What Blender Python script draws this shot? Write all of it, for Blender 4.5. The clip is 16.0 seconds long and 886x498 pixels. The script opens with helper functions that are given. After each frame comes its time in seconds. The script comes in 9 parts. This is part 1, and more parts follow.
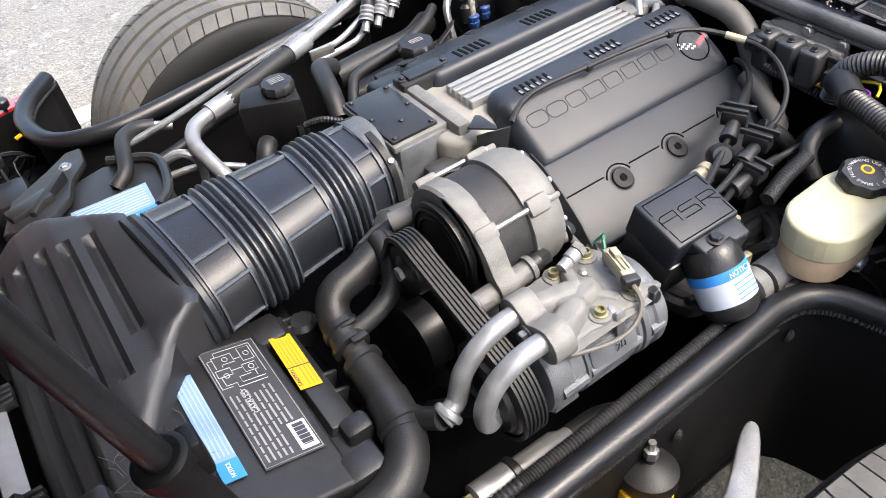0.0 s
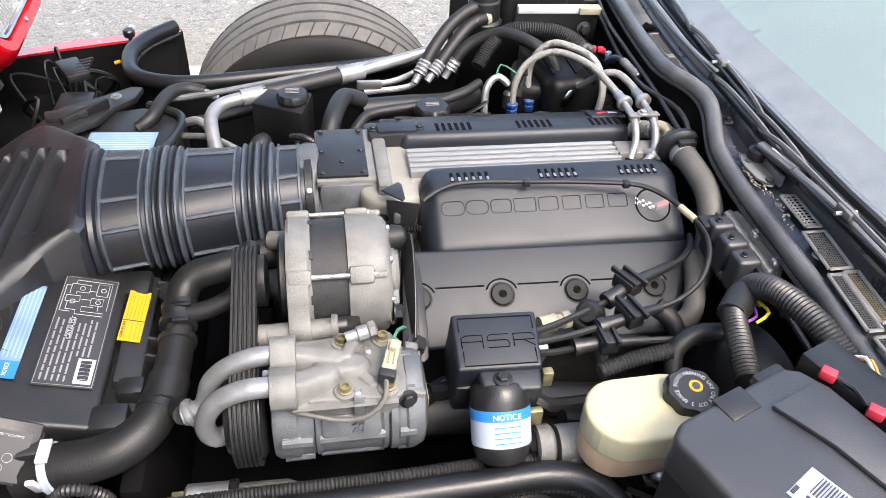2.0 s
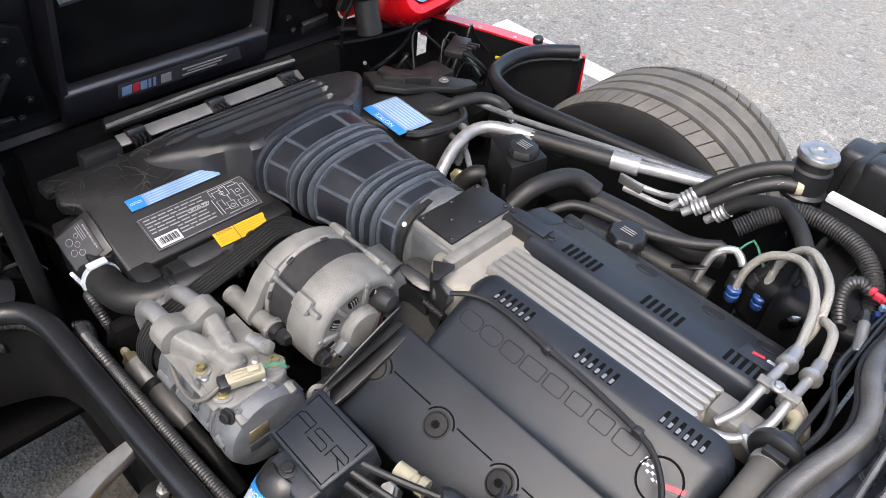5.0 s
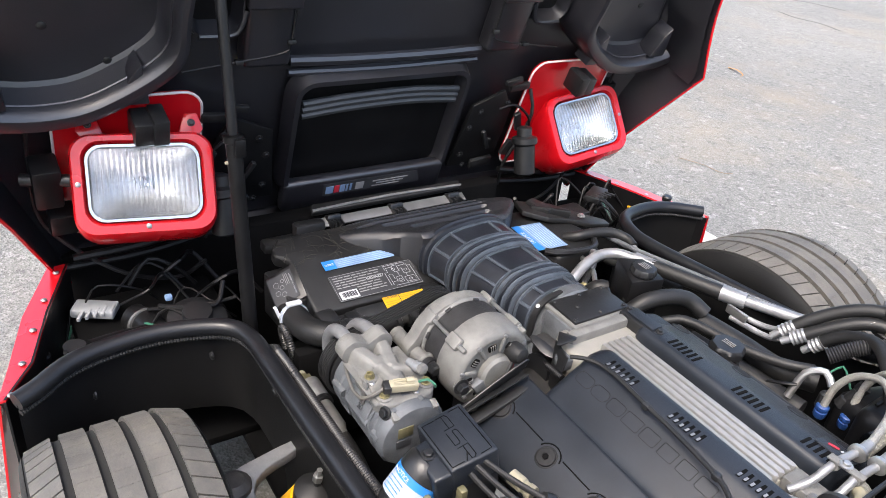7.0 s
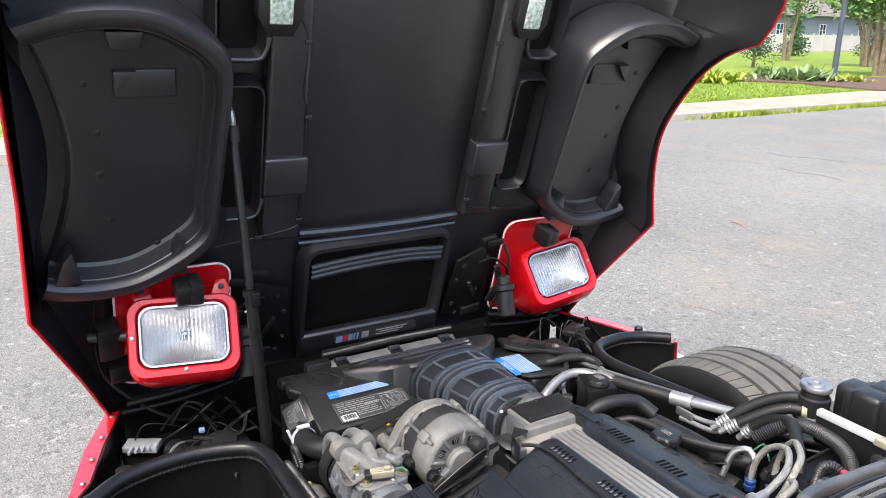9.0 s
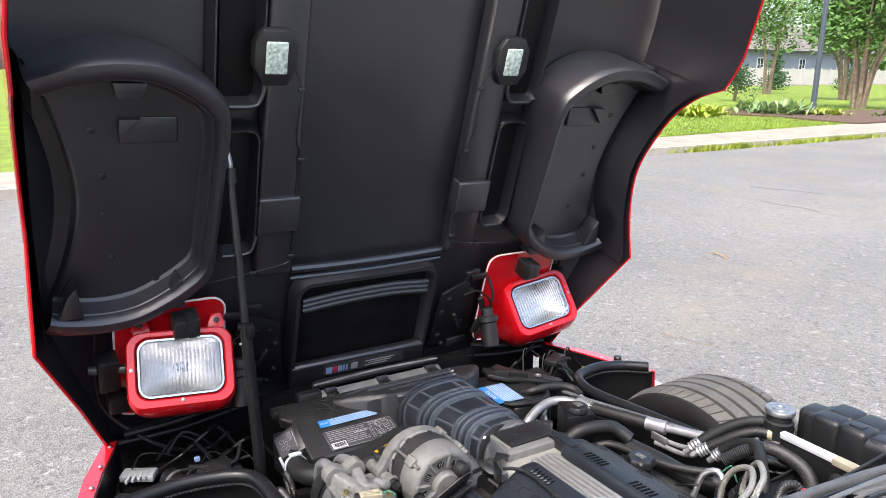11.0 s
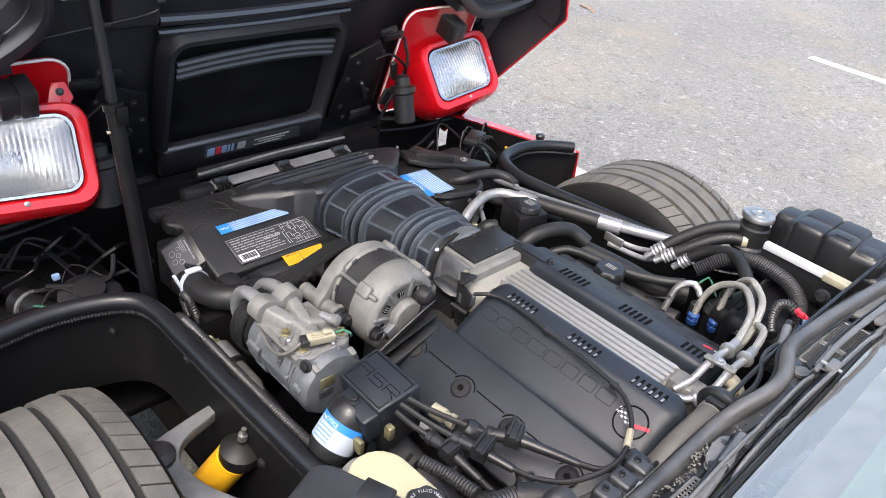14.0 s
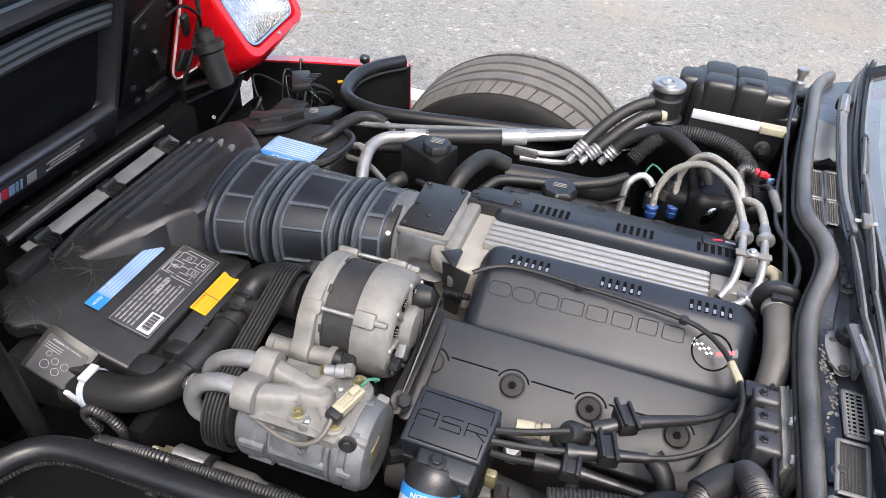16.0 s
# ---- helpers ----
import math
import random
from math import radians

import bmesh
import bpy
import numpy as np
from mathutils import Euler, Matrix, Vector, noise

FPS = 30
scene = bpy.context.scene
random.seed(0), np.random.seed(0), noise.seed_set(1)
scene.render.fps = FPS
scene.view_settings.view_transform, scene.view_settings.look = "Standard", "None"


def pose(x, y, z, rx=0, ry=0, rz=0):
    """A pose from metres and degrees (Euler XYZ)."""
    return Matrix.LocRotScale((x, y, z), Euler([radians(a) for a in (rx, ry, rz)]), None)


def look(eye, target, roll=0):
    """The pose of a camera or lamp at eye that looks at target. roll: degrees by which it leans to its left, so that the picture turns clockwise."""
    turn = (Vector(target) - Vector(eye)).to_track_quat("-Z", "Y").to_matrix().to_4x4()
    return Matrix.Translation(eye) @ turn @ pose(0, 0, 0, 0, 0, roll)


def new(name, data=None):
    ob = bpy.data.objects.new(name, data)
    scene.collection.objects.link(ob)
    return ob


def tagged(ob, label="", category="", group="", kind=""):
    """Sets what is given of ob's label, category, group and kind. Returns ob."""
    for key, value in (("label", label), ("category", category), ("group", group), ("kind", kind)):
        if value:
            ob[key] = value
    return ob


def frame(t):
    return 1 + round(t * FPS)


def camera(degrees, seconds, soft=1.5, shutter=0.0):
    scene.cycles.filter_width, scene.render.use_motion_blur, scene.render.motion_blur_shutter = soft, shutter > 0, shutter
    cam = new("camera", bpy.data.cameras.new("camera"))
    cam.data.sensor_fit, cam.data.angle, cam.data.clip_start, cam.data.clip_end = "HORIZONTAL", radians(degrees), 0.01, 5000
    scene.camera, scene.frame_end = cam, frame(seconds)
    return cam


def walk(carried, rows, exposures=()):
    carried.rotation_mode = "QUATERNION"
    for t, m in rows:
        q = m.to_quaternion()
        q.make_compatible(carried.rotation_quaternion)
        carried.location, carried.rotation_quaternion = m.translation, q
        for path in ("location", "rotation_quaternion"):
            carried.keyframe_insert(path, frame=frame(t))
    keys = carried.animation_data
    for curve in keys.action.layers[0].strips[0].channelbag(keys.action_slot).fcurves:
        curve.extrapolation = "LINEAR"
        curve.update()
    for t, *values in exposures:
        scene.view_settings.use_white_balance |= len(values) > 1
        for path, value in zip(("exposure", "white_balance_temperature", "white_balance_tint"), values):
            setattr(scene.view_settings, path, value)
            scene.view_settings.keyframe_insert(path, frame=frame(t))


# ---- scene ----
cam = camera(61.88, 16.0, soft=0.5)
PATH = [
    (0, (-0.0223, -0.7381, 1.2694), (0.6906, 0.5152, -0.1165), -8.29),
    (0.5, (0.0462, -0.7852, 1.307), (0.6991, 0.5523, -0.029), -6.86),
    (1, (0.1695, -0.8439, 1.3166), (0.7207, 0.5732, 0.0173), -4.33),
    (1.5, (0.2722, -0.8951, 1.3187), (0.7118, 0.5808, 0.0427), -0.16),
    (2, (0.3496, -0.9118, 1.3066), (0.656, 0.5973, 0.0304), 3.85),
    (2.5, (0.481, -0.8585, 1.3167), (0.5607, 0.669, 0.0281), 4.89),
    (3, (0.5973, -0.8216, 1.3395), (0.4139, 0.6911, 0.0441), 5.37),
    (3.2, (0.6576, -0.8009, 1.3375), (0.3813, 0.69, 0.0334), 5.74),
    (5.3, (0.9376, -0.6035, 1.4065), (-0.0881, 0.4751, 0.0707), 6.44),
    (5.5, (0.9449, -0.6216, 1.4102), (-0.1112, 0.4615, 0.102), 7.02),
    (6, (0.974, -0.7067, 1.4116), (-0.1688, 0.3752, 0.1773), 7.55),
    (6.5, (1.0444, -0.813, 1.4144), (-0.2034, 0.2564, 0.2746), 8.40),
    (7, (1.1359, -0.8365, 1.4236), (-0.2661, 0.1849, 0.4281), 7.05),
    (7.5, (1.2946, -0.8038, 1.4412), (-0.2532, 0.1481, 0.6057), 4.25),
    (8, (1.404, -0.8235, 1.4497), (-0.2042, 0.1366, 0.7486), 2.68),
    (8.5, (1.468, -0.8624, 1.466), (-0.171, 0.1073, 0.8549), 1.47),
    (9, (1.5124, -0.8839, 1.4715), (-0.1349, 0.1038, 0.9139), 0.78),
    (11.3, (1.5984, -0.9269, 1.5055), (-0.0523, 0.0989, 1.0332), 0.72),
    (11.5, (1.571, -0.9168, 1.5035), (-0.0705, 0.1099, 1.0022), 1.39),
    (12, (1.5068, -0.8824, 1.4957), (-0.0908, 0.1513, 0.8798), 3.26),
    (12.5, (1.4276, -0.8707, 1.4946), (-0.0844, 0.2011, 0.7428), 5.21),
    (13, (1.3039, -0.9045, 1.4798), (-0.0801, 0.2411, 0.6011), 7.09),
    (13.5, (1.2018, -0.9436, 1.4669), (-0.0455, 0.2702, 0.4815), 8.32),
    (14, (1.134, -0.9033, 1.4443), (0.0104, 0.3539, 0.3686), 8.29),
    (14.5, (1.0614, -0.8065, 1.4218), (0.1014, 0.5243, 0.2784), 8.05),
    (15, (0.9818, -0.7816, 1.4062), (0.2173, 0.6352, 0.2196), 7.20),
    (15.5, (0.813, -0.844, 1.3877), (0.2262, 0.6317, 0.172), 5.70),
    (16, (0.674, -0.8853, 1.3759), (0.2294, 0.6295, 0.1479), 3.92),
]
walk(cam, [(t, look(eye, target, roll)) for t, eye, target, roll in PATH],
     [(0, 2.28, 6700, 10), (2, 2.22, 6700, 10), (3.2, 2.1, 6700, 10), (5.5, 1.86, 6580, 10), (6.0, 1.84, 6580, 10), (6.6, 2.0, 6580, 10), (7.5, 1.93, 6580, 10), (12, 1.9, 6580, 10), (14, 1.92, 6580, 10), (15, 2.0, 6580, 10), (16, 1.98, 6580, 10)])

# ---- world and light ----
world = bpy.data.worlds.new("world")
scene.world = world
world.use_nodes = True
wn = world.node_tree.nodes
sky = wn.new("ShaderNodeTexSky")
sky.sky_type, sky.sun_disc = "NISHITA", False
sky.sun_elevation, sky.sun_rotation = radians(58), radians(150)
sky.air_density, sky.dust_density, sky.ozone_density = 1.0, 4.6, 0.9
wn["Background"].inputs["Strength"].default_value = 0.15
world.node_tree.links.new(sky.outputs[0], wn["Background"].inputs["Color"])
sun = new("sun", bpy.data.lights.new("sun", "SUN"))
sun.data.energy, sun.data.angle, sun.data.color = 0.65, radians(14), (1.0, 0.98, 0.95)
sun.matrix_world = look((0.9, -1.6, 3.0), (0, 0, 0))
scene.view_settings.exposure = 1.95


# ---- materials ----
def mat(name, col, rough=0.5, metal=0.0, var=0.2, scale=18.0, bump=0.15, bscale=350.0, coat=0.0, spec=0.5, dust=0.0, dustcol=(0.2, 0.2, 0.2), ior=None, trans=0.0, dist=0.002, rvar=0.12):
    m = bpy.data.materials.new(name)
    m.use_nodes = True
    nt = m.node_tree
    b = nt.nodes["Principled BSDF"]
    tc = nt.nodes.new("ShaderNodeTexCoord")
    n1 = nt.nodes.new("ShaderNodeTexNoise")
    n1.inputs["Scale"].default_value, n1.inputs["Detail"].default_value = scale, 6
    nt.links.new(tc.outputs["Object"], n1.inputs["Vector"])
    ramp = nt.nodes.new("ShaderNodeMapRange")
    ramp.inputs["From Min"].default_value, ramp.inputs["From Max"].default_value = 0.3, 0.7
    nt.links.new(n1.outputs["Fac"], ramp.inputs["Value"])
    mx = nt.nodes.new("ShaderNodeMix")
    mx.data_type = "RGBA"
    mx.inputs["A"].default_value = (*[c * (1 - var) for c in col], 1)
    mx.inputs["B"].default_value = (*[min(1, c * (1 + var)) for c in col], 1)
    nt.links.new(ramp.outputs[0], mx.inputs["Factor"])
    out = mx.outputs["Result"]
    n2 = nt.nodes.new("ShaderNodeTexNoise")
    n2.inputs["Scale"].default_value, n2.inputs["Detail"].default_value = bscale, 3
    nt.links.new(tc.outputs["Object"], n2.inputs["Vector"])
    if dust > 0:
        n3 = nt.nodes.new("ShaderNodeTexNoise")
        n3.inputs["Scale"].default_value, n3.inputs["Detail"].default_value, n3.inputs["Roughness"].default_value = 11.0, 9, 0.78
        nt.links.new(tc.outputs["Object"], n3.inputs["Vector"])
        r3 = nt.nodes.new("ShaderNodeMapRange")
        r3.inputs["From Min"].default_value, r3.inputs["From Max"].default_value, r3.inputs["To Max"].default_value = 0.42, 0.75, dust
        nt.links.new(n3.outputs["Fac"], r3.inputs["Value"])
        m3 = nt.nodes.new("ShaderNodeMix")
        m3.data_type = "RGBA"
        m3.inputs["B"].default_value = (*dustcol, 1)
        nt.links.new(r3.outputs[0], m3.inputs["Factor"])
        nt.links.new(out, m3.inputs["A"])
        out = m3.outputs["Result"]
    nt.links.new(out, b.inputs["Base Color"])
    rr = nt.nodes.new("ShaderNodeMapRange")
    rr.inputs["To Min"].default_value, rr.inputs["To Max"].default_value = max(0.02, rough - rvar), min(1, rough + rvar)
    nt.links.new(n1.outputs["Fac"], rr.inputs["Value"])
    nt.links.new(rr.outputs[0], b.inputs["Roughness"])
    b.inputs["Metallic"].default_value = metal
    b.inputs["Specular IOR Level"].default_value = spec
    b.inputs["Coat Weight"].default_value = coat
    b.inputs["Coat Roughness"].default_value = 0.05
    if trans:
        b.inputs["Transmission Weight"].default_value = trans
    if ior:
        b.inputs["IOR"].default_value = ior
    if bump:
        bp = nt.nodes.new("ShaderNodeBump")
        bp.inputs["Strength"].default_value, bp.inputs["Distance"].default_value = bump, dist
        nt.links.new(n2.outputs["Fac"], bp.inputs["Height"])
        nt.links.new(bp.outputs[0], b.inputs["Normal"])
    return m


BLACK = mat("black_plastic", (0.0085, 0.0088, 0.0097), 0.38, dust=0.06, spec=0.45)
COVER = mat("textured_black_cover", (0.0095, 0.0122, 0.0172), 0.4, bump=0.2, bscale=1500, dust=0.03, dustcol=(0.13, 0.14, 0.16), spec=0.42)
BOLTK = mat("black_oxide_bolt", (0.006, 0.006, 0.007), 0.6, spec=0.25, dust=0.05)
# Near-black without gloss: shade of slots, grooves and gaps put into the colour.
RECESS = mat("recess_shade_black", (0.003, 0.003, 0.0032), 0.85, spec=0.08)
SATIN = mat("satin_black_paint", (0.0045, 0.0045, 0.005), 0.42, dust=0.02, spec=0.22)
HOODM = mat("hood_liner_black", (0.0115, 0.0115, 0.0145), 0.34, dust=0.04, dustcol=(0.1, 0.1, 0.12), scale=6, spec=0.95)
CUPM = mat("wheel_liner_plastic", (0.0135, 0.0135, 0.0175), 0.36, dust=0.06, dustcol=(0.1, 0.1, 0.12), scale=7, spec=0.9)
DUSTY = mat("dusty_black_plastic", (0.0075, 0.0075, 0.008), 0.46, dust=0.18, dustcol=(0.06, 0.058, 0.053), spec=0.42)
RUBBER = mat("black_rubber", (0.009, 0.0092, 0.0098), 0.5, bump=0.2, dust=0.06, dustcol=(0.09, 0.087, 0.078), spec=0.36)
BELLOW = mat("bloomed_rubber", (0.0085, 0.01, 0.0145), 0.42, dust=0.16, dustcol=(0.06, 0.076, 0.1), scale=14, spec=0.5)
BLOOM = mat("bloomed_rubber_edge", (0.035, 0.043, 0.055), 0.45, dust=0.5, dustcol=(0.12, 0.145, 0.18), scale=30)
SEAL = mat("weathered_seal_rubber", (0.06, 0.06, 0.061), 0.42, var=0.45, dust=0.45, dustcol=(0.16, 0.155, 0.145), scale=11, bump=0.35, bscale=420, spec=0.8)
COWLM = mat("weathered_cowl_plastic", (0.09, 0.09, 0.088), 0.44, var=0.4, dust=0.6, dustcol=(0.24, 0.23, 0.21), scale=16, bump=0.3, spec=0.9)
LINER = mat("wheel_house_liner", (0.013, 0.0132, 0.0142), 0.45, dust=0.08, dustcol=(0.04, 0.039, 0.036), scale=8, spec=0.3)
RAILM = mat("satin_black_rail", (0.007, 0.0075, 0.009), 0.34, dust=0.02, spec=0.35)
TYREM = mat("tyre_rubber", (0.075, 0.072, 0.067), 0.65, bump=0.4, bscale=240, dust=0.55, dustcol=(0.165, 0.147, 0.118))
# Rubber kept near-black so the shade between tread blocks is in its colour.
GROOVE = mat("groove_shade_rubber", (0.008, 0.008, 0.008), 0.9)
REFLECT = mat("lamp_reflector", (0.62, 0.63, 0.64), 0.38, 1.0, var=0.05, bump=0)
CAST = mat("cast_aluminium", (0.14, 0.139, 0.132), 0.52, 0.12, var=0.2, scale=46, bump=0.45, bscale=700, dust=0.35, dustcol=(0.07, 0.069, 0.064))
CASTD = mat("grey_cast_aluminium", (0.092, 0.099, 0.108), 0.48, 0.2, var=0.3, scale=42, bump=0.45, bscale=650, dust=0.4, dustcol=(0.05, 0.052, 0.055))
PLENUM = mat("sandblasted_aluminium", (0.22, 0.212, 0.19), 0.6, 0.2, var=0.12, scale=25, bump=0.4, bscale=900, dust=0.2)
RIB = mat("machined_aluminium", (0.29, 0.288, 0.28), 0.36, 0.5, var=0.06, scale=60, bump=0.1)
ALU = mat("aluminium_tube", (0.24, 0.245, 0.255), 0.36, 0.5, var=0.15, scale=50, bump=0.2)
STEEL = mat("zinc_steel", (0.36, 0.36, 0.355), 0.38, 0.85, var=0.2, scale=60)
BRASS = mat("yellow_zinc_bolt", (0.24, 0.215, 0.12), 0.42, 0.7, var=0.3, scale=60, dust=0.3, dustcol=(0.1, 0.09, 0.06))
CHROME = mat("chrome", (0.42, 0.43, 0.44), 0.2, 1.0, var=0.05)
BRAID = mat("braided_steel", (0.34, 0.33, 0.3), 0.4, 0.55, var=0.3, scale=900, bump=0.9, bscale=1100)
HOSEG = mat("weathered_grey_hose", (0.07, 0.067, 0.062), 0.6, dust=0.5, dustcol=(0.15, 0.135, 0.11), scale=14)
CONDUIT = mat("faded_conduit_plastic", (0.013, 0.013, 0.0145), 0.42, dust=0.2, dustcol=(0.09, 0.088, 0.08), spec=0.5)
LIDM = mat("moulded_lid_plastic", (0.0115, 0.012, 0.0145), 0.43, dust=0.12, dustcol=(0.06, 0.06, 0.06), bump=0.3, bscale=900, spec=0.65)
RELAYM = mat("relay_lid_plastic", (0.017, 0.018, 0.021), 0.44, dust=0.2, dustcol=(0.08, 0.08, 0.08), bump=0.3, bscale=900, spec=0.8)
TRAYM = mat("glossy_black_tray", (0.022, 0.024, 0.03), 0.3, var=0.4, dust=0.45, dustcol=(0.13, 0.125, 0.12), scale=22, spec=0.8)
LABELW = mat("faded_white_label", (0.33, 0.37, 0.43), 0.45, var=0.1, bump=0.02, dust=0.15)
WIPERM = mat("faded_wiper_paint", (0.075, 0.075, 0.075), 0.4, dust=0.5, dustcol=(0.2, 0.195, 0.185), scale=20, spec=0.9)
TRIMG = mat("faded_edge_trim", (0.09, 0.09, 0.092), 0.38, var=0.4, dust=0.5, dustcol=(0.2, 0.195, 0.19), scale=14, spec=0.7)
LAMIN = mat("laminated_iron", (0.016, 0.016, 0.017), 0.6, 0.2, var=0.4, scale=80, bump=0.3, bscale=500)
IRON = mat("dark_iron", (0.045, 0.044, 0.043), 0.5, 0.5, var=0.3, scale=40, bump=0.15, bscale=900, dust=0.12)
RED = mat("red_car_paint", (0.47, 0.004, 0.009), 0.3, 0.0, var=0.06, scale=5, bump=0.0, coat=0.7, spec=0.3)
WHITE = mat("white_label", (0.47, 0.48, 0.5), 0.45, var=0.06, bump=0.02, dust=0.08)
BLUE = mat("blue_label", (0.02, 0.17, 0.5), 0.4, var=0.08, bump=0.02)
PALEBLUE = mat("pale_blue_label", (0.15, 0.235, 0.37), 0.45, var=0.12, bump=0.02, dust=0.15, spec=0.3)
YELLOW = mat("yellow_label", (0.5, 0.28, 0.01), 0.45, var=0.06, bump=0.02, spec=0.3)
LABELK = mat("dark_label", (0.032, 0.033, 0.037), 0.46, bump=0.02, dust=0.08, dustcol=(0.1, 0.1, 0.1), spec=0.35)
PRINT = mat("white_print", (0.36, 0.365, 0.375), 0.5, bump=0.0, var=0.1)
GREYP = mat("grey_print", (0.22, 0.22, 0.22), 0.5, bump=0.0, var=0.1)
INK = mat("dark_ink", (0.03, 0.03, 0.04), 0.5, bump=0.0)
CREAM = mat("milky_reservoir_plastic", (0.39, 0.365, 0.24), 0.36, var=0.12, scale=20, bump=0.08, dust=0.15, dustcol=(0.3, 0.26, 0.16))
TAN = mat("stained_reservoir_plastic", (0.34, 0.245, 0.16), 0.4, var=0.25, scale=20, bump=0.08)
IVORY = mat("ivory_connector", (0.27, 0.25, 0.18), 0.5, var=0.2, bump=0.05, dust=0.3, dustcol=(0.14, 0.12, 0.085))
SHOCK = mat("yellow_shock_paint", (0.75, 0.4, 0.01), 0.4, var=0.1, bump=0.05, dust=0.1)
BLUEP = mat("blue_plastic", (0.012, 0.045, 0.17), 0.45)
REDP = mat("red_plastic", (0.42, 0.022, 0.04), 0.45)
WIRES = [mat("wire_%s" % n, c, 0.45, bump=0) for n, c in (("yellow", (0.7, 0.55, 0.03)), ("orange", (0.7, 0.2, 0.03)), ("purple", (0.2, 0.05, 0.3)), ("green", (0.03, 0.13, 0.08)), ("white", (0.6, 0.6, 0.6)))]
GOLDMESH = mat("dirty_mesh", (0.085, 0.07, 0.04), 0.7, var=0.5, scale=60, bump=0.2)
ALUSH = mat("dull_sheet_metal", (0.17, 0.17, 0.17), 0.45, 0.5, var=0.2, dust=0.3, dustcol=(0.08, 0.08, 0.075))
LAMPLENS = mat("lamp_lens_plastic", (0.42, 0.5, 0.44), 0.15, var=0.5, scale=120, bump=0.8, bscale=160)
# Colour of an added sheet that stands in for sky reflected in the windshield.
SKYSHEET = mat("pale_green_sky_sheet", (0.5, 0.66, 0.58), 0.7, var=0.08, scale=3, bump=0.05)
# Dash colour lifted to carry part of the grey sky sheen on the glass.
DASH = mat("grey_dash_vinyl", (0.46, 0.455, 0.44), 0.6, bump=0.3)
CONC = mat("concrete", (0.27, 0.24, 0.19), 0.85, var=0.2, scale=3, bump=0.3, bscale=60)
KERB = mat("old_kerb_concrete", (0.33, 0.3, 0.26), 0.9, var=0.2, scale=4, bump=0.4, bscale=50)
MULCH = mat("brown_mulch", (0.1, 0.06, 0.04), 0.95, var=0.5, scale=12, bump=1.0, bscale=30, dist=0.03)
GRASS = mat("lawn_grass", (0.15, 0.215, 0.014), 0.9, var=0.35, scale=2.5, bump=1.0, bscale=25, dist=0.03)
BLADE = mat("grass_blade", (0.15, 0.225, 0.018), 0.7, var=0.35, scale=3, bump=0)
LEAF = mat("tree_leaf", (0.06, 0.14, 0.02), 0.6, var=0.45, scale=3, bump=0)
CONIFER = mat("conifer_foliage", (0.03, 0.08, 0.025), 0.7, var=0.4, scale=3, bump=0)
HOSTA = mat("hosta_leaf", (0.2, 0.3, 0.12), 0.5, var=0.5, scale=7, bump=0)
WEED = mat("yellow_green_leaf", (0.24, 0.3, 0.03), 0.6, var=0.35, scale=6, bump=0)
BARK = mat("tan_bark", (0.2, 0.15, 0.105), 0.85, var=0.35, scale=5, bump=0.5, bscale=30)
POLEM = mat("blue_grey_pole_paint", (0.055, 0.068, 0.09), 0.4, var=0.1)
SIDING = mat("grey_blue_siding", (0.25, 0.29, 0.33), 0.7, var=0.06, scale=1)
FENCEM = mat("beige_vinyl_fence", (0.43, 0.42, 0.39), 0.6, var=0.06, scale=1)
ROOFM = mat("grey_shingles", (0.15, 0.135, 0.125), 0.9, var=0.15, scale=2)
TRIMW = mat("white_trim", (0.75, 0.75, 0.75), 0.5, var=0.05)


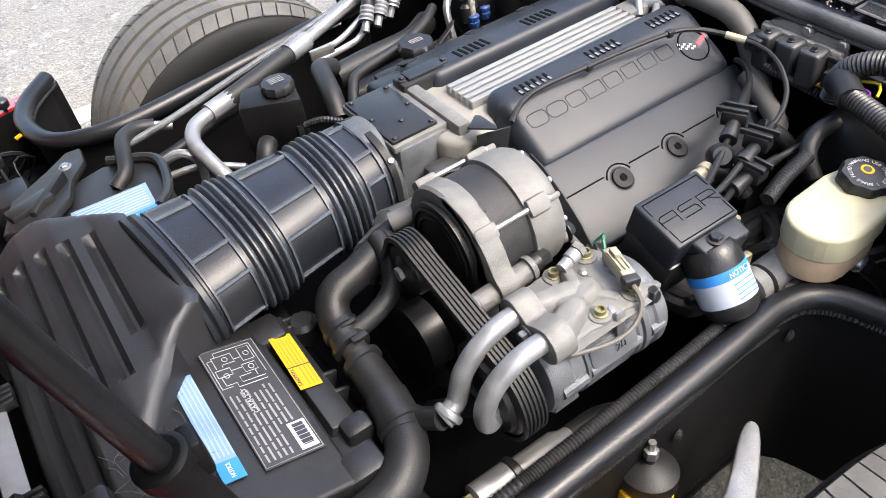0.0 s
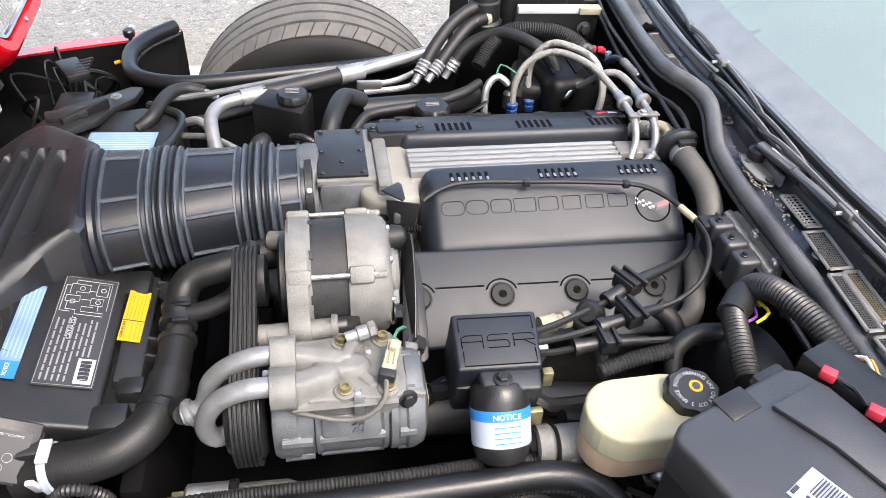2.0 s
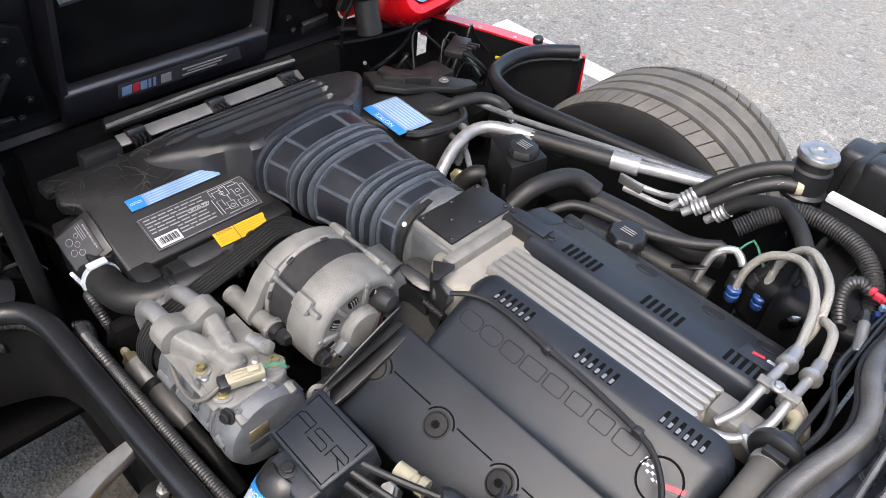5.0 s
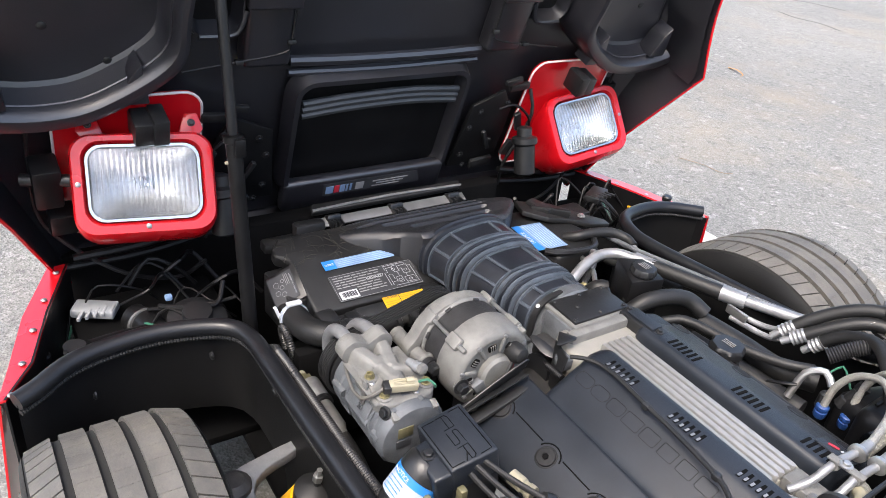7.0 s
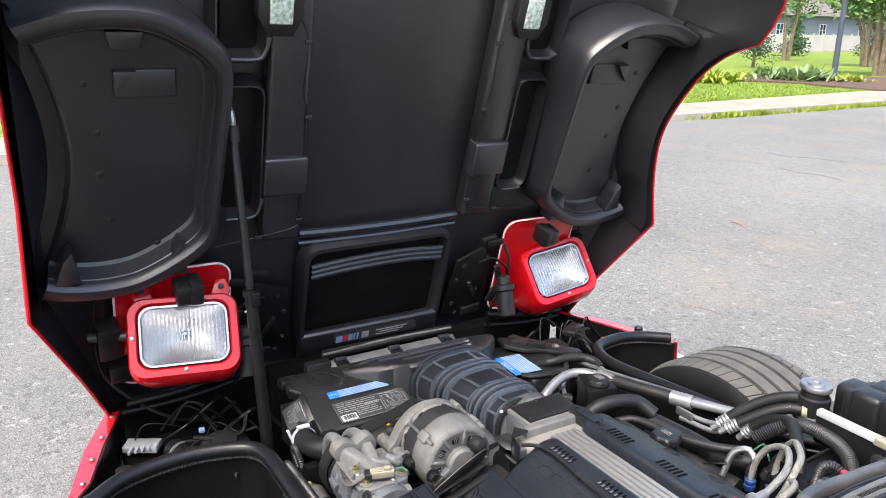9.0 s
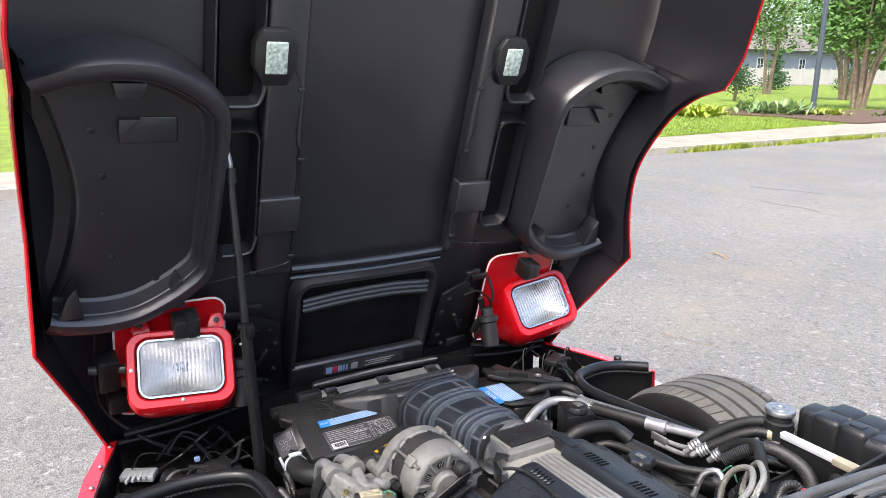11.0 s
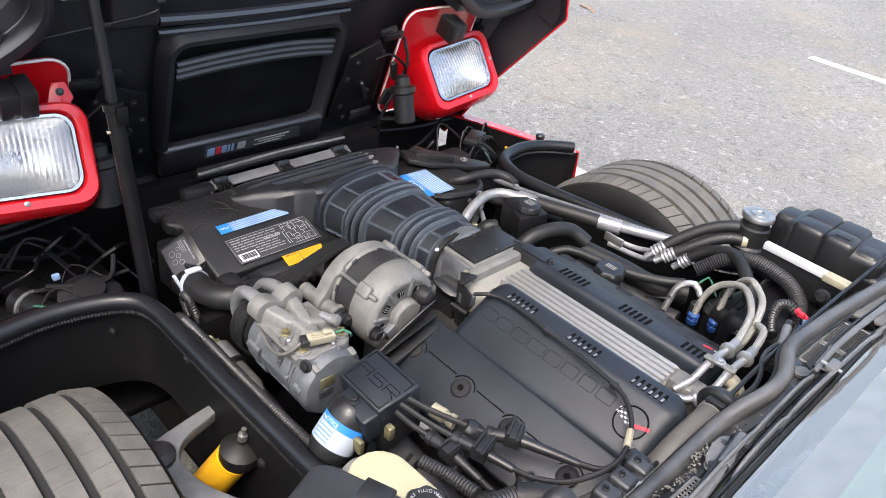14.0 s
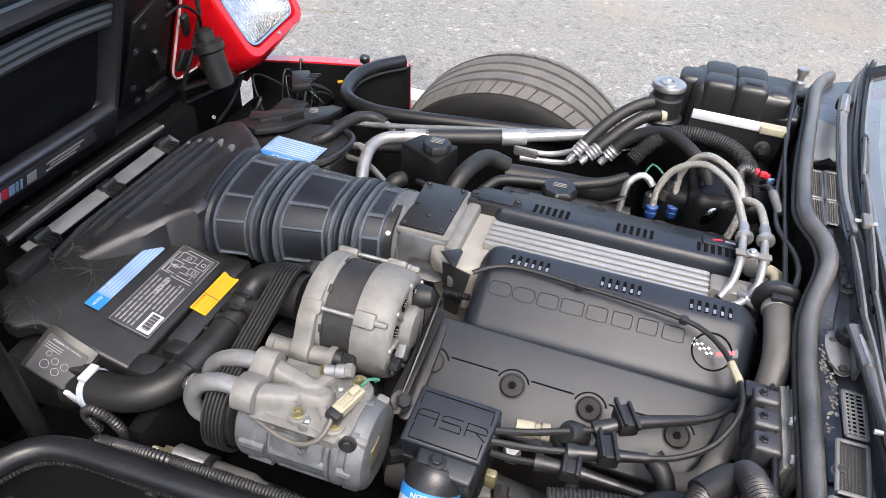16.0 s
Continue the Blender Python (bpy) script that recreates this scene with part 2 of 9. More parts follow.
def asphalt():
    """Worn asphalt: pale stones in a grey binder, with wide stains and brown patches."""
    m = mat("worn_asphalt", (0.158, 0.157, 0.144), 0.85, var=0.2, scale=0.4, bump=0.0)
    nt, b = m.node_tree, m.node_tree.nodes["Principled BSDF"]
    tc = nt.nodes.new("ShaderNodeTexCoord")
    out = b.inputs["Base Color"].links[0].from_socket

    def noise(scale, detail=6, rough=0.6):
        n = nt.nodes.new("ShaderNodeTexNoise")
        n.inputs["Scale"].default_value, n.inputs["Detail"].default_value, n.inputs["Roughness"].default_value = scale, detail, rough
        nt.links.new(tc.outputs["Object"], n.inputs["Vector"])
        return n.outputs["Fac"]

    def ranged(value, a, b0, c, d):
        r = nt.nodes.new("ShaderNodeMapRange")
        for key, v in (("From Min", a), ("From Max", b0), ("To Min", c), ("To Max", d)):
            r.inputs[key].default_value = v
        nt.links.new(value, r.inputs["Value"])
        return r.outputs[0]

    def mixed(a, fac, col=None, value=None, blend="MIX"):
        x = nt.nodes.new("ShaderNodeMix")
        x.data_type, x.blend_type = "RGBA", blend
        x.inputs["Factor"].default_value = 1
        if fac is not None:
            nt.links.new(fac, x.inputs["Factor"])
        nt.links.new(a, x.inputs["A"])
        if col:
            x.inputs["B"].default_value = (*col, 1)
        else:
            nt.links.new(value, x.inputs["B"])
        return x.outputs["Result"]

    stones = []
    for scale, lo, hi in ((38, 0.94, 1.06), (130, 0.74, 1.26), (260, 0.78, 1.22)):
        v = nt.nodes.new("ShaderNodeTexVoronoi")
        v.inputs["Scale"].default_value = scale
        nt.links.new(tc.outputs["Object"], v.inputs["Vector"])
        sep = nt.nodes.new("ShaderNodeSeparateColor")
        nt.links.new(v.outputs["Color"], sep.inputs[0])
        out = mixed(out, None, value=ranged(sep.outputs[0], 0, 1, lo, hi), blend="MULTIPLY")
        out = mixed(out, ranged(sep.outputs[1], 0.95, 0.96, 0.0, 0.42), (0.32, 0.315, 0.3))
        out = mixed(out, ranged(sep.outputs[2], 0.93, 0.95, 0.0, 0.4), (0.05, 0.05, 0.05))
        stones.append(v.outputs["Distance"])
    out = mixed(out, ranged(noise(0.9, 8, 0.65), 0.5, 0.68, 0.0, 0.62), (0.215, 0.185, 0.138))
    out = mixed(out, ranged(noise(0.55, 8, 0.7), 0.55, 0.75, 0.0, 0.4), (0.225, 0.22, 0.21))
    out = mixed(out, ranged(noise(2.3, 9, 0.7), 0.62, 0.75, 0.0, 0.35), (0.08, 0.077, 0.073))
    out = mixed(out, ranged(noise(0.28, 7, 0.62), 0.5, 0.68, 0.0, 0.45), (0.1, 0.101, 0.1))
    nt.links.new(out, b.inputs["Base Color"])
    bp = nt.nodes.new("ShaderNodeBump")
    bp.inputs["Strength"].default_value, bp.inputs["Distance"].default_value = 0.7, 0.004
    nt.links.new(stones[1], bp.inputs["Height"])
    nt.links.new(bp.outputs[0], b.inputs["Normal"])
    return m


ASPHALT = asphalt()


def glass(name, tint, rough=0.02):
    m = bpy.data.materials.new(name)
    m.use_nodes = True
    b = m.node_tree.nodes["Principled BSDF"]
    b.inputs["Base Color"].default_value = (*tint, 1)
    b.inputs["Roughness"].default_value, b.inputs["IOR"].default_value = rough, 1.5
    b.inputs["Transmission Weight"].default_value = 1
    return m


LENS = glass("headlamp_glass", (0.97, 0.98, 1.0))


def sheet_glass(name, tint, ior):
    """Thin glass: a clear tinted sheet whose gloss grows towards a grazing view."""
    m = bpy.data.materials.new(name)
    m.use_nodes = True
    nt = m.node_tree
    nt.nodes.remove(nt.nodes["Principled BSDF"])
    clear, gloss, mix, fr = [nt.nodes.new("ShaderNode" + n) for n in ("BsdfTransparent", "BsdfGlossy", "MixShader", "Fresnel")]
    clear.inputs["Color"].default_value = (*tint, 1)
    gloss.inputs["Roughness"].default_value = 0.03
    gloss.inputs["Color"].default_value = (0.92, 0.87, 0.81, 1)
    fr.inputs["IOR"].default_value = ior
    nt.links.new(fr.outputs[0], mix.inputs["Fac"])
    nt.links.new(clear.outputs[0], mix.inputs[1])
    nt.links.new(gloss.outputs[0], mix.inputs[2])
    # a thin pale diffuse veil: brightness of the reflected sky put into the colour
    dust, veil, n = [nt.nodes.new("ShaderNode" + q) for q in ("BsdfDiffuse", "MixShader", "TexNoise")]
    dust.inputs["Color"].default_value = (0.52, 0.53, 0.54, 1)
    n.inputs["Scale"].default_value, n.inputs["Detail"].default_value = 6.0, 8
    r = nt.nodes.new("ShaderNodeMapRange")
    r.inputs["To Min"].default_value, r.inputs["To Max"].default_value = 0.08, 0.2
    nt.links.new(n.outputs["Fac"], r.inputs["Value"])
    nt.links.new(r.outputs[0], veil.inputs["Fac"])
    nt.links.new(mix.outputs[0], veil.inputs[1])
    nt.links.new(dust.outputs[0], veil.inputs[2])
    nt.links.new(veil.outputs[0], nt.nodes["Material Output"].inputs["Surface"])
    return m


WINDSHIELD = sheet_glass("tinted_windshield_glass", (0.74, 0.84, 0.79), 3.2)


# ---- building helpers ----
def sub(bm, other, m=None):
    """Adds the mesh of other to bm and frees other."""
    if m is not None:
        other.transform(m)
    d = bpy.data.meshes.new("t")
    other.to_mesh(d)
    other.free()
    bm.from_mesh(d)
    bpy.data.meshes.remove(d)
    return bm


def finish(bm, name, material):
    bmesh.ops.recalc_face_normals(bm, faces=bm.faces)
    for f in bm.faces:
        f.smooth = True
    for e in bm.edges:
        if len(e.link_faces) == 2 and e.calc_face_angle(0) > 0.6:
            e.smooth = False
    d = bpy.data.meshes.new(name)
    bm.to_mesh(d)
    bm.free()
    for x in material if isinstance(material, (list, tuple)) else (material,):
        d.materials.append(x)
    return d


def thing(name, label, category, at=(0, 0, 0), group="", kind=""):
    ob = new(name)
    ob.empty_display_size = 0.05
    ob.matrix_world = Matrix.Translation(at)
    ob["base"] = tuple(at)
    return tagged(ob, label, category, group, kind)


def part(name, bm, material, parent, label=""):
    """Links a bmesh in world places as one mesh object under a thing or a part."""
    ob = new(name, finish(bm, name, material))
    hold(ob, parent)
    return tagged(ob, label)


def hold(ob, parent):
    ob.parent = parent
    if "base" in parent:
        ob.matrix_parent_inverse = Matrix.Translation(parent["base"]).inverted()
    return ob


def single(name, bm, material, label, category, group="", kind=""):
    return tagged(new(name, finish(bm, name, material)), label, category, group, kind)


def spline(pts, step):
    """Points along a smooth curve through pts, about step apart."""
    p = [Vector(q) for q in pts]
    if len(p) == 2:
        n = max(1, round((p[1] - p[0]).length / step))
        return [p[0].lerp(p[1], i / n) for i in range(n + 1)]
    p = [2 * p[0] - p[1]] + p + [2 * p[-1] - p[-2]]
    out = []
    for a, b, c, d in zip(p, p[1:], p[2:], p[3:]):
        n = max(2, round((c - b).length / step))
        for i in range(n):
            t = i / n
            out.append(0.5 * (2 * b + (c - a) * t + (2 * a - 5 * b + 4 * c - d) * t * t + (3 * b - a - 3 * c + d) * t ** 3))
    return out + [p[-2]]


def tube(pts, r, seg=12, step=0.012, ribs=0.0, depth=0.16, flat=1.0, caps=True, bm=None, straight=False):
    """A pipe along pts. r: radius, or a function of 0..1. ribs: the pitch of a corrugated pipe. straight: no smoothing."""
    bm = bm or bmesh.new()
    if straight:
        line = [Vector(q) for q in pts]
    else:
        line = spline(pts, ribs / 2 if ribs else step)
    side = None
    rings = []
    for i, c in enumerate(line):
        d = (line[min(i + 1, len(line) - 1)] - line[max(i - 1, 0)]).normalized()
        if side is None:
            side = d.cross(Vector((0, 0, 1)) if abs(d.z) < 0.9 else Vector((1, 0, 0))).normalized()
        side = (side - d * side.dot(d)).normalized()
        up = d.cross(side)
        rad = r(i / (len(line) - 1)) if callable(r) else r
        if ribs:
            rad *= 1 - (depth if i % 2 else 0)
        rings.append([bm.verts.new(c + rad * (math.cos(a) * side + flat * math.sin(a) * up)) for a in (2 * math.pi * k / seg for k in range(seg))])
    for a, b in zip(rings, rings[1:]):
        for k in range(seg):
            bm.faces.new((a[k], a[(k + 1) % seg], b[(k + 1) % seg], b[k]))
    if caps:
        bm.faces.new(rings[0][::-1])
        bm.faces.new(rings[-1])
    return bm


def rbox(c, s, bev=0.005, rot=None, seg=2, taper=1.0, bm=None):
    """A box of size s about c with rounded edges. rot: a 3x3 or 4x4 matrix. taper: the top's size by the bottom's."""
    b = bmesh.new()
    bmesh.ops.create_cube(b, size=1)
    for v in b.verts:
        k = taper if v.co.z > 0 else 1
        v.co = Vector((v.co.x * s[0] * k, v.co.y * s[1] * k, v.co.z * s[2]))
    if bev:
        bmesh.ops.bevel(b, geom=b.edges[:], offset=min(bev, 0.49 * min(s)), segments=seg, profile=0.5, affect="EDGES")
    m = Matrix.Translation(c) @ (rot.to_4x4() if rot is not None else Matrix())
    return sub(bm or bmesh.new(), b, m)


def prism(poly, h, m=None, bev=0.004, seg=2, bm=None):
    """A polygon (x, y) raised from 0 to h, with rounded edges, set by m."""
    b = bmesh.new()
    f = b.faces.new([b.verts.new((x, y, 0)) for x, y in poly])
    g = bmesh.ops.extrude_face_region(b, geom=[f])
    for v in g["geom"]:
        if isinstance(v, bmesh.types.BMVert):
            v.co.z += h
    bmesh.ops.recalc_face_normals(b, faces=b.faces)
    if bev:
        bmesh.ops.bevel(b, geom=b.edges[:], offset=bev, segments=seg, profile=0.5, affect="EDGES", clamp_overlap=True)
    return sub(bm or bmesh.new(), b, m)


def lathe(prof, m=None, seg=28, bm=None, wobble=None):
    """Turns (radius, height) pairs about the z axis, set by m. wobble: a radius factor by angle."""
    b = bmesh.new()
    rings = []
    for r, h in prof:
        rings.append([b.verts.new((r * (wobble(a) if wobble else 1) * math.cos(a), r * (wobble(a) if wobble else 1) * math.sin(a), h)) for a in (2 * math.pi * k / seg for k in range(seg))])
    for p, q in zip(rings, rings[1:]):
        for k in range(seg):
            b.faces.new((p[k], p[(k + 1) % seg], q[(k + 1) % seg], q[k]))
    b.faces.new(rings[0][::-1])
    b.faces.new(rings[-1])
    return sub(bm or bmesh.new(), b, m)


def axes(at, xd, yd):
    """A matrix whose x and y axes run along xd and (nearly) yd."""
    x = Vector(xd).normalized()
    y = Vector(yd)
    y = (y - x * y.dot(x)).normalized()
    z = x.cross(y)
    m = Matrix((x, y, z)).transposed().to_4x4()
    m.translation = Vector(at)
    return m


def along(a, d):
    """A matrix at a whose z axis runs along d."""
    return Matrix.Translation(a) @ Vector(d).to_track_quat("Z", "Y").to_matrix().to_4x4()


def rect(w, h, t=0.0006, m=None, bm=None, bev=0.0, x=0.0, y=0.0):
    """A thin plate w by h about (x, y) in the plane of m."""
    return prism([(x - w / 2, y - h / 2), (x + w / 2, y - h / 2), (x + w / 2, y + h / 2), (x - w / 2, y + h / 2)], t, m, 0, bm=bm)


def words(text, size, m, depth=0.0003, bm=None, spread=1.0):
    """Lettering in the built-in font, centred on m."""
    c = bpy.data.curves.new("w", "FONT")
    c.body, c.size, c.extrude, c.align_x, c.align_y, c.space_character = text, size, depth, "CENTER", "CENTER", spread
    o = bpy.data.objects.new("w", c)
    scene.collection.objects.link(o)
    d = bpy.data.meshes.new_from_object(o.evaluated_get(bpy.context.evaluated_depsgraph_get()))
    d.transform(m)
    bm = bm or bmesh.new()
    bm.from_mesh(d)
    bpy.data.objects.remove(o)
    bpy.data.curves.remove(c)
    bpy.data.meshes.remove(d)
    return bm


def grid_sheet(fn, nu, nv, thick=0.0):
    """A sheet of nu by nv faces over fn(u, v) with u, v from 0 to 1."""
    bm = bmesh.new()
    vs = [[bm.verts.new(fn(i / nu, j / nv)) for j in range(nv + 1)] for i in range(nu + 1)]
    for i in range(nu):
        for j in range(nv):
            bm.faces.new((vs[i][j], vs[i + 1][j], vs[i + 1][j + 1], vs[i][j + 1]))
    if thick:
        bmesh.ops.solidify(bm, geom=bm.faces[:], thickness=thick)
    return bm


def ring_lathe(prof, m=None, seg=40, bm=None):
    """Turns a closed loop of (radius, height) pairs about the z axis: a ring with a hole."""
    b = bmesh.new()
    rings = [[b.verts.new((r * math.cos(a), r * math.sin(a), h)) for a in (2 * math.pi * k / seg for k in range(seg))] for r, h in prof]
    for p, q in zip(rings, rings[1:] + rings[:1]):
        for k in range(seg):
            b.faces.new((p[k], p[(k + 1) % seg], q[(k + 1) % seg], q[k]))
    return sub(bm or bmesh.new(), b, m)


def softened(poly, times=2, keep=0.25):
    """Cuts the corners of a closed polygon."""
    for _ in range(times):
        out = []
        for (x0, y0), (x1, y1) in zip(poly, poly[1:] + poly[:1]):
            out += [(lerp(x0, x1, keep), lerp(y0, y1, keep)), (lerp(x0, x1, 1 - keep), lerp(y0, y1, 1 - keep))]
        poly = out
    return poly


def moulding(section, x0, x1, r0=0.02, r1=0.02, mid=None):
    """A (y, z) section run along the engine, drawn in at both ends to round its outline."""
    cy, cz = mid or (sum(p[0] for p in section) / len(section), min(p[1] for p in section))
    bm = bmesh.new()
    rows = []
    xs = [x0 + r0 * (1 - math.cos(a)) for a in np.linspace(0, math.pi / 2, 7)] + [x1 - r1 * (1 - math.cos(a)) for a in np.linspace(math.pi / 2, 0, 7)]
    for x in xs:
        e = 0.0
        for d, r in ((x - x0, r0), (x1 - x, r1)):
            if d < r:
                e = max(e, r * (1 - math.sqrt(max(0.0, 1 - (1 - d / r) ** 2))))
        row = []
        for y, z in section:
            dy, dz = y - cy, z - cz
            row.append(bm.verts.new((x, cy + math.copysign(max(0.0, abs(dy) - e), dy), max(cz, cz + dz - (e if dz > 0.02 else 0)))))
        rows.append(row)
    n = len(section)
    for a, b in zip(rows, rows[1:]):
        for k in range(n):
            bm.faces.new((a[k], a[(k + 1) % n], b[(k + 1) % n], b[k]))
    bm.faces.new(rows[0][::-1])
    bm.faces.new(rows[-1])
    return bm


def hexbolt(at, d, r=0.007, h=0.006, washer=True):
    m = along(at, d)
    bm = lathe([(r * 1.5, 0), (r * 1.5, 0.0015), (r * 1.35, 0.002)], m, 16) if washer else bmesh.new()
    return lathe([(r, 0.001), (r, h * 0.85), (r * 0.85, h)], m, 6, bm)


def lerp(a, b, t):
    return a + (b - a) * t


def interp(x, xs, ys):
    return float(np.interp(x, xs, ys))

# ---- ground and surroundings ----
ground = single("ground", grid_sheet(lambda u, v: (lerp(-220, 220, u), lerp(-220, 220, v), 0.0), 44, 44), ASPHALT, "worn light grey asphalt of a parking lot", "ground", kind="structure")


def strip(name, poly, z, material, label, category):
    return single(name, prism(poly, z, Matrix.Translation((0, 0, -0.002)), 0), material, label, category, kind="structure")


LINEP = mat("worn_white_road_paint", (0.5, 0.49, 0.465), 0.8, var=0.3, scale=14, bump=0.3, dust=0.75, dustcol=(0.27, 0.26, 0.25))


def road_line(poly):
    tagged(single("parking_line", prism(poly, 0.004, None, 0), LINEP, "worn white painted parking line on the asphalt", "parking line", "parking lines", "structure"))


road_line([(-0.75, 4.93), (4.2, 4.83), (4.2, 4.93), (-0.75, 5.03)])
road_line([(-0.95, 1.70), (2.9, 1.66), (2.9, 1.76), (-0.95, 1.80)])

# ---- the car's body ----
car = thing("sports_car", "red low sports car with its front clamshell hood raised", "car", (0.5, 0, 0))


# front ledges of the fenders, with the red lower body below them
for s in (-1, 1):
    top = [Vector((x, y * s, 0.538)) for x, y in ((-0.36, 0.75), (-0.2, 0.815), (-0.05, 0.855), (0.03, 0.878))]
    inn = [Vector((x, y * s, 0.542)) for x, y in ((-0.36, 0.71), (-0.2, 0.77), (-0.05, 0.815), (0.034, 0.866))]
    bm, dark, end = bmesh.new(), bmesh.new(), bmesh.new()
    for i in range(3):
        quads = ((bm, (top[i], top[i + 1], inn[i + 1], inn[i])), (end if s > 0 and i == 2 else dark, (inn[i], inn[i + 1], inn[i + 1] - Vector((0, 0, 0.3)), inn[i] - Vector((0, 0, 0.3)))), (bm, (top[i + 1], top[i], top[i] - Vector((0, -0.03 * s, 0.34)), top[i + 1] - Vector((0, -0.03 * s, 0.34)))))
        for g, q in quads:
            g.faces.new([g.verts.new(p) for p in q])
    for g in (bm, dark, end):
        bmesh.ops.remove_doubles(g, verts=g.verts[:], dist=0.0005)
        bmesh.ops.solidify(g, geom=g.faces[:], thickness=0.004)
    fender = part("front_fender", bm, RED, car, "red lower front fender with a riveted ledge")
    part("fender_liner", dark, SATIN, car, "black inner side of the fender")
    if s > 0:
        part("fender_return", end, SATIN, car, "black return of the fender")
    else:
        end.free()
    for t in (0.08, 0.3, 0.52, 0.74, 0.93):
        p = Vector((interp(t, [0, 0.38, 0.74, 1], [-0.36, -0.2, -0.05, 0.055]), s * interp(t, [0, 0.38, 0.74, 1], [0.725, 0.785, 0.832, 0.866]), 0.543))
        part("rivet", lathe([(0.006, 0), (0.006, 0.002), (0.003, 0.004)], along(p, (0, 0, 1)), 12), STEEL, fender)
    # rubber bump stop on its stud
    bump = part("bump_stop", lathe([(0.006, 0), (0.006, 0.03), (0.016, 0.03), (0.018, 0.034), (0.018, 0.044), (0.014, 0.048)], (along((-0.141, -0.796, 0.44), (0, 0, 1)) if s < 0 else along((-0.075, 0.812, 0.525), (0, 0, 1))) @ Matrix.Diagonal((0.75, 0.75, 0.95, 1)), 18), BLACK, car, "black rubber bump stop on a stud")
    # rear lower fender and door skin
    part("rear_fender", grid_sheet(lambda u, v: (lerp(0.72, 1.15, u), s * (0.87 + 0.03 * math.sin(3 * v) - 0.05 * max(0, u - 0.6)), lerp(0.2, 0.62 + 0.06 * u, v)), 8, 6, 0.01), RED, car, "red door and fender skin behind the wheel")
    part("fender_liner", rbox((1.0, s * 0.835, 0.42), (0.64, 0.01, 0.44), 0.003), SATIN, car, "black inner side of the fender")

# nose of the car below the raised hood
part("front_bumper", grid_sheet(lambda u, v: (-0.36 - 0.6 * math.sin(math.pi * u) ** 0.6 * (0.75 + 0.25 * v), lerp(-0.73, 0.73, u), lerp(0.2, 0.40, v)), 24, 5, 0.01), RED, car, "red nose of the car below the hood")
# Near-black sheets close the bay floor and nose; shade is in the colour.
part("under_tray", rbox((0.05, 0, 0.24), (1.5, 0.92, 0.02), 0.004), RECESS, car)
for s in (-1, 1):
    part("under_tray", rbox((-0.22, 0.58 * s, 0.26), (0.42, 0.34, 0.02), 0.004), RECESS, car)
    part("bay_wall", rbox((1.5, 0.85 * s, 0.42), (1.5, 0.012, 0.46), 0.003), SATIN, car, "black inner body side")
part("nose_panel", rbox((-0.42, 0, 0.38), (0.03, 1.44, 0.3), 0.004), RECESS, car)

# wheel houses: inner wall, front wall, rear wall, and the tubular rail along their top edge
RAIL_R = [(0.02, 0.855, 0.557), (-0.035, 0.78, 0.558), (-0.055, 0.70, 0.56), (-0.03, 0.60, 0.562), (0.04, 0.555, 0.564), (0.13, 0.548, 0.566), (0.33, 0.575, 0.57), (0.52, 0.605, 0.572), (0.6, 0.615, 0.574), (0.66, 0.65, 0.574), (0.69, 0.73, 0.574), (0.7, 0.83, 0.574)]
RAIL_L = [(0.062, -0.852, 0.555), (0.045, -0.82, 0.558), (0.002, -0.757, 0.562), (-0.016, -0.66, 0.565), (-0.01, -0.575, 0.566), (0.02, -0.497, 0.567), (0.07, -0.469, 0.567), (0.16, -0.464, 0.567), (0.35, -0.46, 0.567), (0.5, -0.455, 0.567), (0.585, -0.453, 0.568), (0.632, -0.47, 0.568), (0.66, -0.523, 0.568), (0.685, -0.64, 0.568), (0.7, -0.82, 0.568)]


def wheel_house(rail, s):
    part("wheel_house_rail", tube(rail, 0.0165, 16, 0.015), RAILM, car, "satin black tubular rail along the wheel house")
    line = spline(rail, 0.03)
    bm = bmesh.new()
    rows = [[bm.verts.new((p.x, p.y, lerp(0.55, 0.37 if p.x < 0.24 else 0.2, f))) for p in line] for f in (0.0, 0.3, 0.65, 1.0)]
    for a, b in zip(rows, rows[1:]):
        for k in range(len(line) - 1):
            bm.faces.new((a[k], a[k + 1], b[k + 1], b[k]))
    bmesh.ops.solidify(bm, geom=bm.faces[:], thickness=0.004)
    wall = part("wheel_house_wall", bm, LINER, car, "black wheel house liner")
    for i in range(6, len(line) - 4, 7):
        p = line[i]
        part("clip", lathe([(0.009, 0), (0.009, 0.003), (0.005, 0.006)], along((p.x, p.y + 0.004 * s, 0.47 + 0.03 * (i % 3)), (0.2, s, 0)), 10), BLACK, wall)


wheel_house(RAIL_R, 1)
wheel_house(RAIL_L, -1)


for rail, wy in ((RAIL_L, -0.744), (RAIL_R, 0.77)):
    inset = [Vector(p) + (Vector((0.355, wy, p[2])) - Vector(p)).normalized() * 0.009 - Vector((0, 0, 0.017)) for p in rail]
    part("edge_trim", tube(inset, 0.006, 8, 0.003, ribs=0.0055, depth=0.22), RUBBER, car, "serrated rubber edge trim")
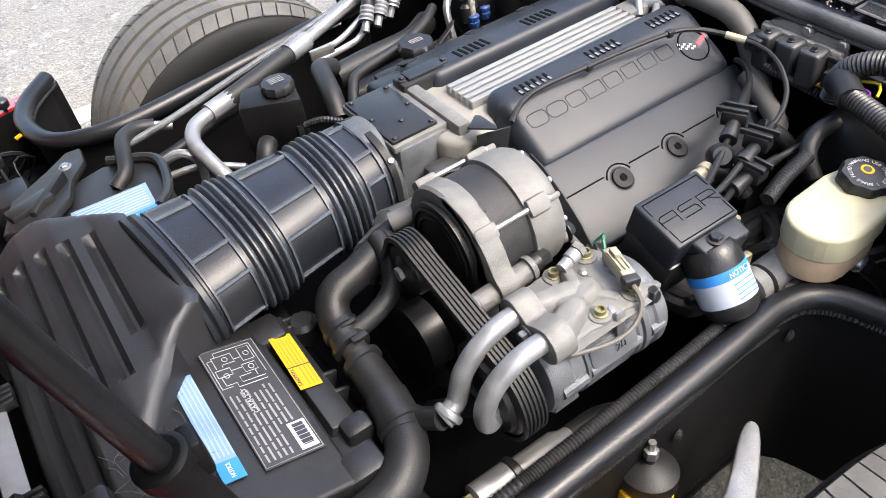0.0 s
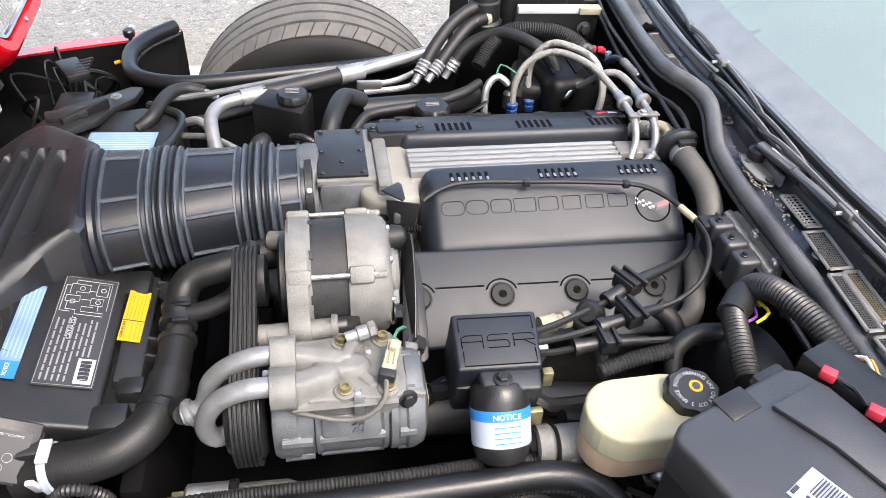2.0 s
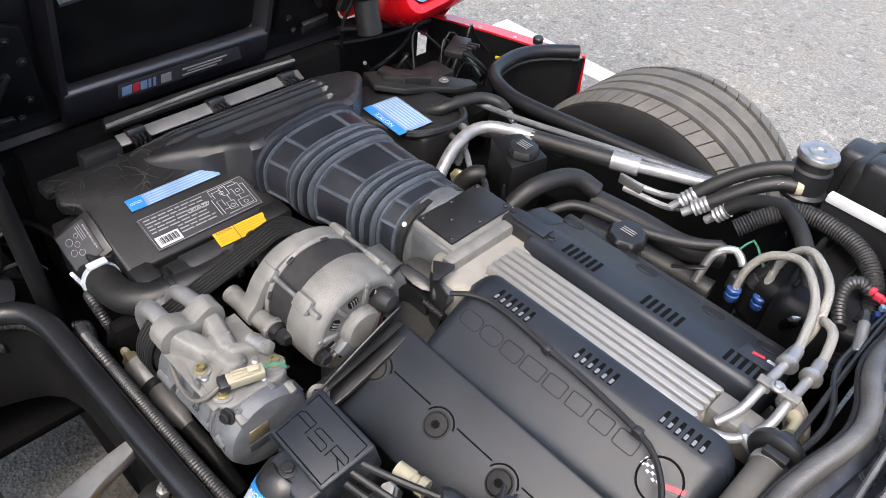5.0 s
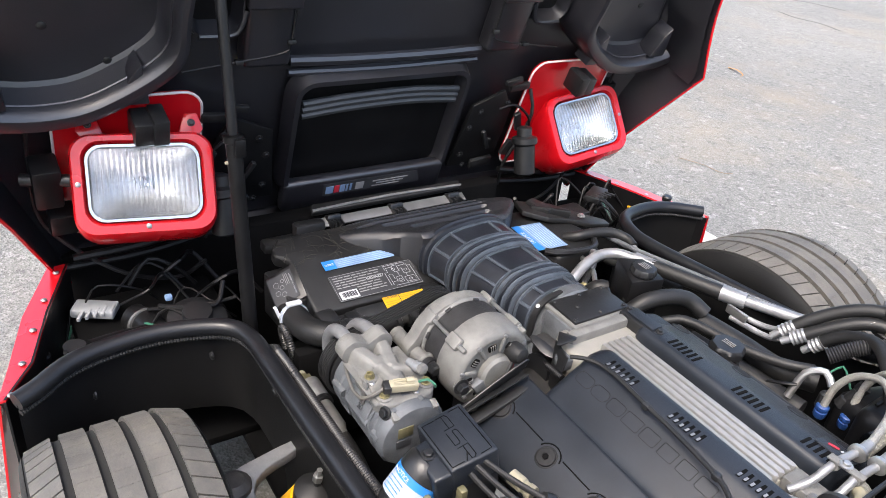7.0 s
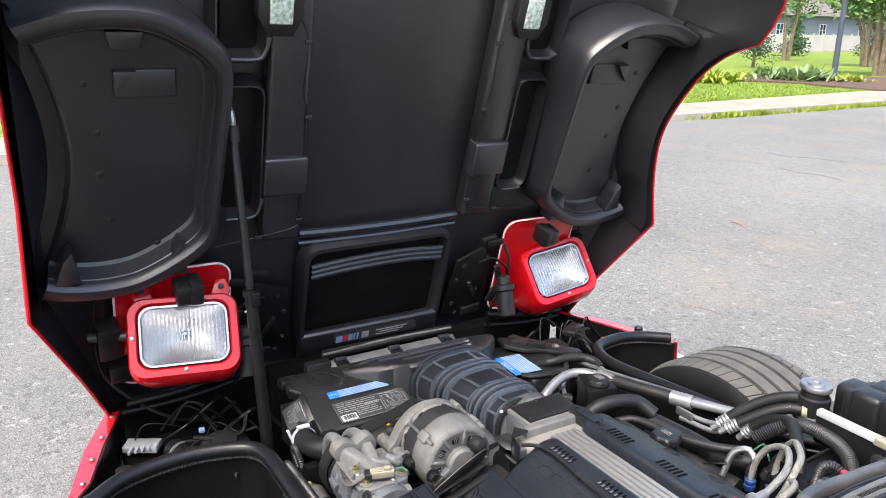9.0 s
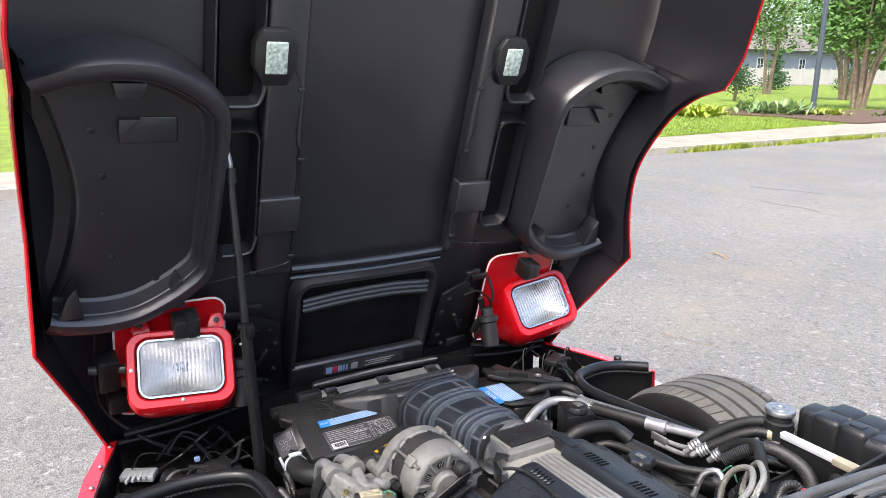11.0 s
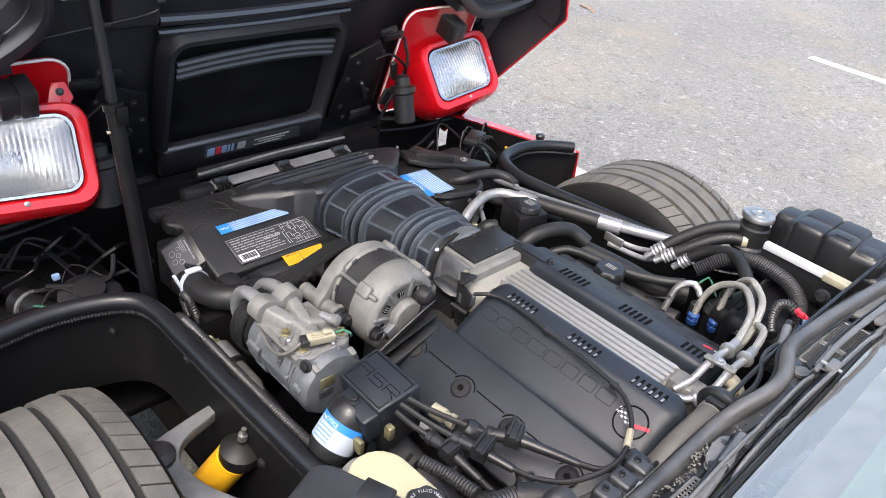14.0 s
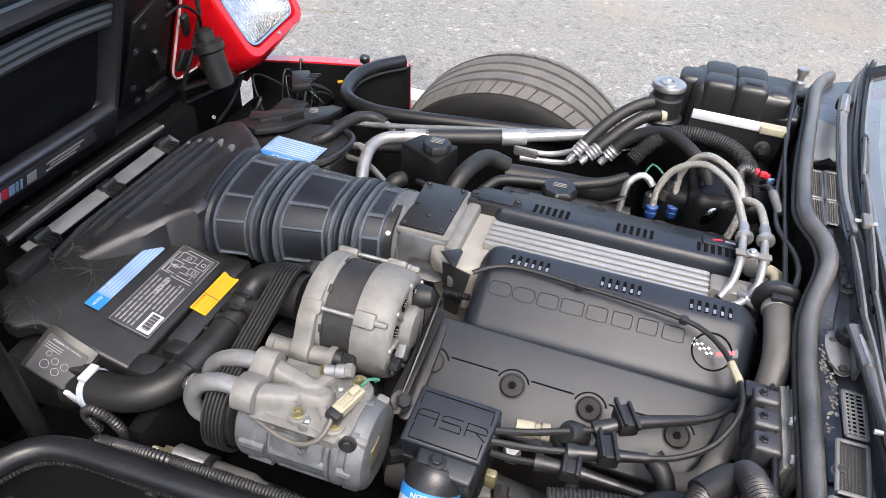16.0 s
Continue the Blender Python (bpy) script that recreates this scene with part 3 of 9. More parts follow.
# tyres with tread blocks
def wheel(s, x=0.355):
    c = Vector((x, 0.77 if s > 0 else -0.744, 0.315 if s > 0 else 0.31))
    m = Matrix.Translation(c) @ Matrix.Rotation(radians(-90 * s), 4, "X") @ Matrix.Diagonal((1, 1, 1, 1) if s > 0 else (0.967, 0.967, 0.9, 1))
    prof = [(0.2, -0.105), (0.225, -0.128), (0.262, -0.137), (0.292, -0.134), (0.304, -0.127), (0.309, -0.118), (0.312, -0.1), (0.313, 0), (0.312, 0.1), (0.309, 0.118), (0.304, 0.127), (0.292, 0.134), (0.262, 0.137), (0.225, 0.128), (0.2, 0.105)]
    # The carcass shows between the blocks; groove shade is put into its colour.
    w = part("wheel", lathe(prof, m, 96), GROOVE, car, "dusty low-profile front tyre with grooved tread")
    tread = bmesh.new()
    # four grooves part five ribs; the shoulders are cut into blocks
    for y0, y1, cut in ((-0.126, -0.084, True), (-0.07, -0.032, False), (-0.018, 0.018, False), (0.032, 0.07, False), (0.084, 0.126, True)):
        n = 62
        for k in range(n):
            a0 = 2 * math.pi * (k + 0.0) / n
            a1 = 2 * math.pi * (k + (0.9 if cut else 0.985)) / n
            skew = 0.045 * (1 if y0 < 0 else -1) if cut else 0.0
            def rr(y):
                return 0.3205 - 0.0115 * max(0, (abs(y) - 0.075) / 0.05) ** 2
            vs = []
            for a, y, sk in ((a0, y0, 0), (a1, y0, 0), (a1, y1, skew), (a0, y1, skew)):
                aa = a + sk * (1 if cut else 0)
                vs.append((rr(y), aa, y))
            tv = [tread.verts.new((r * math.cos(a), r * math.sin(a), y)) for r, a, y in vs]
            bv = [tread.verts.new((0.307 * math.cos(a), 0.307 * math.sin(a), y)) for r, a, y in vs]
            tread.faces.new(tv)
            for i in range(4):
                tread.faces.new((tv[i], bv[i], bv[(i + 1) % 4], tv[(i + 1) % 4]))
    tread.transform(m)
    part("tread", tread, TYREM, w, "dusty grooved tread")
    side = bmesh.new()
    for q in (-1, 1):
        lathe([(0.216, 0.1285 * q), (0.24, 0.1355 * q), (0.265, 0.1395 * q), (0.29, 0.1365 * q), (0.303, 0.13 * q)], m, 96, side)
    part("sidewall", side, RUBBER, w)
    part("rim", lathe([(0.05, -0.02), (0.19, -0.03), (0.195, -0.1), (0.216, -0.125), (0.22, -0.12), (0.22, 0.12), (0.216, 0.125), (0.195, 0.11), (0.19, 0.05), (0.05, 0.04)], m, 48), CASTD, w, "alloy rim")
    return w


for axle in (0.355, 2.8):
    wheel(1, axle)
    wheel(-1, axle)

# plain cabin and tail behind the windshield
for s in (-1, 1):
    part("quarter_panel", grid_sheet(lambda u, v: (lerp(1.12, 3.45, u), s * (interp(v, [0, 0.45, 0.85, 1], [0.86, 0.905, 0.875, 0.8]) - 0.12 * max(0, u - 0.8) / 0.2), interp(v, [0, 0.45, 0.85, 1], [0.22, 0.45, 0.72, 0.765]) + 0.06 * u * v), 20, 8, 0.008), RED, car, "red door and quarter panel")
    part("side_window", grid_sheet(lambda u, v: (lerp(1.3, 2.75, u) + 0.42 * v * (1 - u) - 0.3 * u * v, s * lerp(0.79, 0.56, v), lerp(0.79, 1.16, v)), 8, 4, 0.006), mat("dark_side_glass", (0.01, 0.012, 0.013), 0.08, bump=0), car, "dark side window")
part("roof", grid_sheet(lambda u, v: (lerp(1.82, 2.45, u), lerp(-0.57, 0.57, v), 1.17 + 0.02 * math.sin(math.pi * v) - 0.02 * u), 6, 8, 0.012), RED, car, "red roof panel")
part("rear_window", grid_sheet(lambda u, v: (lerp(2.45, 3.2, u), lerp(-0.57, 0.57, v) * (1 + 0.2 * u), 1.15 - 0.27 * u + 0.02 * math.sin(math.pi * v)), 6, 8, 0.008), mat("dark_rear_glass", (0.01, 0.012, 0.013), 0.08, bump=0), car, "dark rear window")
part("tail_deck", grid_sheet(lambda u, v: (lerp(3.0, 3.47, u), lerp(-0.74, 0.74, v), 0.87 - 0.03 * u), 4, 6, 0.01), RED, car, "red tail deck")
part("tail_panel", grid_sheet(lambda u, v: (3.46, lerp(-0.72, 0.72, v), lerp(0.25, 0.85, u)), 4, 6, 0.01), RED, car, "red tail panel")
part("cabin_floor", rbox((2.2, 0, 0.26), (2.4, 1.6, 0.03), 0.005), RECESS, car)
part("cabin_tub", rbox((2.3, 0, 0.55), (1.3, 1.45, 0.4), 0.03), RECESS, car)

# ---- raised hood ----
HA = radians(72.7)
HU, HW, HO = Vector((math.cos(HA), 0, math.sin(HA))), Vector((math.sin(HA), 0, -math.cos(HA))), Vector((-0.42, 0, 0.6))


def hp(u, v, w):
    return HO + u * HU + w * HW + Vector((0, v, 0))


HM = axes(HO, (0, 1, 0), HU)  # x across, y up the hood; z runs into the hood's outside
HM = Matrix((Vector((0, 1, 0)), HU, -HW)).transposed().to_4x4()
HM.translation = HO
hood = thing("hood", "raised red clamshell hood with black ribbed underside", "car hood", tuple(hp(-0.1, 0, 0)))


ARCH = spline([(u, w, 0) for u, w in ((0.37, 0.197), (0.45, 0.163), (0.54, 0.134), (0.65, 0.12), (0.75, 0.14), (0.87, 0.19), (0.95, 0.255), (1.0, 0.33))], 0.01)
LIP_U = [-0.1, -0.057, 0.13] + [p.x for p in ARCH] + [1.02, 1.1, 1.5]
LIP_W = [0.075, 0.086, 0.12] + [p.y for p in ARCH] + [0.342, 0.355, 0.37]


def lip(u):
    return interp(u, LIP_U, LIP_W)


def half(u):
    return interp(u, [-0.1, -0.057, 0.37, 0.6, 1.1, 1.5], [0.71, 0.735, 0.885, 0.875, 0.88, 0.84])


HOOD_U = [-0.1, -0.057, 0.03, 0.13, 0.25] + [0.37 + 0.021 * k for k in range(31)] + [1.05, 1.1, 1.2, 1.35, 1.5]


def skin(off, inset):
    cross = [(-1, None), (-1, 0.5), (-0.985, 0.03), (-0.93, 0.0), (-0.6, -0.012), (-0.3, -0.02), (0, -0.022), (0.3, -0.02), (0.6, -0.012), (0.93, 0.0), (0.985, 0.03), (1, 0.5), (1, None)]
    us = HOOD_U

    def fn(i, j):
        u = us[round(i * (len(us) - 1))]
        f, w = cross[round(j * (len(cross) - 1))]
        w = lip(u) if w is None else (0.03 + 0.5 * (lip(u) - 0.03) if w == 0.5 else w)
        return hp(u, f * (half(u) - inset), w - off * (1 if abs(f) < 0.99 else 0))
    return grid_sheet(fn, len(us) - 1, len(cross) - 1)


part("outer_skin", skin(0.03, -0.004), RED, hood, "red painted outer skin")
part("hinge_roll", tube([hp(-0.095, v, -0.012) for v in (-0.7, -0.35, 0, 0.35, 0.7)], 0.026, 10, 0.1), HOODM, hood)
part("inner_liner", skin(0.004, 0.004), HOODM, hood, "black inner panel of the hood")
# red edge along the fender lips
for s in (-1, 1):
    pts = [hp(u, s * half(u), lip(u)) for u in HOOD_U]
    part("fender_edge", tube(pts, 0.004, 6, straight=True), RED, hood, "red edge of the hood's fender")


def hbox(u0, u1, v0, v1, w0, w1, bev=0.012, bm=None):
    """A rounded block on the hood's inside."""
    return prism([(v0, u0), (v1, u0), (v1, u1), (v0, u1)], w1 - w0, HM @ Matrix.Translation((0, 0, -w1)), bev, 3, bm)


def hframe(u0, u1, v0, v1, wide, w1, r=0.05):
    """A raised frame with round corners on the hood's inside."""
    def rr(a0, a1, b0, b1, r):
        pts = []
        for cx, cy, st in ((b1 - r, a1 - r, 0), (b0 + r, a1 - r, 90), (b0 + r, a0 + r, 180), (b1 - r, a0 + r, 270)):
            for k in range(6):
                t = radians(st + 18 * k)
                pts.append((cx + r * math.cos(t), cy + r * math.sin(t)))
        return pts
    bm = bmesh.new()
    loops = []
    for grow, w in ((0.012, -0.01), (0.0, w1), (-wide, w1), (-wide - 0.012, -0.01)):
        loops.append([bm.verts.new(hp(y, x, w)) for x, y in rr(u0 - grow, u1 + grow, v0 - grow, v1 + grow, max(0.006, r + grow))])
    for a, b in zip(loops, loops[1:]):
        for k in range(len(a)):
            bm.faces.new((a[k], a[(k + 1) % len(a)], b[(k + 1) % len(a)], b[k]))
    return bm


part("licence_pocket_frame", hframe(0.005, 0.335, -0.225, 0.235, 0.012, 0.03, 0.045), HOODM, hood, "raised black frame of the front pocket")
# Darker plate added in the pocket: its deep shade is put into the colour.
part("pocket_shade_plate", hbox(0.012, 0.33, -0.215, 0.225, -0.016, -0.006, 0.002), SATIN, hood)
part("lower_beam", hbox(-0.045, 0.045, -0.225, 0.235, 0.0, 0.034), HOODM, hood)
sealbar = bmesh.new()
for k in range(3):
    tube([hp(0.235 + 0.016 * k, -0.2, 0.012), hp(0.247 + 0.016 * k, -0.08, 0.014), hp(0.25 + 0.016 * k, 0.08, 0.014), hp(0.238 + 0.016 * k, 0.215, 0.012)], 0.009, 8, 0.03, bm=sealbar)
part("rubber_strip", sealbar, mat("grey_rubber_strip", (0.028, 0.03, 0.033), 0.4), hood, "grey ribbed rubber strip")
part("cross_ridge", tube([hp(0.375, -0.24, 0.0), hp(0.372, -0.1, 0.003), hp(0.372, 0.1, 0.003), hp(0.375, 0.25, 0.0)], 0.012, 8, 0.05), HOODM, hood)
part("cross_ridge", tube([hp(0.345, -0.24, 0.0), hp(0.342, 0, 0.003), hp(0.345, 0.25, 0.0)], 0.008, 8, 0.05), HOODM, hood)
for s in (-1, 1):
    # long box beams beside the middle panel
    bm = hbox(0.38, 1.45, s * 0.30 - 0.05, s * 0.30 + 0.05, -0.02, 0.03)
    part("long_beam", bm, HOODM, hood, "black box beam under the hood")
    part("beam_pad", hbox(0.52, 0.62, s * 0.30 - 0.055, s * 0.30 + 0.055, 0.0, 0.045, 0.006), CUPM, hood)
    part("pocket_frame", hframe(0.46, 0.80, min(s * 0.355, s * 0.46), max(s * 0.355, s * 0.46), 0.004, 0.028, 0.03), HOODM, hood)
    part("pocket_frame", hframe(0.86, 1.40, min(s * 0.355, s * 0.47), max(s * 0.355, s * 0.47), 0.004, 0.028, 0.03), HOODM, hood)
    for u0, u1 in ((0.46, 0.80), (0.86, 1.40)):
        # Same dark plate in each side pocket, shade in its colour.
        part("pocket_shade_plate", hbox(u0 + 0.005, u1 - 0.005, min(s * 0.362, s * 0.452), max(s * 0.362, s * 0.452), -0.014, -0.006, 0.002), SATIN, hood)
        part("pocket_lip", tube([hp(u0 + 0.05, s * 0.35, 0.024), hp(u0 + 0.012, s * 0.362, 0.027), hp(u0, s * 0.38, 0.028), hp(u0, s * 0.44, 0.028)], 0.006, 8, 0.012), HOODM, hood)
    # wheel liner dish
    inner = [(0.345, 0.86), (0.33, 0.82), (0.318, 0.72), (0.34, 0.62), (0.435, 0.492), (0.55, 0.476), (0.7, 0.468), (0.87, 0.462), (0.93, 0.492), (0.985, 0.575), (1.003, 0.66), (0.995, 0.76), (0.965, 0.85)]
    rimline = spline([(u, s * v, 0.095) for u, v in inner], 0.02)
    def rise(u):
        """The dish stands farther off the skin towards the windshield end."""
        return 0.11 * (u - 0.45)

    def toward(p, f, w):
        u = lerp(p.x, 0.66, f)
        return hp(u, lerp(p.y, s * 0.69, f), w + (rise(u) if w > 0 else 0.0))

    def edge_v(u):
        return 0.762 + 0.085 * abs((u - 0.665) / 0.32) ** 1.8
    bm = bmesh.new()
    rows = [[bm.verts.new(toward(p, f, w)) for p in rimline] for f, w in ((-0.015, -0.01), (-0.014, 0.07), (-0.006, 0.09), (0.012, 0.101), (0.05, 0.105), (0.09, 0.103), (0.112, 0.096), (0.127, 0.082), (0.137, 0.066), (0.165, 0.036), (0.19, 0.03))]
    for a, b in zip(rows, rows[1:]):
        for k in range(len(a) - 1):
            bm.faces.new((a[k], a[k + 1], b[k + 1], b[k]))
    liner = part("wheel_liner", bm, CUPM, hood, "black plastic wheel arch liner")
    part("rim_edge", tube([toward(p, 0.131, 0.0755) for p in rimline], 0.003, 6, straight=True), CUPM, liner)
    bm = bmesh.new()
    foot = [Vector((lerp(p.x, 0.66, 0.19), lerp(p.y, s * 0.69, 0.19), 0)) for p in rimline]
    foot = [p for p in foot if abs(p.y) < edge_v(p.x)]
    us = [float(q) for q in np.linspace(foot[-1].x, foot[0].x, 24)]
    bm.faces.new([bm.verts.new(hp(p.x, p.y, 0.03 + rise(p.x))) for p in foot] + [bm.verts.new(hp(u, s * edge_v(u), 0.03 + rise(u))) for u in us])
    part("floor_plate", bm, CUPM, liner)
    bm = bmesh.new()
    us = [float(q) for q in np.linspace(0.34, 0.985, 28)]
    rows = [[bm.verts.new(hp(u, s * min(edge_v(u) + d, 0.86), (w if d > 0.008 else w + rise(u)) if w is not None else lip(u) - 0.008)) for u in us] for d, w in ((0.0, 0.03), (0.006, 0.027), (0.012, 0.008), (0.045, 0.01), (0.055, 0.03), (0.2, None))]
    for a, b in zip(rows, rows[1:]):
        for k in range(len(a) - 1):
            bm.faces.new((a[k], a[k + 1], b[k + 1], b[k]))
    part("arch_wall", bm, HOODM, liner)
    for v, u in ((0.57, 0.39), (0.80, 0.40)):
        part("gusset", prism([(-0.028, 0), (0.028, 0), (0.014, 0.085), (-0.006, 0.06)], 0.055, HM @ Matrix.Translation((s * v, u - 0.03, -0.085)), 0.003), CUPM, liner)
    part("pad", hbox(0.80, 0.86, s * 0.62 - 0.06, s * 0.62 + 0.06, 0.05, 0.079, 0.004), CUPM, liner)
    part("pad_gusset", prism([(-0.022, 0.0), (0.022, 0.0), (0.022, -0.05)] if s > 0 else [(-0.022, 0.0), (-0.022, -0.05), (0.022, 0.0)], 0.03, HM @ Matrix.Translation((s * 0.66, 0.86, -0.094)), 0.003), CUPM, liner)
    part("rim_tab", prism([(-0.035, 0.0), (0.035, 0.0), (0.026, -0.035), (-0.026, -0.035)], 0.03, HM @ Matrix.Translation((s * 0.66, 0.945, -0.112)), 0.004), CUPM, liner)
    for u, v in ((0.42, 0.6), (0.5, 0.7), (0.62, 0.715), (0.72, 0.715), (0.83, 0.57), (0.83, 0.735)):
        part("screw", lathe([(0.008, 0), (0.008, 0.002), (0.004, 0.004)], along(hp(u, s * v, 0.03 + rise(u)), HW), 12), BLACK, liner)
    # under-hood lamp
    lamp = part("hood_lamp", prism([(-0.03, -0.068), (0.03, -0.068), (0.052, -0.025), (0.052, 0.03), (0.03, 0.062), (-0.03, 0.062), (-0.052, 0.03), (-0.052, -0.025)], 0.035, HM @ Matrix.Translation((s * 0.335, 0.985, -0.05)), 0.006), BLACK, hood, "under-hood lamp with a clear ribbed lens")
    part("lamp_lens", hbox(0.945, 1.02, s * 0.335 - 0.026, s * 0.335 + 0.026, 0.04, 0.054, 0.004), LAMPLENS, lamp, "clear ribbed lens")
    # lamp wiring with clips
    pts = [hp(0.96, s * 0.285, 0.03), hp(0.9, s * 0.262, 0.028), hp(0.78, s * 0.265, 0.03), hp(0.72, s * 0.25, 0.03), hp(0.55, s * 0.252, 0.03), hp(0.44, s * 0.255, 0.03), hp(0.415, s * 0.27, 0.03), hp(0.4, s * 0.36, 0.03), hp(0.385, s * 0.47, 0.03)]
    wire = part("lamp_wire", tube(pts, 0.0025, 6, 0.02), BLACK, hood)
    for q in pts[1:-1:2]:
        part("clip", rbox(q, (0.012, 0.018, 0.01), 0.002), DUSTY, wire)

# writing strip on the lower beam: coloured brand shapes and illegible small print
def on_beam(w):
    return HM @ Matrix.Translation((-0.005, 0.012, -w)) @ Matrix.Diagonal((1.15, 1.15, 1, 1))


deco = part("oil_label", prism([(-0.1, -0.017), (0.145, -0.017), (0.135, 0.017), (-0.1, 0.017)], 0.001, on_beam(0.0365), 0), LABELK, hood, "dark oil label strip with coloured shapes")
for x, w, c in ((-0.085, 0.018, PALEBLUE), (-0.068, 0.012, REDP), (-0.054, 0.012, PALEBLUE), (-0.043, 0.005, PALEBLUE), (-0.034, 0.005, PALEBLUE), (-0.012, 0.02, GREYP)):
    part("mark", prism([(x - w / 2, -0.01), (x + w / 2, -0.01), (x + w / 2, 0.01), (x - w / 2, 0.01)], 0.001, on_beam(0.038), 0), c, deco)
bm = bmesh.new()
for y, a, b in ((0.006, 0.02, 0.11), (-0.001, 0.03, 0.1), (-0.008, 0.02, 0.09)):
    prism([(a, y - 0.0015), (b, y - 0.0015), (b, y + 0.0015), (a, y + 0.0015)], 0.001, on_beam(0.038), 0, bm=bm)
part("small_print", bm, GREYP, deco)


# pop-up headlamps: middle of the lens, across, and up
LAMP = {-1: ((-0.205, -0.57, 0.777), (0.19, 0.98, -0.02), (-0.44, 0.07, 0.89)), 1: ((-0.27, 0.63, 0.737), (0.02, 0.99, 0.13), (-0.5, -0.1, 0.86))}


def headlamp(s):
    c, xd, yd = LAMP[s]
    m = axes(c, xd, yd)
    c = Vector(c)
    h = thing("pop_up_headlamp", "red pop-up headlamp pod with a clear ribbed rectangular lens", "headlamp", tuple(c), "headlamps")

    def loop(w, hh, r, z, dy=0.0, dx=0.0):
        pts = []
        for cx, cy, st in ((w / 2 - r, hh / 2 - r, 0), (-w / 2 + r, hh / 2 - r, 90), (-w / 2 + r, -hh / 2 + r, 180), (w / 2 - r, -hh / 2 + r, 270)):
            for k in range(7):
                t = radians(st + 15 * k)
                pts.append(m @ Vector((cx + r * math.cos(t) + dx, cy + r * math.sin(t) + dy, z)))
        return pts

    def loft(loops, close=False):
        bm = bmesh.new()
        rows = [[bm.verts.new(p) for p in q] for q in loops]
        for a, b in zip(rows, rows[1:]):
            for k in range(len(a)):
                bm.faces.new((a[k], a[(k + 1) % len(a)], b[(k + 1) % len(a)], b[k]))
        if close:
            bm.faces.new(rows[-1])
        return bm
    part("pod", loft([loop(0.204, 0.146, 0.03, -0.02), loop(0.208, 0.15, 0.032, 0.0), loop(0.216, 0.158, 0.034, 0.006), loop(0.246, 0.182, 0.036, 0.006, -0.003), loop(0.254, 0.192, 0.04, 0.0, -0.004), loop(0.256, 0.205, 0.05, -0.03, -0.012), loop(0.252, 0.205, 0.055, -0.1, -0.016, -0.006 * s), loop(0.23, 0.17, 0.055, -0.17, 0.0, -0.01 * s)], True), RED, h, "glossy red pod")
    part("bezel", loft([loop(0.2, 0.142, 0.03, -0.012), loop(0.202, 0.144, 0.03, 0.001), loop(0.192, 0.134, 0.026, 0.001), loop(0.188, 0.13, 0.024, -0.012)]), CHROME, h, "bright metal lens ring")
    # ribbed glass lens: fine vertical flutes over a bowed face
    nx, ny = 160, 8

    def face(u, v):
        x, y = (u - 0.5) * 0.186, (v - 0.5) * 0.128
        bow = 0.012 * (1 - (2 * u - 1) ** 2) * (1 - (2 * v - 1) ** 2)
        return m @ Vector((x, y, -0.004 + bow + 0.0011 * math.sin(u * 40 * math.pi) * (1 if v < 0.72 else 0.2)))
    part("lens", grid_sheet(face, nx, ny, 0.003), LENS, h, "clear ribbed glass lens").visible_shadow = False
    part("reflector", grid_sheet(lambda u, v: m @ Vector(((u - 0.5) * 0.188, (v - 0.5) * 0.13, -0.012 - 0.055 * (1 - (2 * u - 1) ** 2) ** 0.6 * (1 - (2 * v - 1) ** 2) ** 0.6)), 20, 14), REFLECT, h, "bright reflector bowl")
    part("bulb_shield", lathe([(0.012, 0), (0.012, 0.02), (0.004, 0.026)], m @ Matrix.Translation((0, 0, -0.055)), 14), CHROME, h)
    part("screw", lathe([(0.005, 0), (0.005, 0.003), (0.003, 0.004)], m @ Matrix.Translation((0.0, -0.083, 0.006)), 10), STEEL, h)
    part("screw", lathe([(0.005, 0), (0.005, 0.003), (0.003, 0.004)], m @ Matrix.Translation((0.115 * s, 0.0, 0.004)), 10), STEEL, h)
    # red lamp door behind the pod, with its pale edge
    def door(z, grow):
        u0, u1, v0, v1, r = 0.0, 0.338, 0.428, 0.705, 0.04
        out = []
        for cu, cv, st in ((u1 - r, v1 - r, 0), (u0 + r, v1 - r, 90), (u0 + r, v0 + r, 180), (u1 - r, v0 + r, 270)):
            out += [hp(cu + r * math.cos(radians(st + 18 * k)), cv + r * math.sin(radians(st + 18 * k)), z) for k in range(6)]
        return out
    bm = bmesh.new()
    a, b = [[bm.verts.new(Vector((p.x, abs(p.y) * s, p.z))) for p in door(z, 0)] for z in (0.02, 0.028)]
    bm.faces.new(b)
    for k in range(len(a)):
        bm.faces.new((a[k], a[(k + 1) % len(a)], b[(k + 1) % len(a)], b[k]))
    part("lamp_door", bm, RED, h, "red lamp door with a pale edge")
    ring = [Vector((p.x, abs(p.y) * s, p.z)) for p in door(0.028, 0)]
    part("door_edge", tube(ring + [ring[0]], 0.003, 6, straight=True), mat("pale_edge", (0.7, 0.6, 0.58), 0.5), h)
    part("hinge_block", rbox(hp(0.31, s * 0.555, 0.085), (0.045, 0.05, 0.06), 0.006, HM.to_3x3()), BLACK, h)
    part("hinge_tab", rbox(hp(0.315, s * 0.53, 0.09), (0.03, 0.055, 0.06), 0.004, HM.to_3x3()), BLACK, h)
    for d in (-1, 1):
        part("red_ear", prism([(0.0, -0.03), (0.022 * d, 0.0), (0.012 * d, 0.03), (-0.012 * d, 0.03), (-0.03 * d, -0.02)], 0.006, m @ Matrix.Translation((0.092 * d, 0.1, -0.03)), 0.002), RED, h)
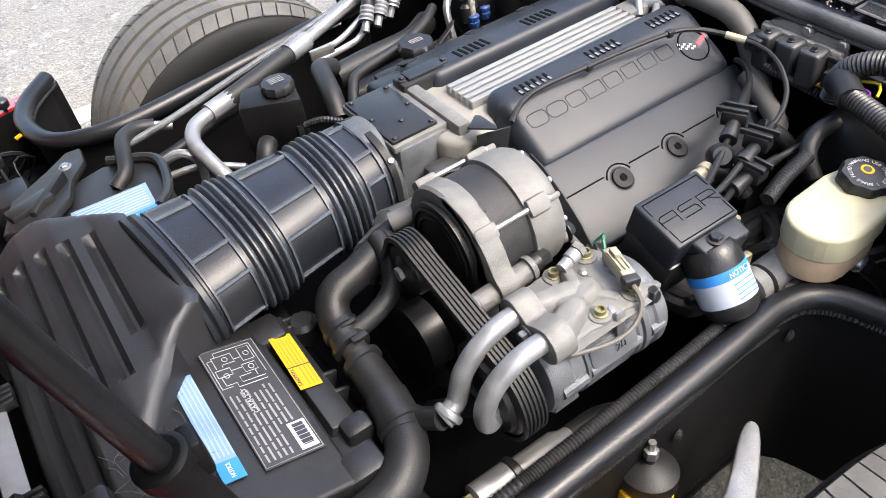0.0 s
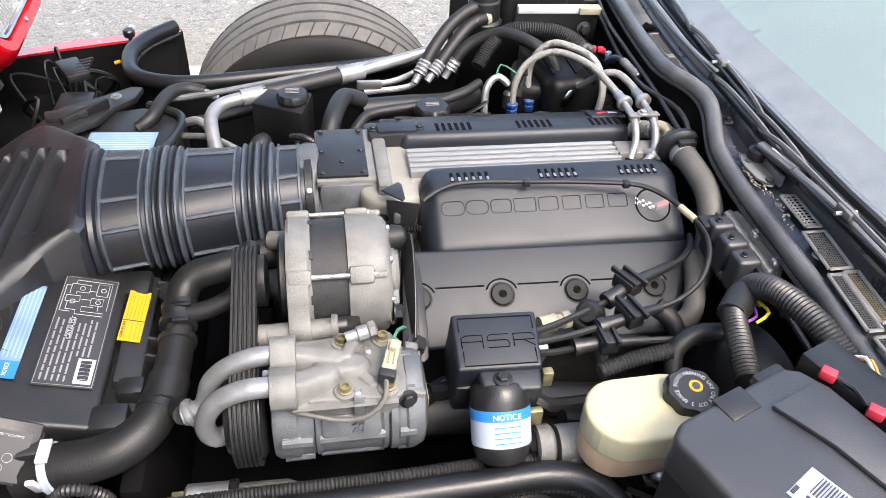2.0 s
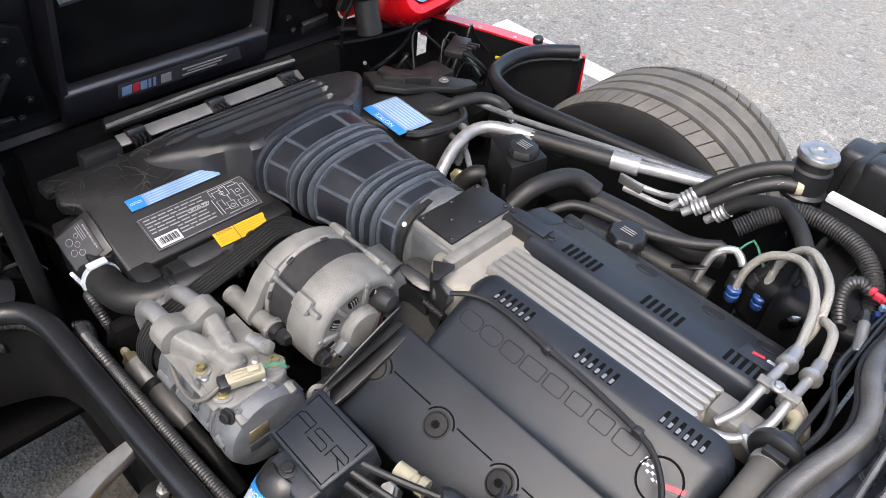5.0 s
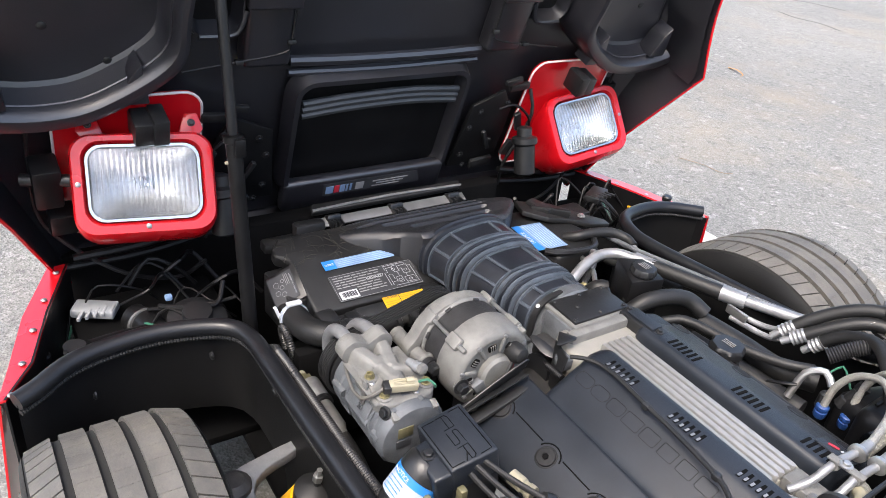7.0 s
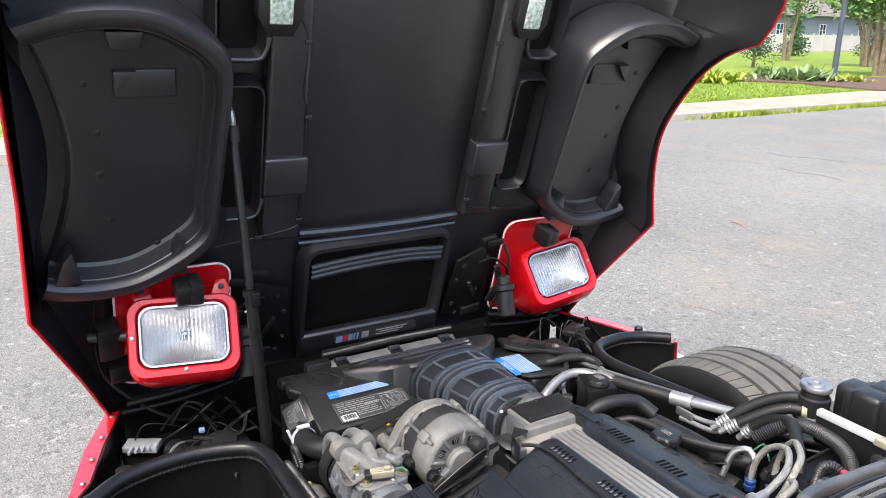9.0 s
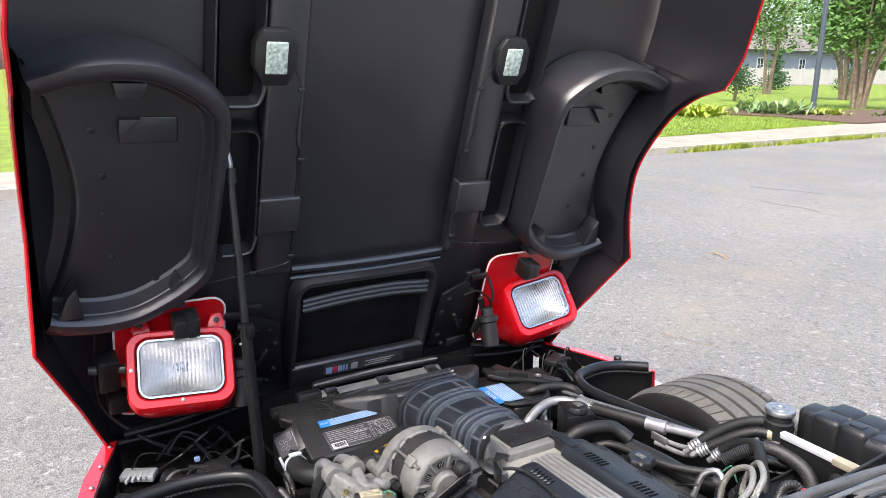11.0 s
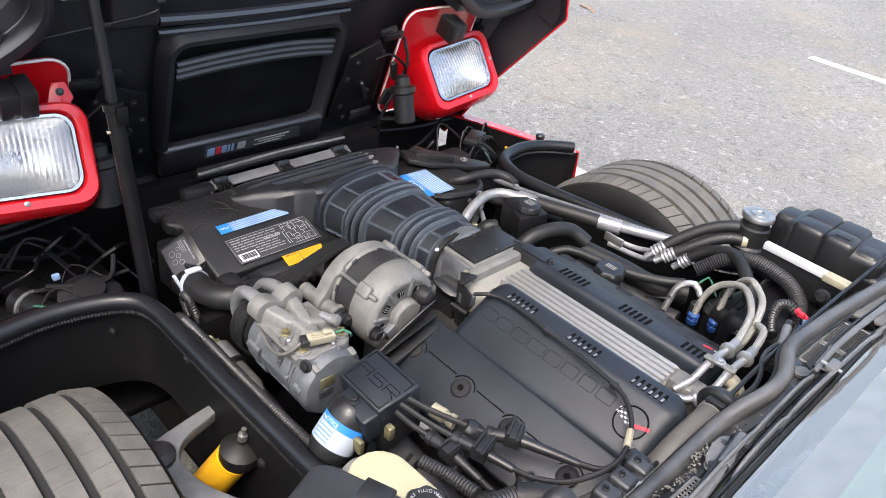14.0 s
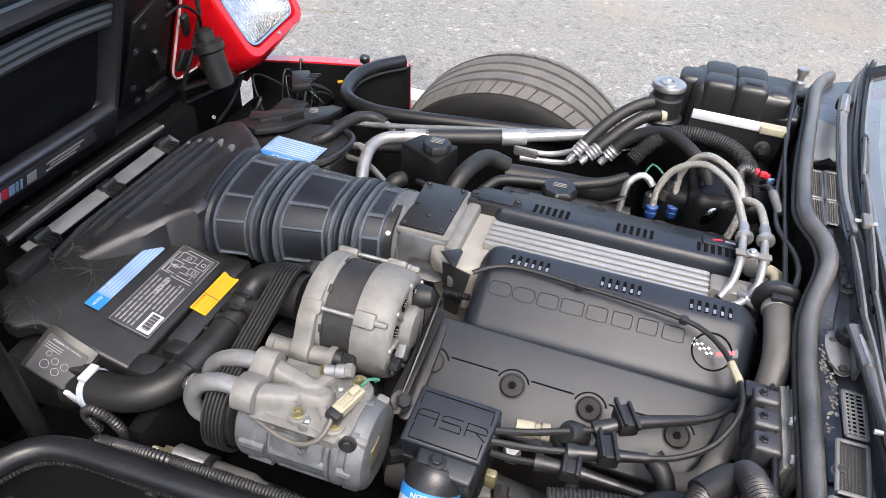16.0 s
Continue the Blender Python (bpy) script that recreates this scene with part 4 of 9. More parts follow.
        part("ear_bolt", hexbolt(m @ Vector((0.092 * d, 0.112, -0.024)), m.to_3x3().col[2], 0.005), BLACK, h)
    # pivot shaft and motor
    side = m.to_3x3().col[0] * 1.0
    out = Vector((0, s, 0))
    part("pivot", tube([c + out * 0.12 - Vector((0.05, 0, 0.0)), c + out * 0.2 - Vector((0.08, 0, 0))], 0.012, 12), BLACK, h)
    motor = part("motor", lathe([(0.02, 0), (0.028, 0.005), (0.028, 0.08), (0.034, 0.085), (0.034, 0.1), (0.02, 0.105), (0.02, 0.125), (0.012, 0.13)], along((-0.21 if s < 0 else -0.235, s * (0.42 if s < 0 else 0.4), 0.63), (-0.25, 0, 1)), 20), BLACK, h, "black lamp motor")


headlamp(1)
headlamp(-1)
for s in (-1, 1):
    br = thing("lamp_bracket", "black lamp bracket bolted under the hood", "bracket", tuple(hp(0.0, 0.45 * s, 0)), "lamp brackets")
    part("plate", prism([(0.25, 0.02), (0.40, 0.02), (0.40, 0.20), (0.36, 0.26), (0.27, 0.22)] if s > 0 else [(-0.25, 0.02), (-0.27, 0.22), (-0.36, 0.26), (-0.40, 0.20), (-0.40, 0.02)], 0.012, HM @ Matrix.Translation((0, 0, -0.03)), 0.003), SATIN, br)
    part("bar", tube([hp(0.02, s * 0.40, 0.07), hp(0.0, s * 0.55, 0.09), hp(-0.01, s * 0.70, 0.09)], 0.009, 8), SATIN, br)
    part("bar", tube([hp(-0.03, s * 0.38, 0.06), hp(-0.04, s * 0.55, 0.08), hp(-0.045, s * 0.72, 0.08)], 0.008, 8), SATIN, br)
    for u, v, su, sv, w, turn in ((0.27, 0.4, 0.02, 0.06, 0.03, 0.1), (0.3, 0.36, 0.016, 0.05, 0.045, 0.2), (0.17, 0.42, 0.06, 0.02, 0.05, 0.4), (0.09, 0.41, 0.05, 0.03, 0.06, -0.3), (0.03, 0.35, 0.03, 0.07, 0.04, 0.1), (0.12, 0.33, 0.07, 0.012, 0.05, 0.5)):
        part("bracket_arm", rbox(hp(u, s * v, w), (sv, su, 0.012), 0.003, HM.to_3x3() @ Matrix.Rotation(turn * s, 3, "Z")), BLACK, br)
    part("bracket_rod", tube([hp(0.22, s * 0.34, 0.05), hp(0.235, s * 0.38, 0.06), hp(0.2, s * 0.43, 0.07), hp(0.16, s * 0.45, 0.07)], 0.0035, 8), SATIN, br)
    part("loom", tube([hp(0.26, s * 0.44, 0.03), hp(0.2, s * 0.45, 0.06), hp(0.12, s * 0.43, 0.07), hp(0.04, s * 0.41, 0.07), hp(-0.04, s * 0.42, 0.07)], 0.005, 6, 0.02), BLACK, br)
    for u, v in ((0.2, 0.3), (0.1, 0.36), (0.06, 0.28), (0.22, 0.38), (0.27, 0.415), (0.15, 0.28), (0.02, 0.3)):
        part("bolt", hexbolt(hp(u, s * v, 0.03), HW, 0.006), BLACK, br)
    part("side_bracket", rbox(hp(0.2, s * (0.73 if s < 0 else 0.745), 0.08 if s < 0 else 0.0), (0.05, 0.09, 0.06), 0.006, HM.to_3x3()), SATIN, br)
    part("side_bracket", rbox(hp(0.1, s * (0.71 if s < 0 else 0.74), 0.08 if s < 0 else 0.0), (0.05, 0.05, 0.05), 0.006, HM.to_3x3()), SATIN, br)
    wire = tube([hp(0.3, s * 0.745, 0.02), hp(0.2, s * 0.75, 0.02), hp(0.05, s * 0.74, 0.04), hp(-0.06, s * 0.62, 0.1), hp(-0.1, s * 0.5, 0.12), (-0.3, s * 0.44, 0.52)], 0.005, 6, 0.02)
    part("loom", wire, BLACK, br)

# hood strut
STRUT_A, STRUT_B, STRUT_C = Vector((0.004, -0.443, 0.47)), Vector((-0.059, -0.447, 0.915)), Vector((-0.106, -0.449, 1.24))
SDIR = (STRUT_B - STRUT_A).normalized()
strut = thing("hood_strut", "black gas strut that holds the hood up", "strut", tuple(STRUT_A))
part("cylinder", tube([STRUT_A, STRUT_B], 0.014, 18), SATIN, strut)
part("upper_tube", tube([STRUT_B - SDIR * 0.02, STRUT_C], 0.0095, 14), RAILM, strut)
part("rod_end", tube([STRUT_C, Vector((-0.111, -0.449, 1.275))], 0.014, 14), DUSTY, strut, "grey rod end")
part("ball_joint", tube([Vector((-0.111, -0.449, 1.275)), Vector((-0.115, -0.449, 1.3)), hp(0.77, -0.447, 0.02)], 0.008, 10), STEEL, strut)
part("end_ring", lathe([(0.014, 0), (0.0175, 0.002), (0.0175, 0.014), (0.014, 0.016)], along(STRUT_B - SDIR * 0.016, SDIR), 24), SATIN, strut)
part("lock_bracket", rbox(STRUT_B + Vector((0.018, 0.006, -0.02)), (0.012, 0.02, 0.034), 0.003), SATIN, strut)
part("lock_pin", tube([STRUT_B + Vector((0.006, -0.018, -0.05)), STRUT_B + Vector((0.014, 0.01, -0.048))], 0.003, 8), IVORY, strut)


def bars(m, lines, material, name="print_line", parent=None, t=0.0012):
    bm = bmesh.new()
    for x0, x1, y, hh in lines:
        rect(x1 - x0, hh, t, m, bm, x=(x0 + x1) / 2, y=y)
    return tagged(part(name, bm, material, parent), kind="stuff")




# ---- engine ----
block = thing("engine_block", "dark cast engine block with grey timing cover", "engine", (0.6, 0, 0.25))
part("block", rbox((0.63, 0, 0.43), (0.5, 0.36, 0.34), 0.02), IRON, block)
part("timing_cover", rbox((0.345, -0.03, 0.5), (0.07, 0.3, 0.2), 0.02), CASTD, block, "grey cast timing cover")
part("water_pump", lathe([(0.06, 0), (0.06, 0.05), (0.045, 0.06), (0.03, 0.1)], along((0.33, -0.06, 0.56), (-1, -0.2, 0.3)), 20), CASTD, block, "cast water pump")
for s in (-1, 1):
    part("exhaust_manifold", tube([(0.45, s * 0.29, 0.5), (0.6, s * 0.3, 0.5), (0.85, s * 0.3, 0.45)], 0.035, 12), IRON, block)
    part("gearbox_tunnel", rbox((0.9, s * 0.12, 0.42), (0.08, 0.2, 0.3), 0.02), SATIN, block)

# intake plenum with machined ribs
plenum = thing("intake_plenum", "sandblasted aluminium intake plenum with polished ribs", "intake manifold", (0.62, 0.03, 0.55))
part("body", rbox((0.645, 0.03, 0.637), (0.345, 0.1, 0.084), 0.008), PLENUM, plenum)
part("front_body", prism([(0.40, -0.03), (0.425, -0.055), (0.47, -0.06), (0.5, -0.03), (0.5, 0.10), (0.47, 0.14), (0.43, 0.13), (0.40, 0.1)], 0.13, Matrix.Translation((0, 0, 0.548)), 0.012, 3), PLENUM, plenum)
part("flange", rbox((0.437, 0.045, 0.63), (0.022, 0.17, 0.13), 0.006), CAST, plenum, "cast mounting flange")
for k in range(5):
    y = 0.0035 + 0.0138 * k
    part("rib", prism([(0.478, y - 0.0047), (0.811, y - 0.0047), (0.816, y), (0.811, y + 0.0047), (0.478, y + 0.0047)], 0.02, Matrix.Translation((0, 0, 0.671)), 0.0018), RIB, plenum)
part("lug", rbox((0.458, -0.055, 0.66), (0.028, 0.04, 0.024), 0.005), CASTD, plenum)

# injector rail covers
COVER_L = [(-0.006, 0.698), (-0.014, 0.703), (-0.05, 0.7), (-0.062, 0.693), (-0.124, 0.655), (-0.134, 0.645), (-0.138, 0.625), (-0.136, 0.565), (-0.006, 0.565)]


FACE = axes((0, 0, 0), (1, 0, 0), (0, 0.07, 0.045))


def on_face(x, y):
    """A matrix on the sloping face of the near cover: x along the engine, y up the slope."""
    m = FACE.copy()
    m.translation = Vector((x, -0.094, 0.6728)) + y * Vector((0, 0.841, 0.541))
    return m


cov = thing("injector_cover", "black textured injector cover with slots and an embossed wordmark", "engine cover", (0.69, -0.08, 0.575), "injector covers")
part("shell", moulding(softened(COVER_L, 2, 0.2), 0.486, 0.89, 0.026, 0.04, (-0.04, 0.565)), COVER, cov)


def slots(parent, x0, y, z, n, pitch, length, tilt=(0, 1, 0.0), lean=0.35, see_through=False):
    """A row of slots as near-black plates, shade in their colour; see_through adds a pale foot for the bright intake.
    """
    for k in range(n):
        m = axes((x0 + k * pitch, y, z), (1, 0, 0), (-lean, 1, tilt[2]))
        slot = part("slot", prism([(-0.0028, -length / 2), (0.0028, -length / 2), (0.0028, length / 2), (-0.0028, length / 2)], 0.0015, m, 0.0006, 1), RECESS, parent)
        if see_through:
            part("glimpse", rect(0.0038, length * 0.3, 0.0004, m @ Matrix.Translation((0.0, -0.3 * length, 0.0016))), ALU, slot, "pale strip for the bright intake below the slot")


for x in (0.533, 0.666, 0.791):
    slots(cov, x, -0.034, 0.7005, 6, 0.0105, 0.028, see_through=True)
# embossed wordmark: eight letter-sized rounded outlines
for k in range(8):
    w, hh, r = (0.033, 0.033, 0.03, 0.032, 0.029, 0.027, 0.027, 0.029)[k] / 2, 0.0105, (0.008, 0.0095, 0.006, 0.003, 0.004, 0.003, 0.003, 0.004)[k]
    ring = []
    for cx, cy, st in ((w - r, hh - r, 0), (r - w, hh - r, 90), (r - w, r - hh, 180), (w - r, r - hh, 270)):
        ring += [on_face(0.5285 + 0.0352 * k, 0.013) @ Vector((cx + r * math.cos(radians(st + 22.5 * q)), cy + r * math.sin(radians(st + 22.5 * q)), 0.0002)) for q in range(5)]
    part("embossed_mark", tube(ring + ring[:1], 0.0007, 6, straight=True), BOLTK, cov)
# round emblem with a chequered and a red flag
em = on_face(0.828, 0.002)
emblem = part("emblem", tube([em @ Vector((0.026 * math.cos(a), 0.026 * math.sin(a), 0.0006)) for a in np.linspace(0, 2 * math.pi, 33)], 0.0014, 6, straight=True), RECESS, cov, "round emblem outline")
FLAG = [(-0.032, 0.011), (-0.003, -0.001), (-0.001, 0.011), (-0.03, 0.022)]
part("flag_field", prism(FLAG, 0.0008, em @ Matrix.Translation((0.004, -0.008, 0.0002)), 0), INK, emblem, "black flag field")
chk = bmesh.new()
for a in range(6):
    for b in range(3):
        if (a + b) % 2 == 0:
            p = Vector(FLAG[0]).lerp(Vector(FLAG[1]), (a + 0.5) / 6) + (Vector(FLAG[3]) - Vector(FLAG[0])) * ((b + 0.5) / 3)
            rect(0.0042, 0.0034, 0.0004, em @ Matrix.Translation((p.x + 0.004, p.y - 0.008, 0.0012)) @ Matrix.Rotation(-0.39, 4, "Z"), chk)
part("chequers", chk, WHITE, emblem)
part("flag_field", prism([(0.004, -0.01), (0.034, 0.0), (0.032, 0.011), (0.003, 0.002)], 0.0008, em @ Matrix.Translation((0, 0.001, 0.0003)), 0), INK, emblem, "black flag field")
part("red_flag", prism([(0.007, -0.006), (0.03, 0.002), (0.029, 0.008), (0.006, 0.0)], 0.0006, em @ Matrix.Translation((0, 0.001, 0.0012)), 0), REDP, emblem)

covr = thing("injector_cover", "black textured injector cover with slots and the oil filler", "engine cover", (0.65, 0.16, 0.575), "injector covers")
part("shell", moulding(softened([(0.079, 0.67), (0.083, 0.694), (0.092, 0.701), (0.13, 0.697), (0.16, 0.684), (0.2, 0.668), (0.214, 0.655), (0.218, 0.64), (0.218, 0.575), (0.079, 0.575)], 2, 0.2), 0.47, 0.858, 0.016, 0.02, (0.14, 0.575)), COVER, covr)
part("front_step", moulding(softened([(0.145, 0.67), (0.19, 0.664), (0.214, 0.65), (0.218, 0.575), (0.145, 0.575)], 2, 0.2), 0.415, 0.485, 0.012, 0.002, (0.18, 0.575)), COVER, covr)
part("edge_rail", rbox((0.65, 0.229, 0.635), (0.40, 0.026, 0.018), 0.006), DUSTY, covr)
for x in (0.49, 0.625, 0.735, 0.82):
    part("bolt_well", lathe([(0.0175, 0), (0.0175, 0.0014), (0.015, 0.002), (0.0145, 0.001)], along((x, 0.19, 0.671), (0, 0.36, 0.93)), 24), BOLTK, covr)
for x in (0.53, 0.664, 0.789):
    slots(covr, x + 0.004, 0.11, 0.6985, 6, 0.0105, 0.026, tilt=(0, 1, -0.1), lean=-0.1)
part("emblem_pad", rbox((0.828, 0.14, 0.694), (0.06, 0.036, 0.006), 0.002, Matrix.Rotation(-0.25, 3, "X")), COVER, covr)
part("red_flag", rect(0.016, 0.006, 0.001, axes((0.82, 0.14, 0.6975), (1, 0.2, 0), (0, 1, -0.25))), REDP, covr)
part("chequers", rect(0.016, 0.006, 0.001, axes((0.84, 0.14, 0.6975), (1, -0.1, 0), (0, 1, -0.25))), WHITE, covr)
cap = thing("oil_filler_cap", "black scalloped oil filler cap on the engine cover", "cap", (0.545, 0.245, 0.635))
part("neck", lathe([(0.03, 0), (0.026, 0.004), (0.024, 0.02)], Matrix.Translation((0.55, 0.258, 0.618)), 28), BLACK, cap)
part("cap", lathe([(0.026, 0), (0.03, 0.004), (0.03, 0.014), (0.026, 0.019), (0.001, 0.02)], Matrix.Translation((0.55, 0.258, 0.636)) @ Matrix.Diagonal((1.05, 1.05, 1.15, 1)), 40, wobble=lambda a: 1 + 0.05 * math.cos(8 * a)), BLACK, cap)
bars(Matrix.Translation((0.55, 0.258, 0.659)), [(-0.012, 0.012, 0.005 - 0.005 * k, 0.001) for k in range(3)], GREYP, parent=cap)

# sensor box on the plenum
sb = thing("map_sensor", "black sensor block screwed to the intake", "sensor", (0.465, 0.135, 0.66))
part("block", rbox((0.468, 0.108, 0.685), (0.09, 0.036, 0.03), 0.005), BLACK, sb)
part("plug", rbox((0.47, 0.132, 0.675), (0.03, 0.02, 0.02), 0.004), BLACK, sb)
part("lid", rbox((0.468, 0.108, 0.702), (0.062, 0.025, 0.006), 0.002), COVER, sb)
for x in (0.431, 0.505):
    part("screw", hexbolt((x, 0.108, 0.7), (0, 0, 1), 0.005), BLACK, sb)

# exhaust side cover with bolts
lowc = thing("spark_plug_cover", "black sloping plug wire cover with four bolt wells", "engine cover", (0.64, -0.2, 0.55))
LN = Vector((0, -0.5, 0.866))
LU = Vector((0, 0.866, 0.5))
LO = Vector((0.64, -0.194, 0.6095))


def on_low(x, y, h=0.0):
    m = axes(LO + Vector((x - 0.64, 0, -0.02 * (x - 0.64))) + y * LU + h * LN, (1, 0, -0.02), LU)
    return m


part("shell", prism([(-0.2, 0.07), (0.24, 0.07), (0.24, -0.02), (0.205, -0.07), (-0.19, -0.07)], 0.05, on_low(0.64, 0, -0.05), 0.005, 3), COVER, lowc)
for i, x in enumerate((0.467, 0.583, 0.69, 0.806)):
    part("bolt_well", lathe([(0.0185, 0), (0.0185, 0.0012), (0.0165, 0.0016), (0.016, 0.0012)], on_low(x, 0.0, -0.001), 24), BOLTK, lowc)
    b = part("bolt", lathe([(0.0158, 0), (0.0155, 0.0022), (0.0145, 0.003), (0.006, 0.0036), (0.0055, 0.002)], on_low(x, 0.0, 0.0005), 24), BOLTK, lowc)
    part("socket", lathe([(0.0052, 0), (0.0052, 0.0016)], on_low(x, 0.0, 0.0024), 6), RECESS, b)
    # Grooves are raised near-black tubes; their shade is only in the colour.
    part("groove", tube([on_low(x, 0) @ Vector((0.023 * math.cos(a), 0.023 * math.sin(a), 0.0004)) for a in np.linspace(radians(20), radians(160), 10)], 0.0012, 6, straight=True), RECESS, lowc)
    if i < 3:
        part("groove", tube([on_low(x + 0.024, 0.014) @ Vector((0, 0, 0.0004)), on_low((0.583, 0.69, 0.806)[i] - 0.024, 0.014) @ Vector((0, 0, 0.0004))], 0.0012, 6), RECESS, lowc)

# throttle body
tb = thing("throttle_unit", "cast throttle body with a black screwed top plate", "throttle body", (0.39, 0.05, 0.55))
part("housing", rbox((0.385, 0.055, 0.625), (0.09, 0.15, 0.12), 0.014), CASTD, tb)
part("plate_seat", rbox((0.385, 0.06, 0.682), (0.094, 0.145, 0.012), 0.004), CAST, tb)
part("top_plate", rbox((0.378, 0.06, 0.69), (0.074, 0.132, 0.006), 0.002), BLACK, tb, "black top plate")
for x, y in ((0.348, 0.0), (0.348, 0.06), (0.348, 0.118), (0.408, 0.0), (0.408, 0.06), (0.408, 0.118), (0.378, 0.03)):
    part("screw", lathe([(0.004, 0), (0.004, 0.002), (0.0025, 0.003)], Matrix.Translation((x, y, 0.693)), 10), BLACK, tb)
part("linkage", rbox((0.392, -0.04, 0.63), (0.05, 0.03, 0.045), 0.009), IRON, tb, "dark throttle linkage")
part("lever", prism(softened([(-0.03, -0.006), (0.01, -0.014), (0.03, -0.004), (0.028, 0.006), (0.0, 0.01), (-0.032, 0.006)], 1), 0.004, axes((0.41, -0.066, 0.655), (1, 0.25, -0.2), (0, 1, 0.3)), 0.001), BLACK, tb)
part("return_spring", tube([(0.445, -0.085, 0.648), (0.485, -0.088, 0.652)], 0.006, 10, ribs=0.004, depth=0.3), SATIN, tb)
part("spring_drum", lathe([(0.03, 0), (0.03, 0.008), (0.024, 0.01), (0.024, 0.02), (0.03, 0.022), (0.03, 0.03)], along((0.405, -0.04, 0.6), (0, -1, 0.1)), 20), BLACK, tb)
part("neck", lathe([(0.076, 0), (0.08, 0.01), (0.08, 0.03), (0.074, 0.035)], along((0.31, 0.056, 0.618), (1, 0, 0)), 32), CASTD, tb)
part("cable_bracket", prism([(0.428, -0.058), (0.456, -0.086), (0.46, -0.08), (0.459, -0.046), (0.454, -0.04)], 0.003, Matrix.Translation((0, 0, 0.698)), 0.001), BLACK, tb, "black cable bracket")
part("bracket_leg", prism([(0, 0), (0.05, 0), (0.03, -0.1), (0.01, -0.1)], 0.003, axes((0.435, -0.066, 0.69), (1, -0.3, 0), (0, 0, 1)), 0.001), BLACK, tb)

# intake bellows
bel = thing("intake_bellows", "blue-grey bloomed rubber intake bellows with ribs", "intake duct", (0.17, 0.05, 0.55))


def bellow_half(x):
    """Half width and half height of the duct at x."""
    return interp(x, [0.0, 0.03, 0.13, 0.22, 0.335], [0.113, 0.11, 0.096, 0.084, 0.073]), interp(x, [0.0, 0.335], [0.063, 0.066])


def bellow_ring(x, grow, n=40, tilt=0.12):
    a, b = bellow_half(x)
    cy, cz = interp(x, [0, 0.33], [0.034, 0.05]), interp(x, [0, 0.33], [0.62, 0.626])
    out = []
    for k in range(n):
        t = 2 * math.pi * k / n
        c, s = math.cos(t), math.sin(t)
        e = 2 / 2.6
        y = (a + grow) * math.copysign(abs(c) ** e, c)
        z = (b + grow) * math.copysign(abs(s) ** e, s)
        out.append(Vector((x - tilt * y * max(0, 1 - x / 0.25) - 0.02 * z, cy + y, cz + z)))
    return out


def bellow_skin(xs):
    bm = bmesh.new()
    rows = [[bm.verts.new(p) for p in bellow_ring(x, g)] for x, g in xs]
    for a, b in zip(rows, rows[1:]):
        for k in range(len(a)):
            bm.faces.new((a[k], a[(k + 1) % len(a)], b[(k + 1) % len(a)], b[k]))
    return bm


part("duct", bellow_skin([(0.005, 0.0), (0.03, 0.0), (0.1, 0.0), (0.17, 0), (0.24, 0), (0.335, 0.0)]), BELLOW, bel)
for x0 in (0.096, 0.23):
    for k in range(5):
        x = x0 + 0.0098 * k
        g = 0.009 - 0.001 * abs(k - 2)
        part("convolution", bellow_skin([(x - 0.001, -0.002), (x + 0.0012, g - 0.002), (x + 0.003, g), (x + 0.0055, g), (x + 0.0073, g - 0.002), (x + 0.0092, -0.002)]), BLOOM if k % 2 == 0 else BELLOW, bel)
part("collar", bellow_skin([(0.004, 0.0), (0.007, 0.008), (0.013, 0.009), (0.016, 0.004), (0.02, 0.008), (0.027, 0.007), (0.03, 0.0)]), BELLOW, bel)
part("clamp", bellow_skin([(0.322, 0.0), (0.323, 0.004), (0.333, 0.004), (0.334, 0.0)]), RUBBER, bel)
for x0, x1 in ((0.034, 0.09), (0.149, 0.223), (0.283, 0.316)):
    part("ridge", bellow_skin([(x1 - 0.004, 0), (x1 - 0.003, 0.004), (x1, 0.004), (x1 + 0.001, 0)]), BLOOM, bel)
    part("ridge", bellow_skin([(x0 - 0.001, 0), (x0, 0.004), (x0 + 0.003, 0.004), (x0 + 0.004, 0)]), BLOOM, bel)
    for k in (4, 8, 13, 17, 22, 28, 34):
        part("ridge", tube([bellow_ring(x0, 0.001)[k], bellow_ring((x0 + x1) / 2, 0.001)[k], bellow_ring(x1, 0.001)[k]], 0.0036, 6, 0.05), BLOOM, bel)
part("white_dot", lathe([(0.004, 0), (0.004, 0.001)], along((0.328, -0.018, 0.677), (0, -0.6, 0.8)), 12), WHITE, bel)

# air filter housing: broad front, narrowing to the bellows, with deep flutes
air = thing("air_filter_housing", "black fluted air filter housing over the radiator", "air filter box", (-0.1, 0.0, 0.55))
HOUSE = [(-0.2, -0.21), (-0.18, -0.25), (-0.125, -0.235), (-0.078, -0.19), (-0.012, -0.098), (0.03, -0.078), (0.006, 0.15), (-0.03, 0.195), (-0.098, 0.262), (-0.13, 0.268), (-0.2, 0.215)]


def house_top(x, y):
    return interp(x, [-0.2, -0.165, -0.13, -0.085, -0.03], [0.605, 0.626, 0.643, 0.657, 0.662]) + 0.02 * max(0, x + 0.04) / 0.06 - 0.02 * max(0, -y - 0.12) / 0.14 - 0.008 * max(0, y - 0.2) / 0.07


FLUTES = ((-0.172, -0.215, 0.19), (-0.140, -0.205, 0.182), (-0.109, -0.165, 0.175), (-0.078, -0.12, 0.16), (-0.046, -0.065, 0.147))


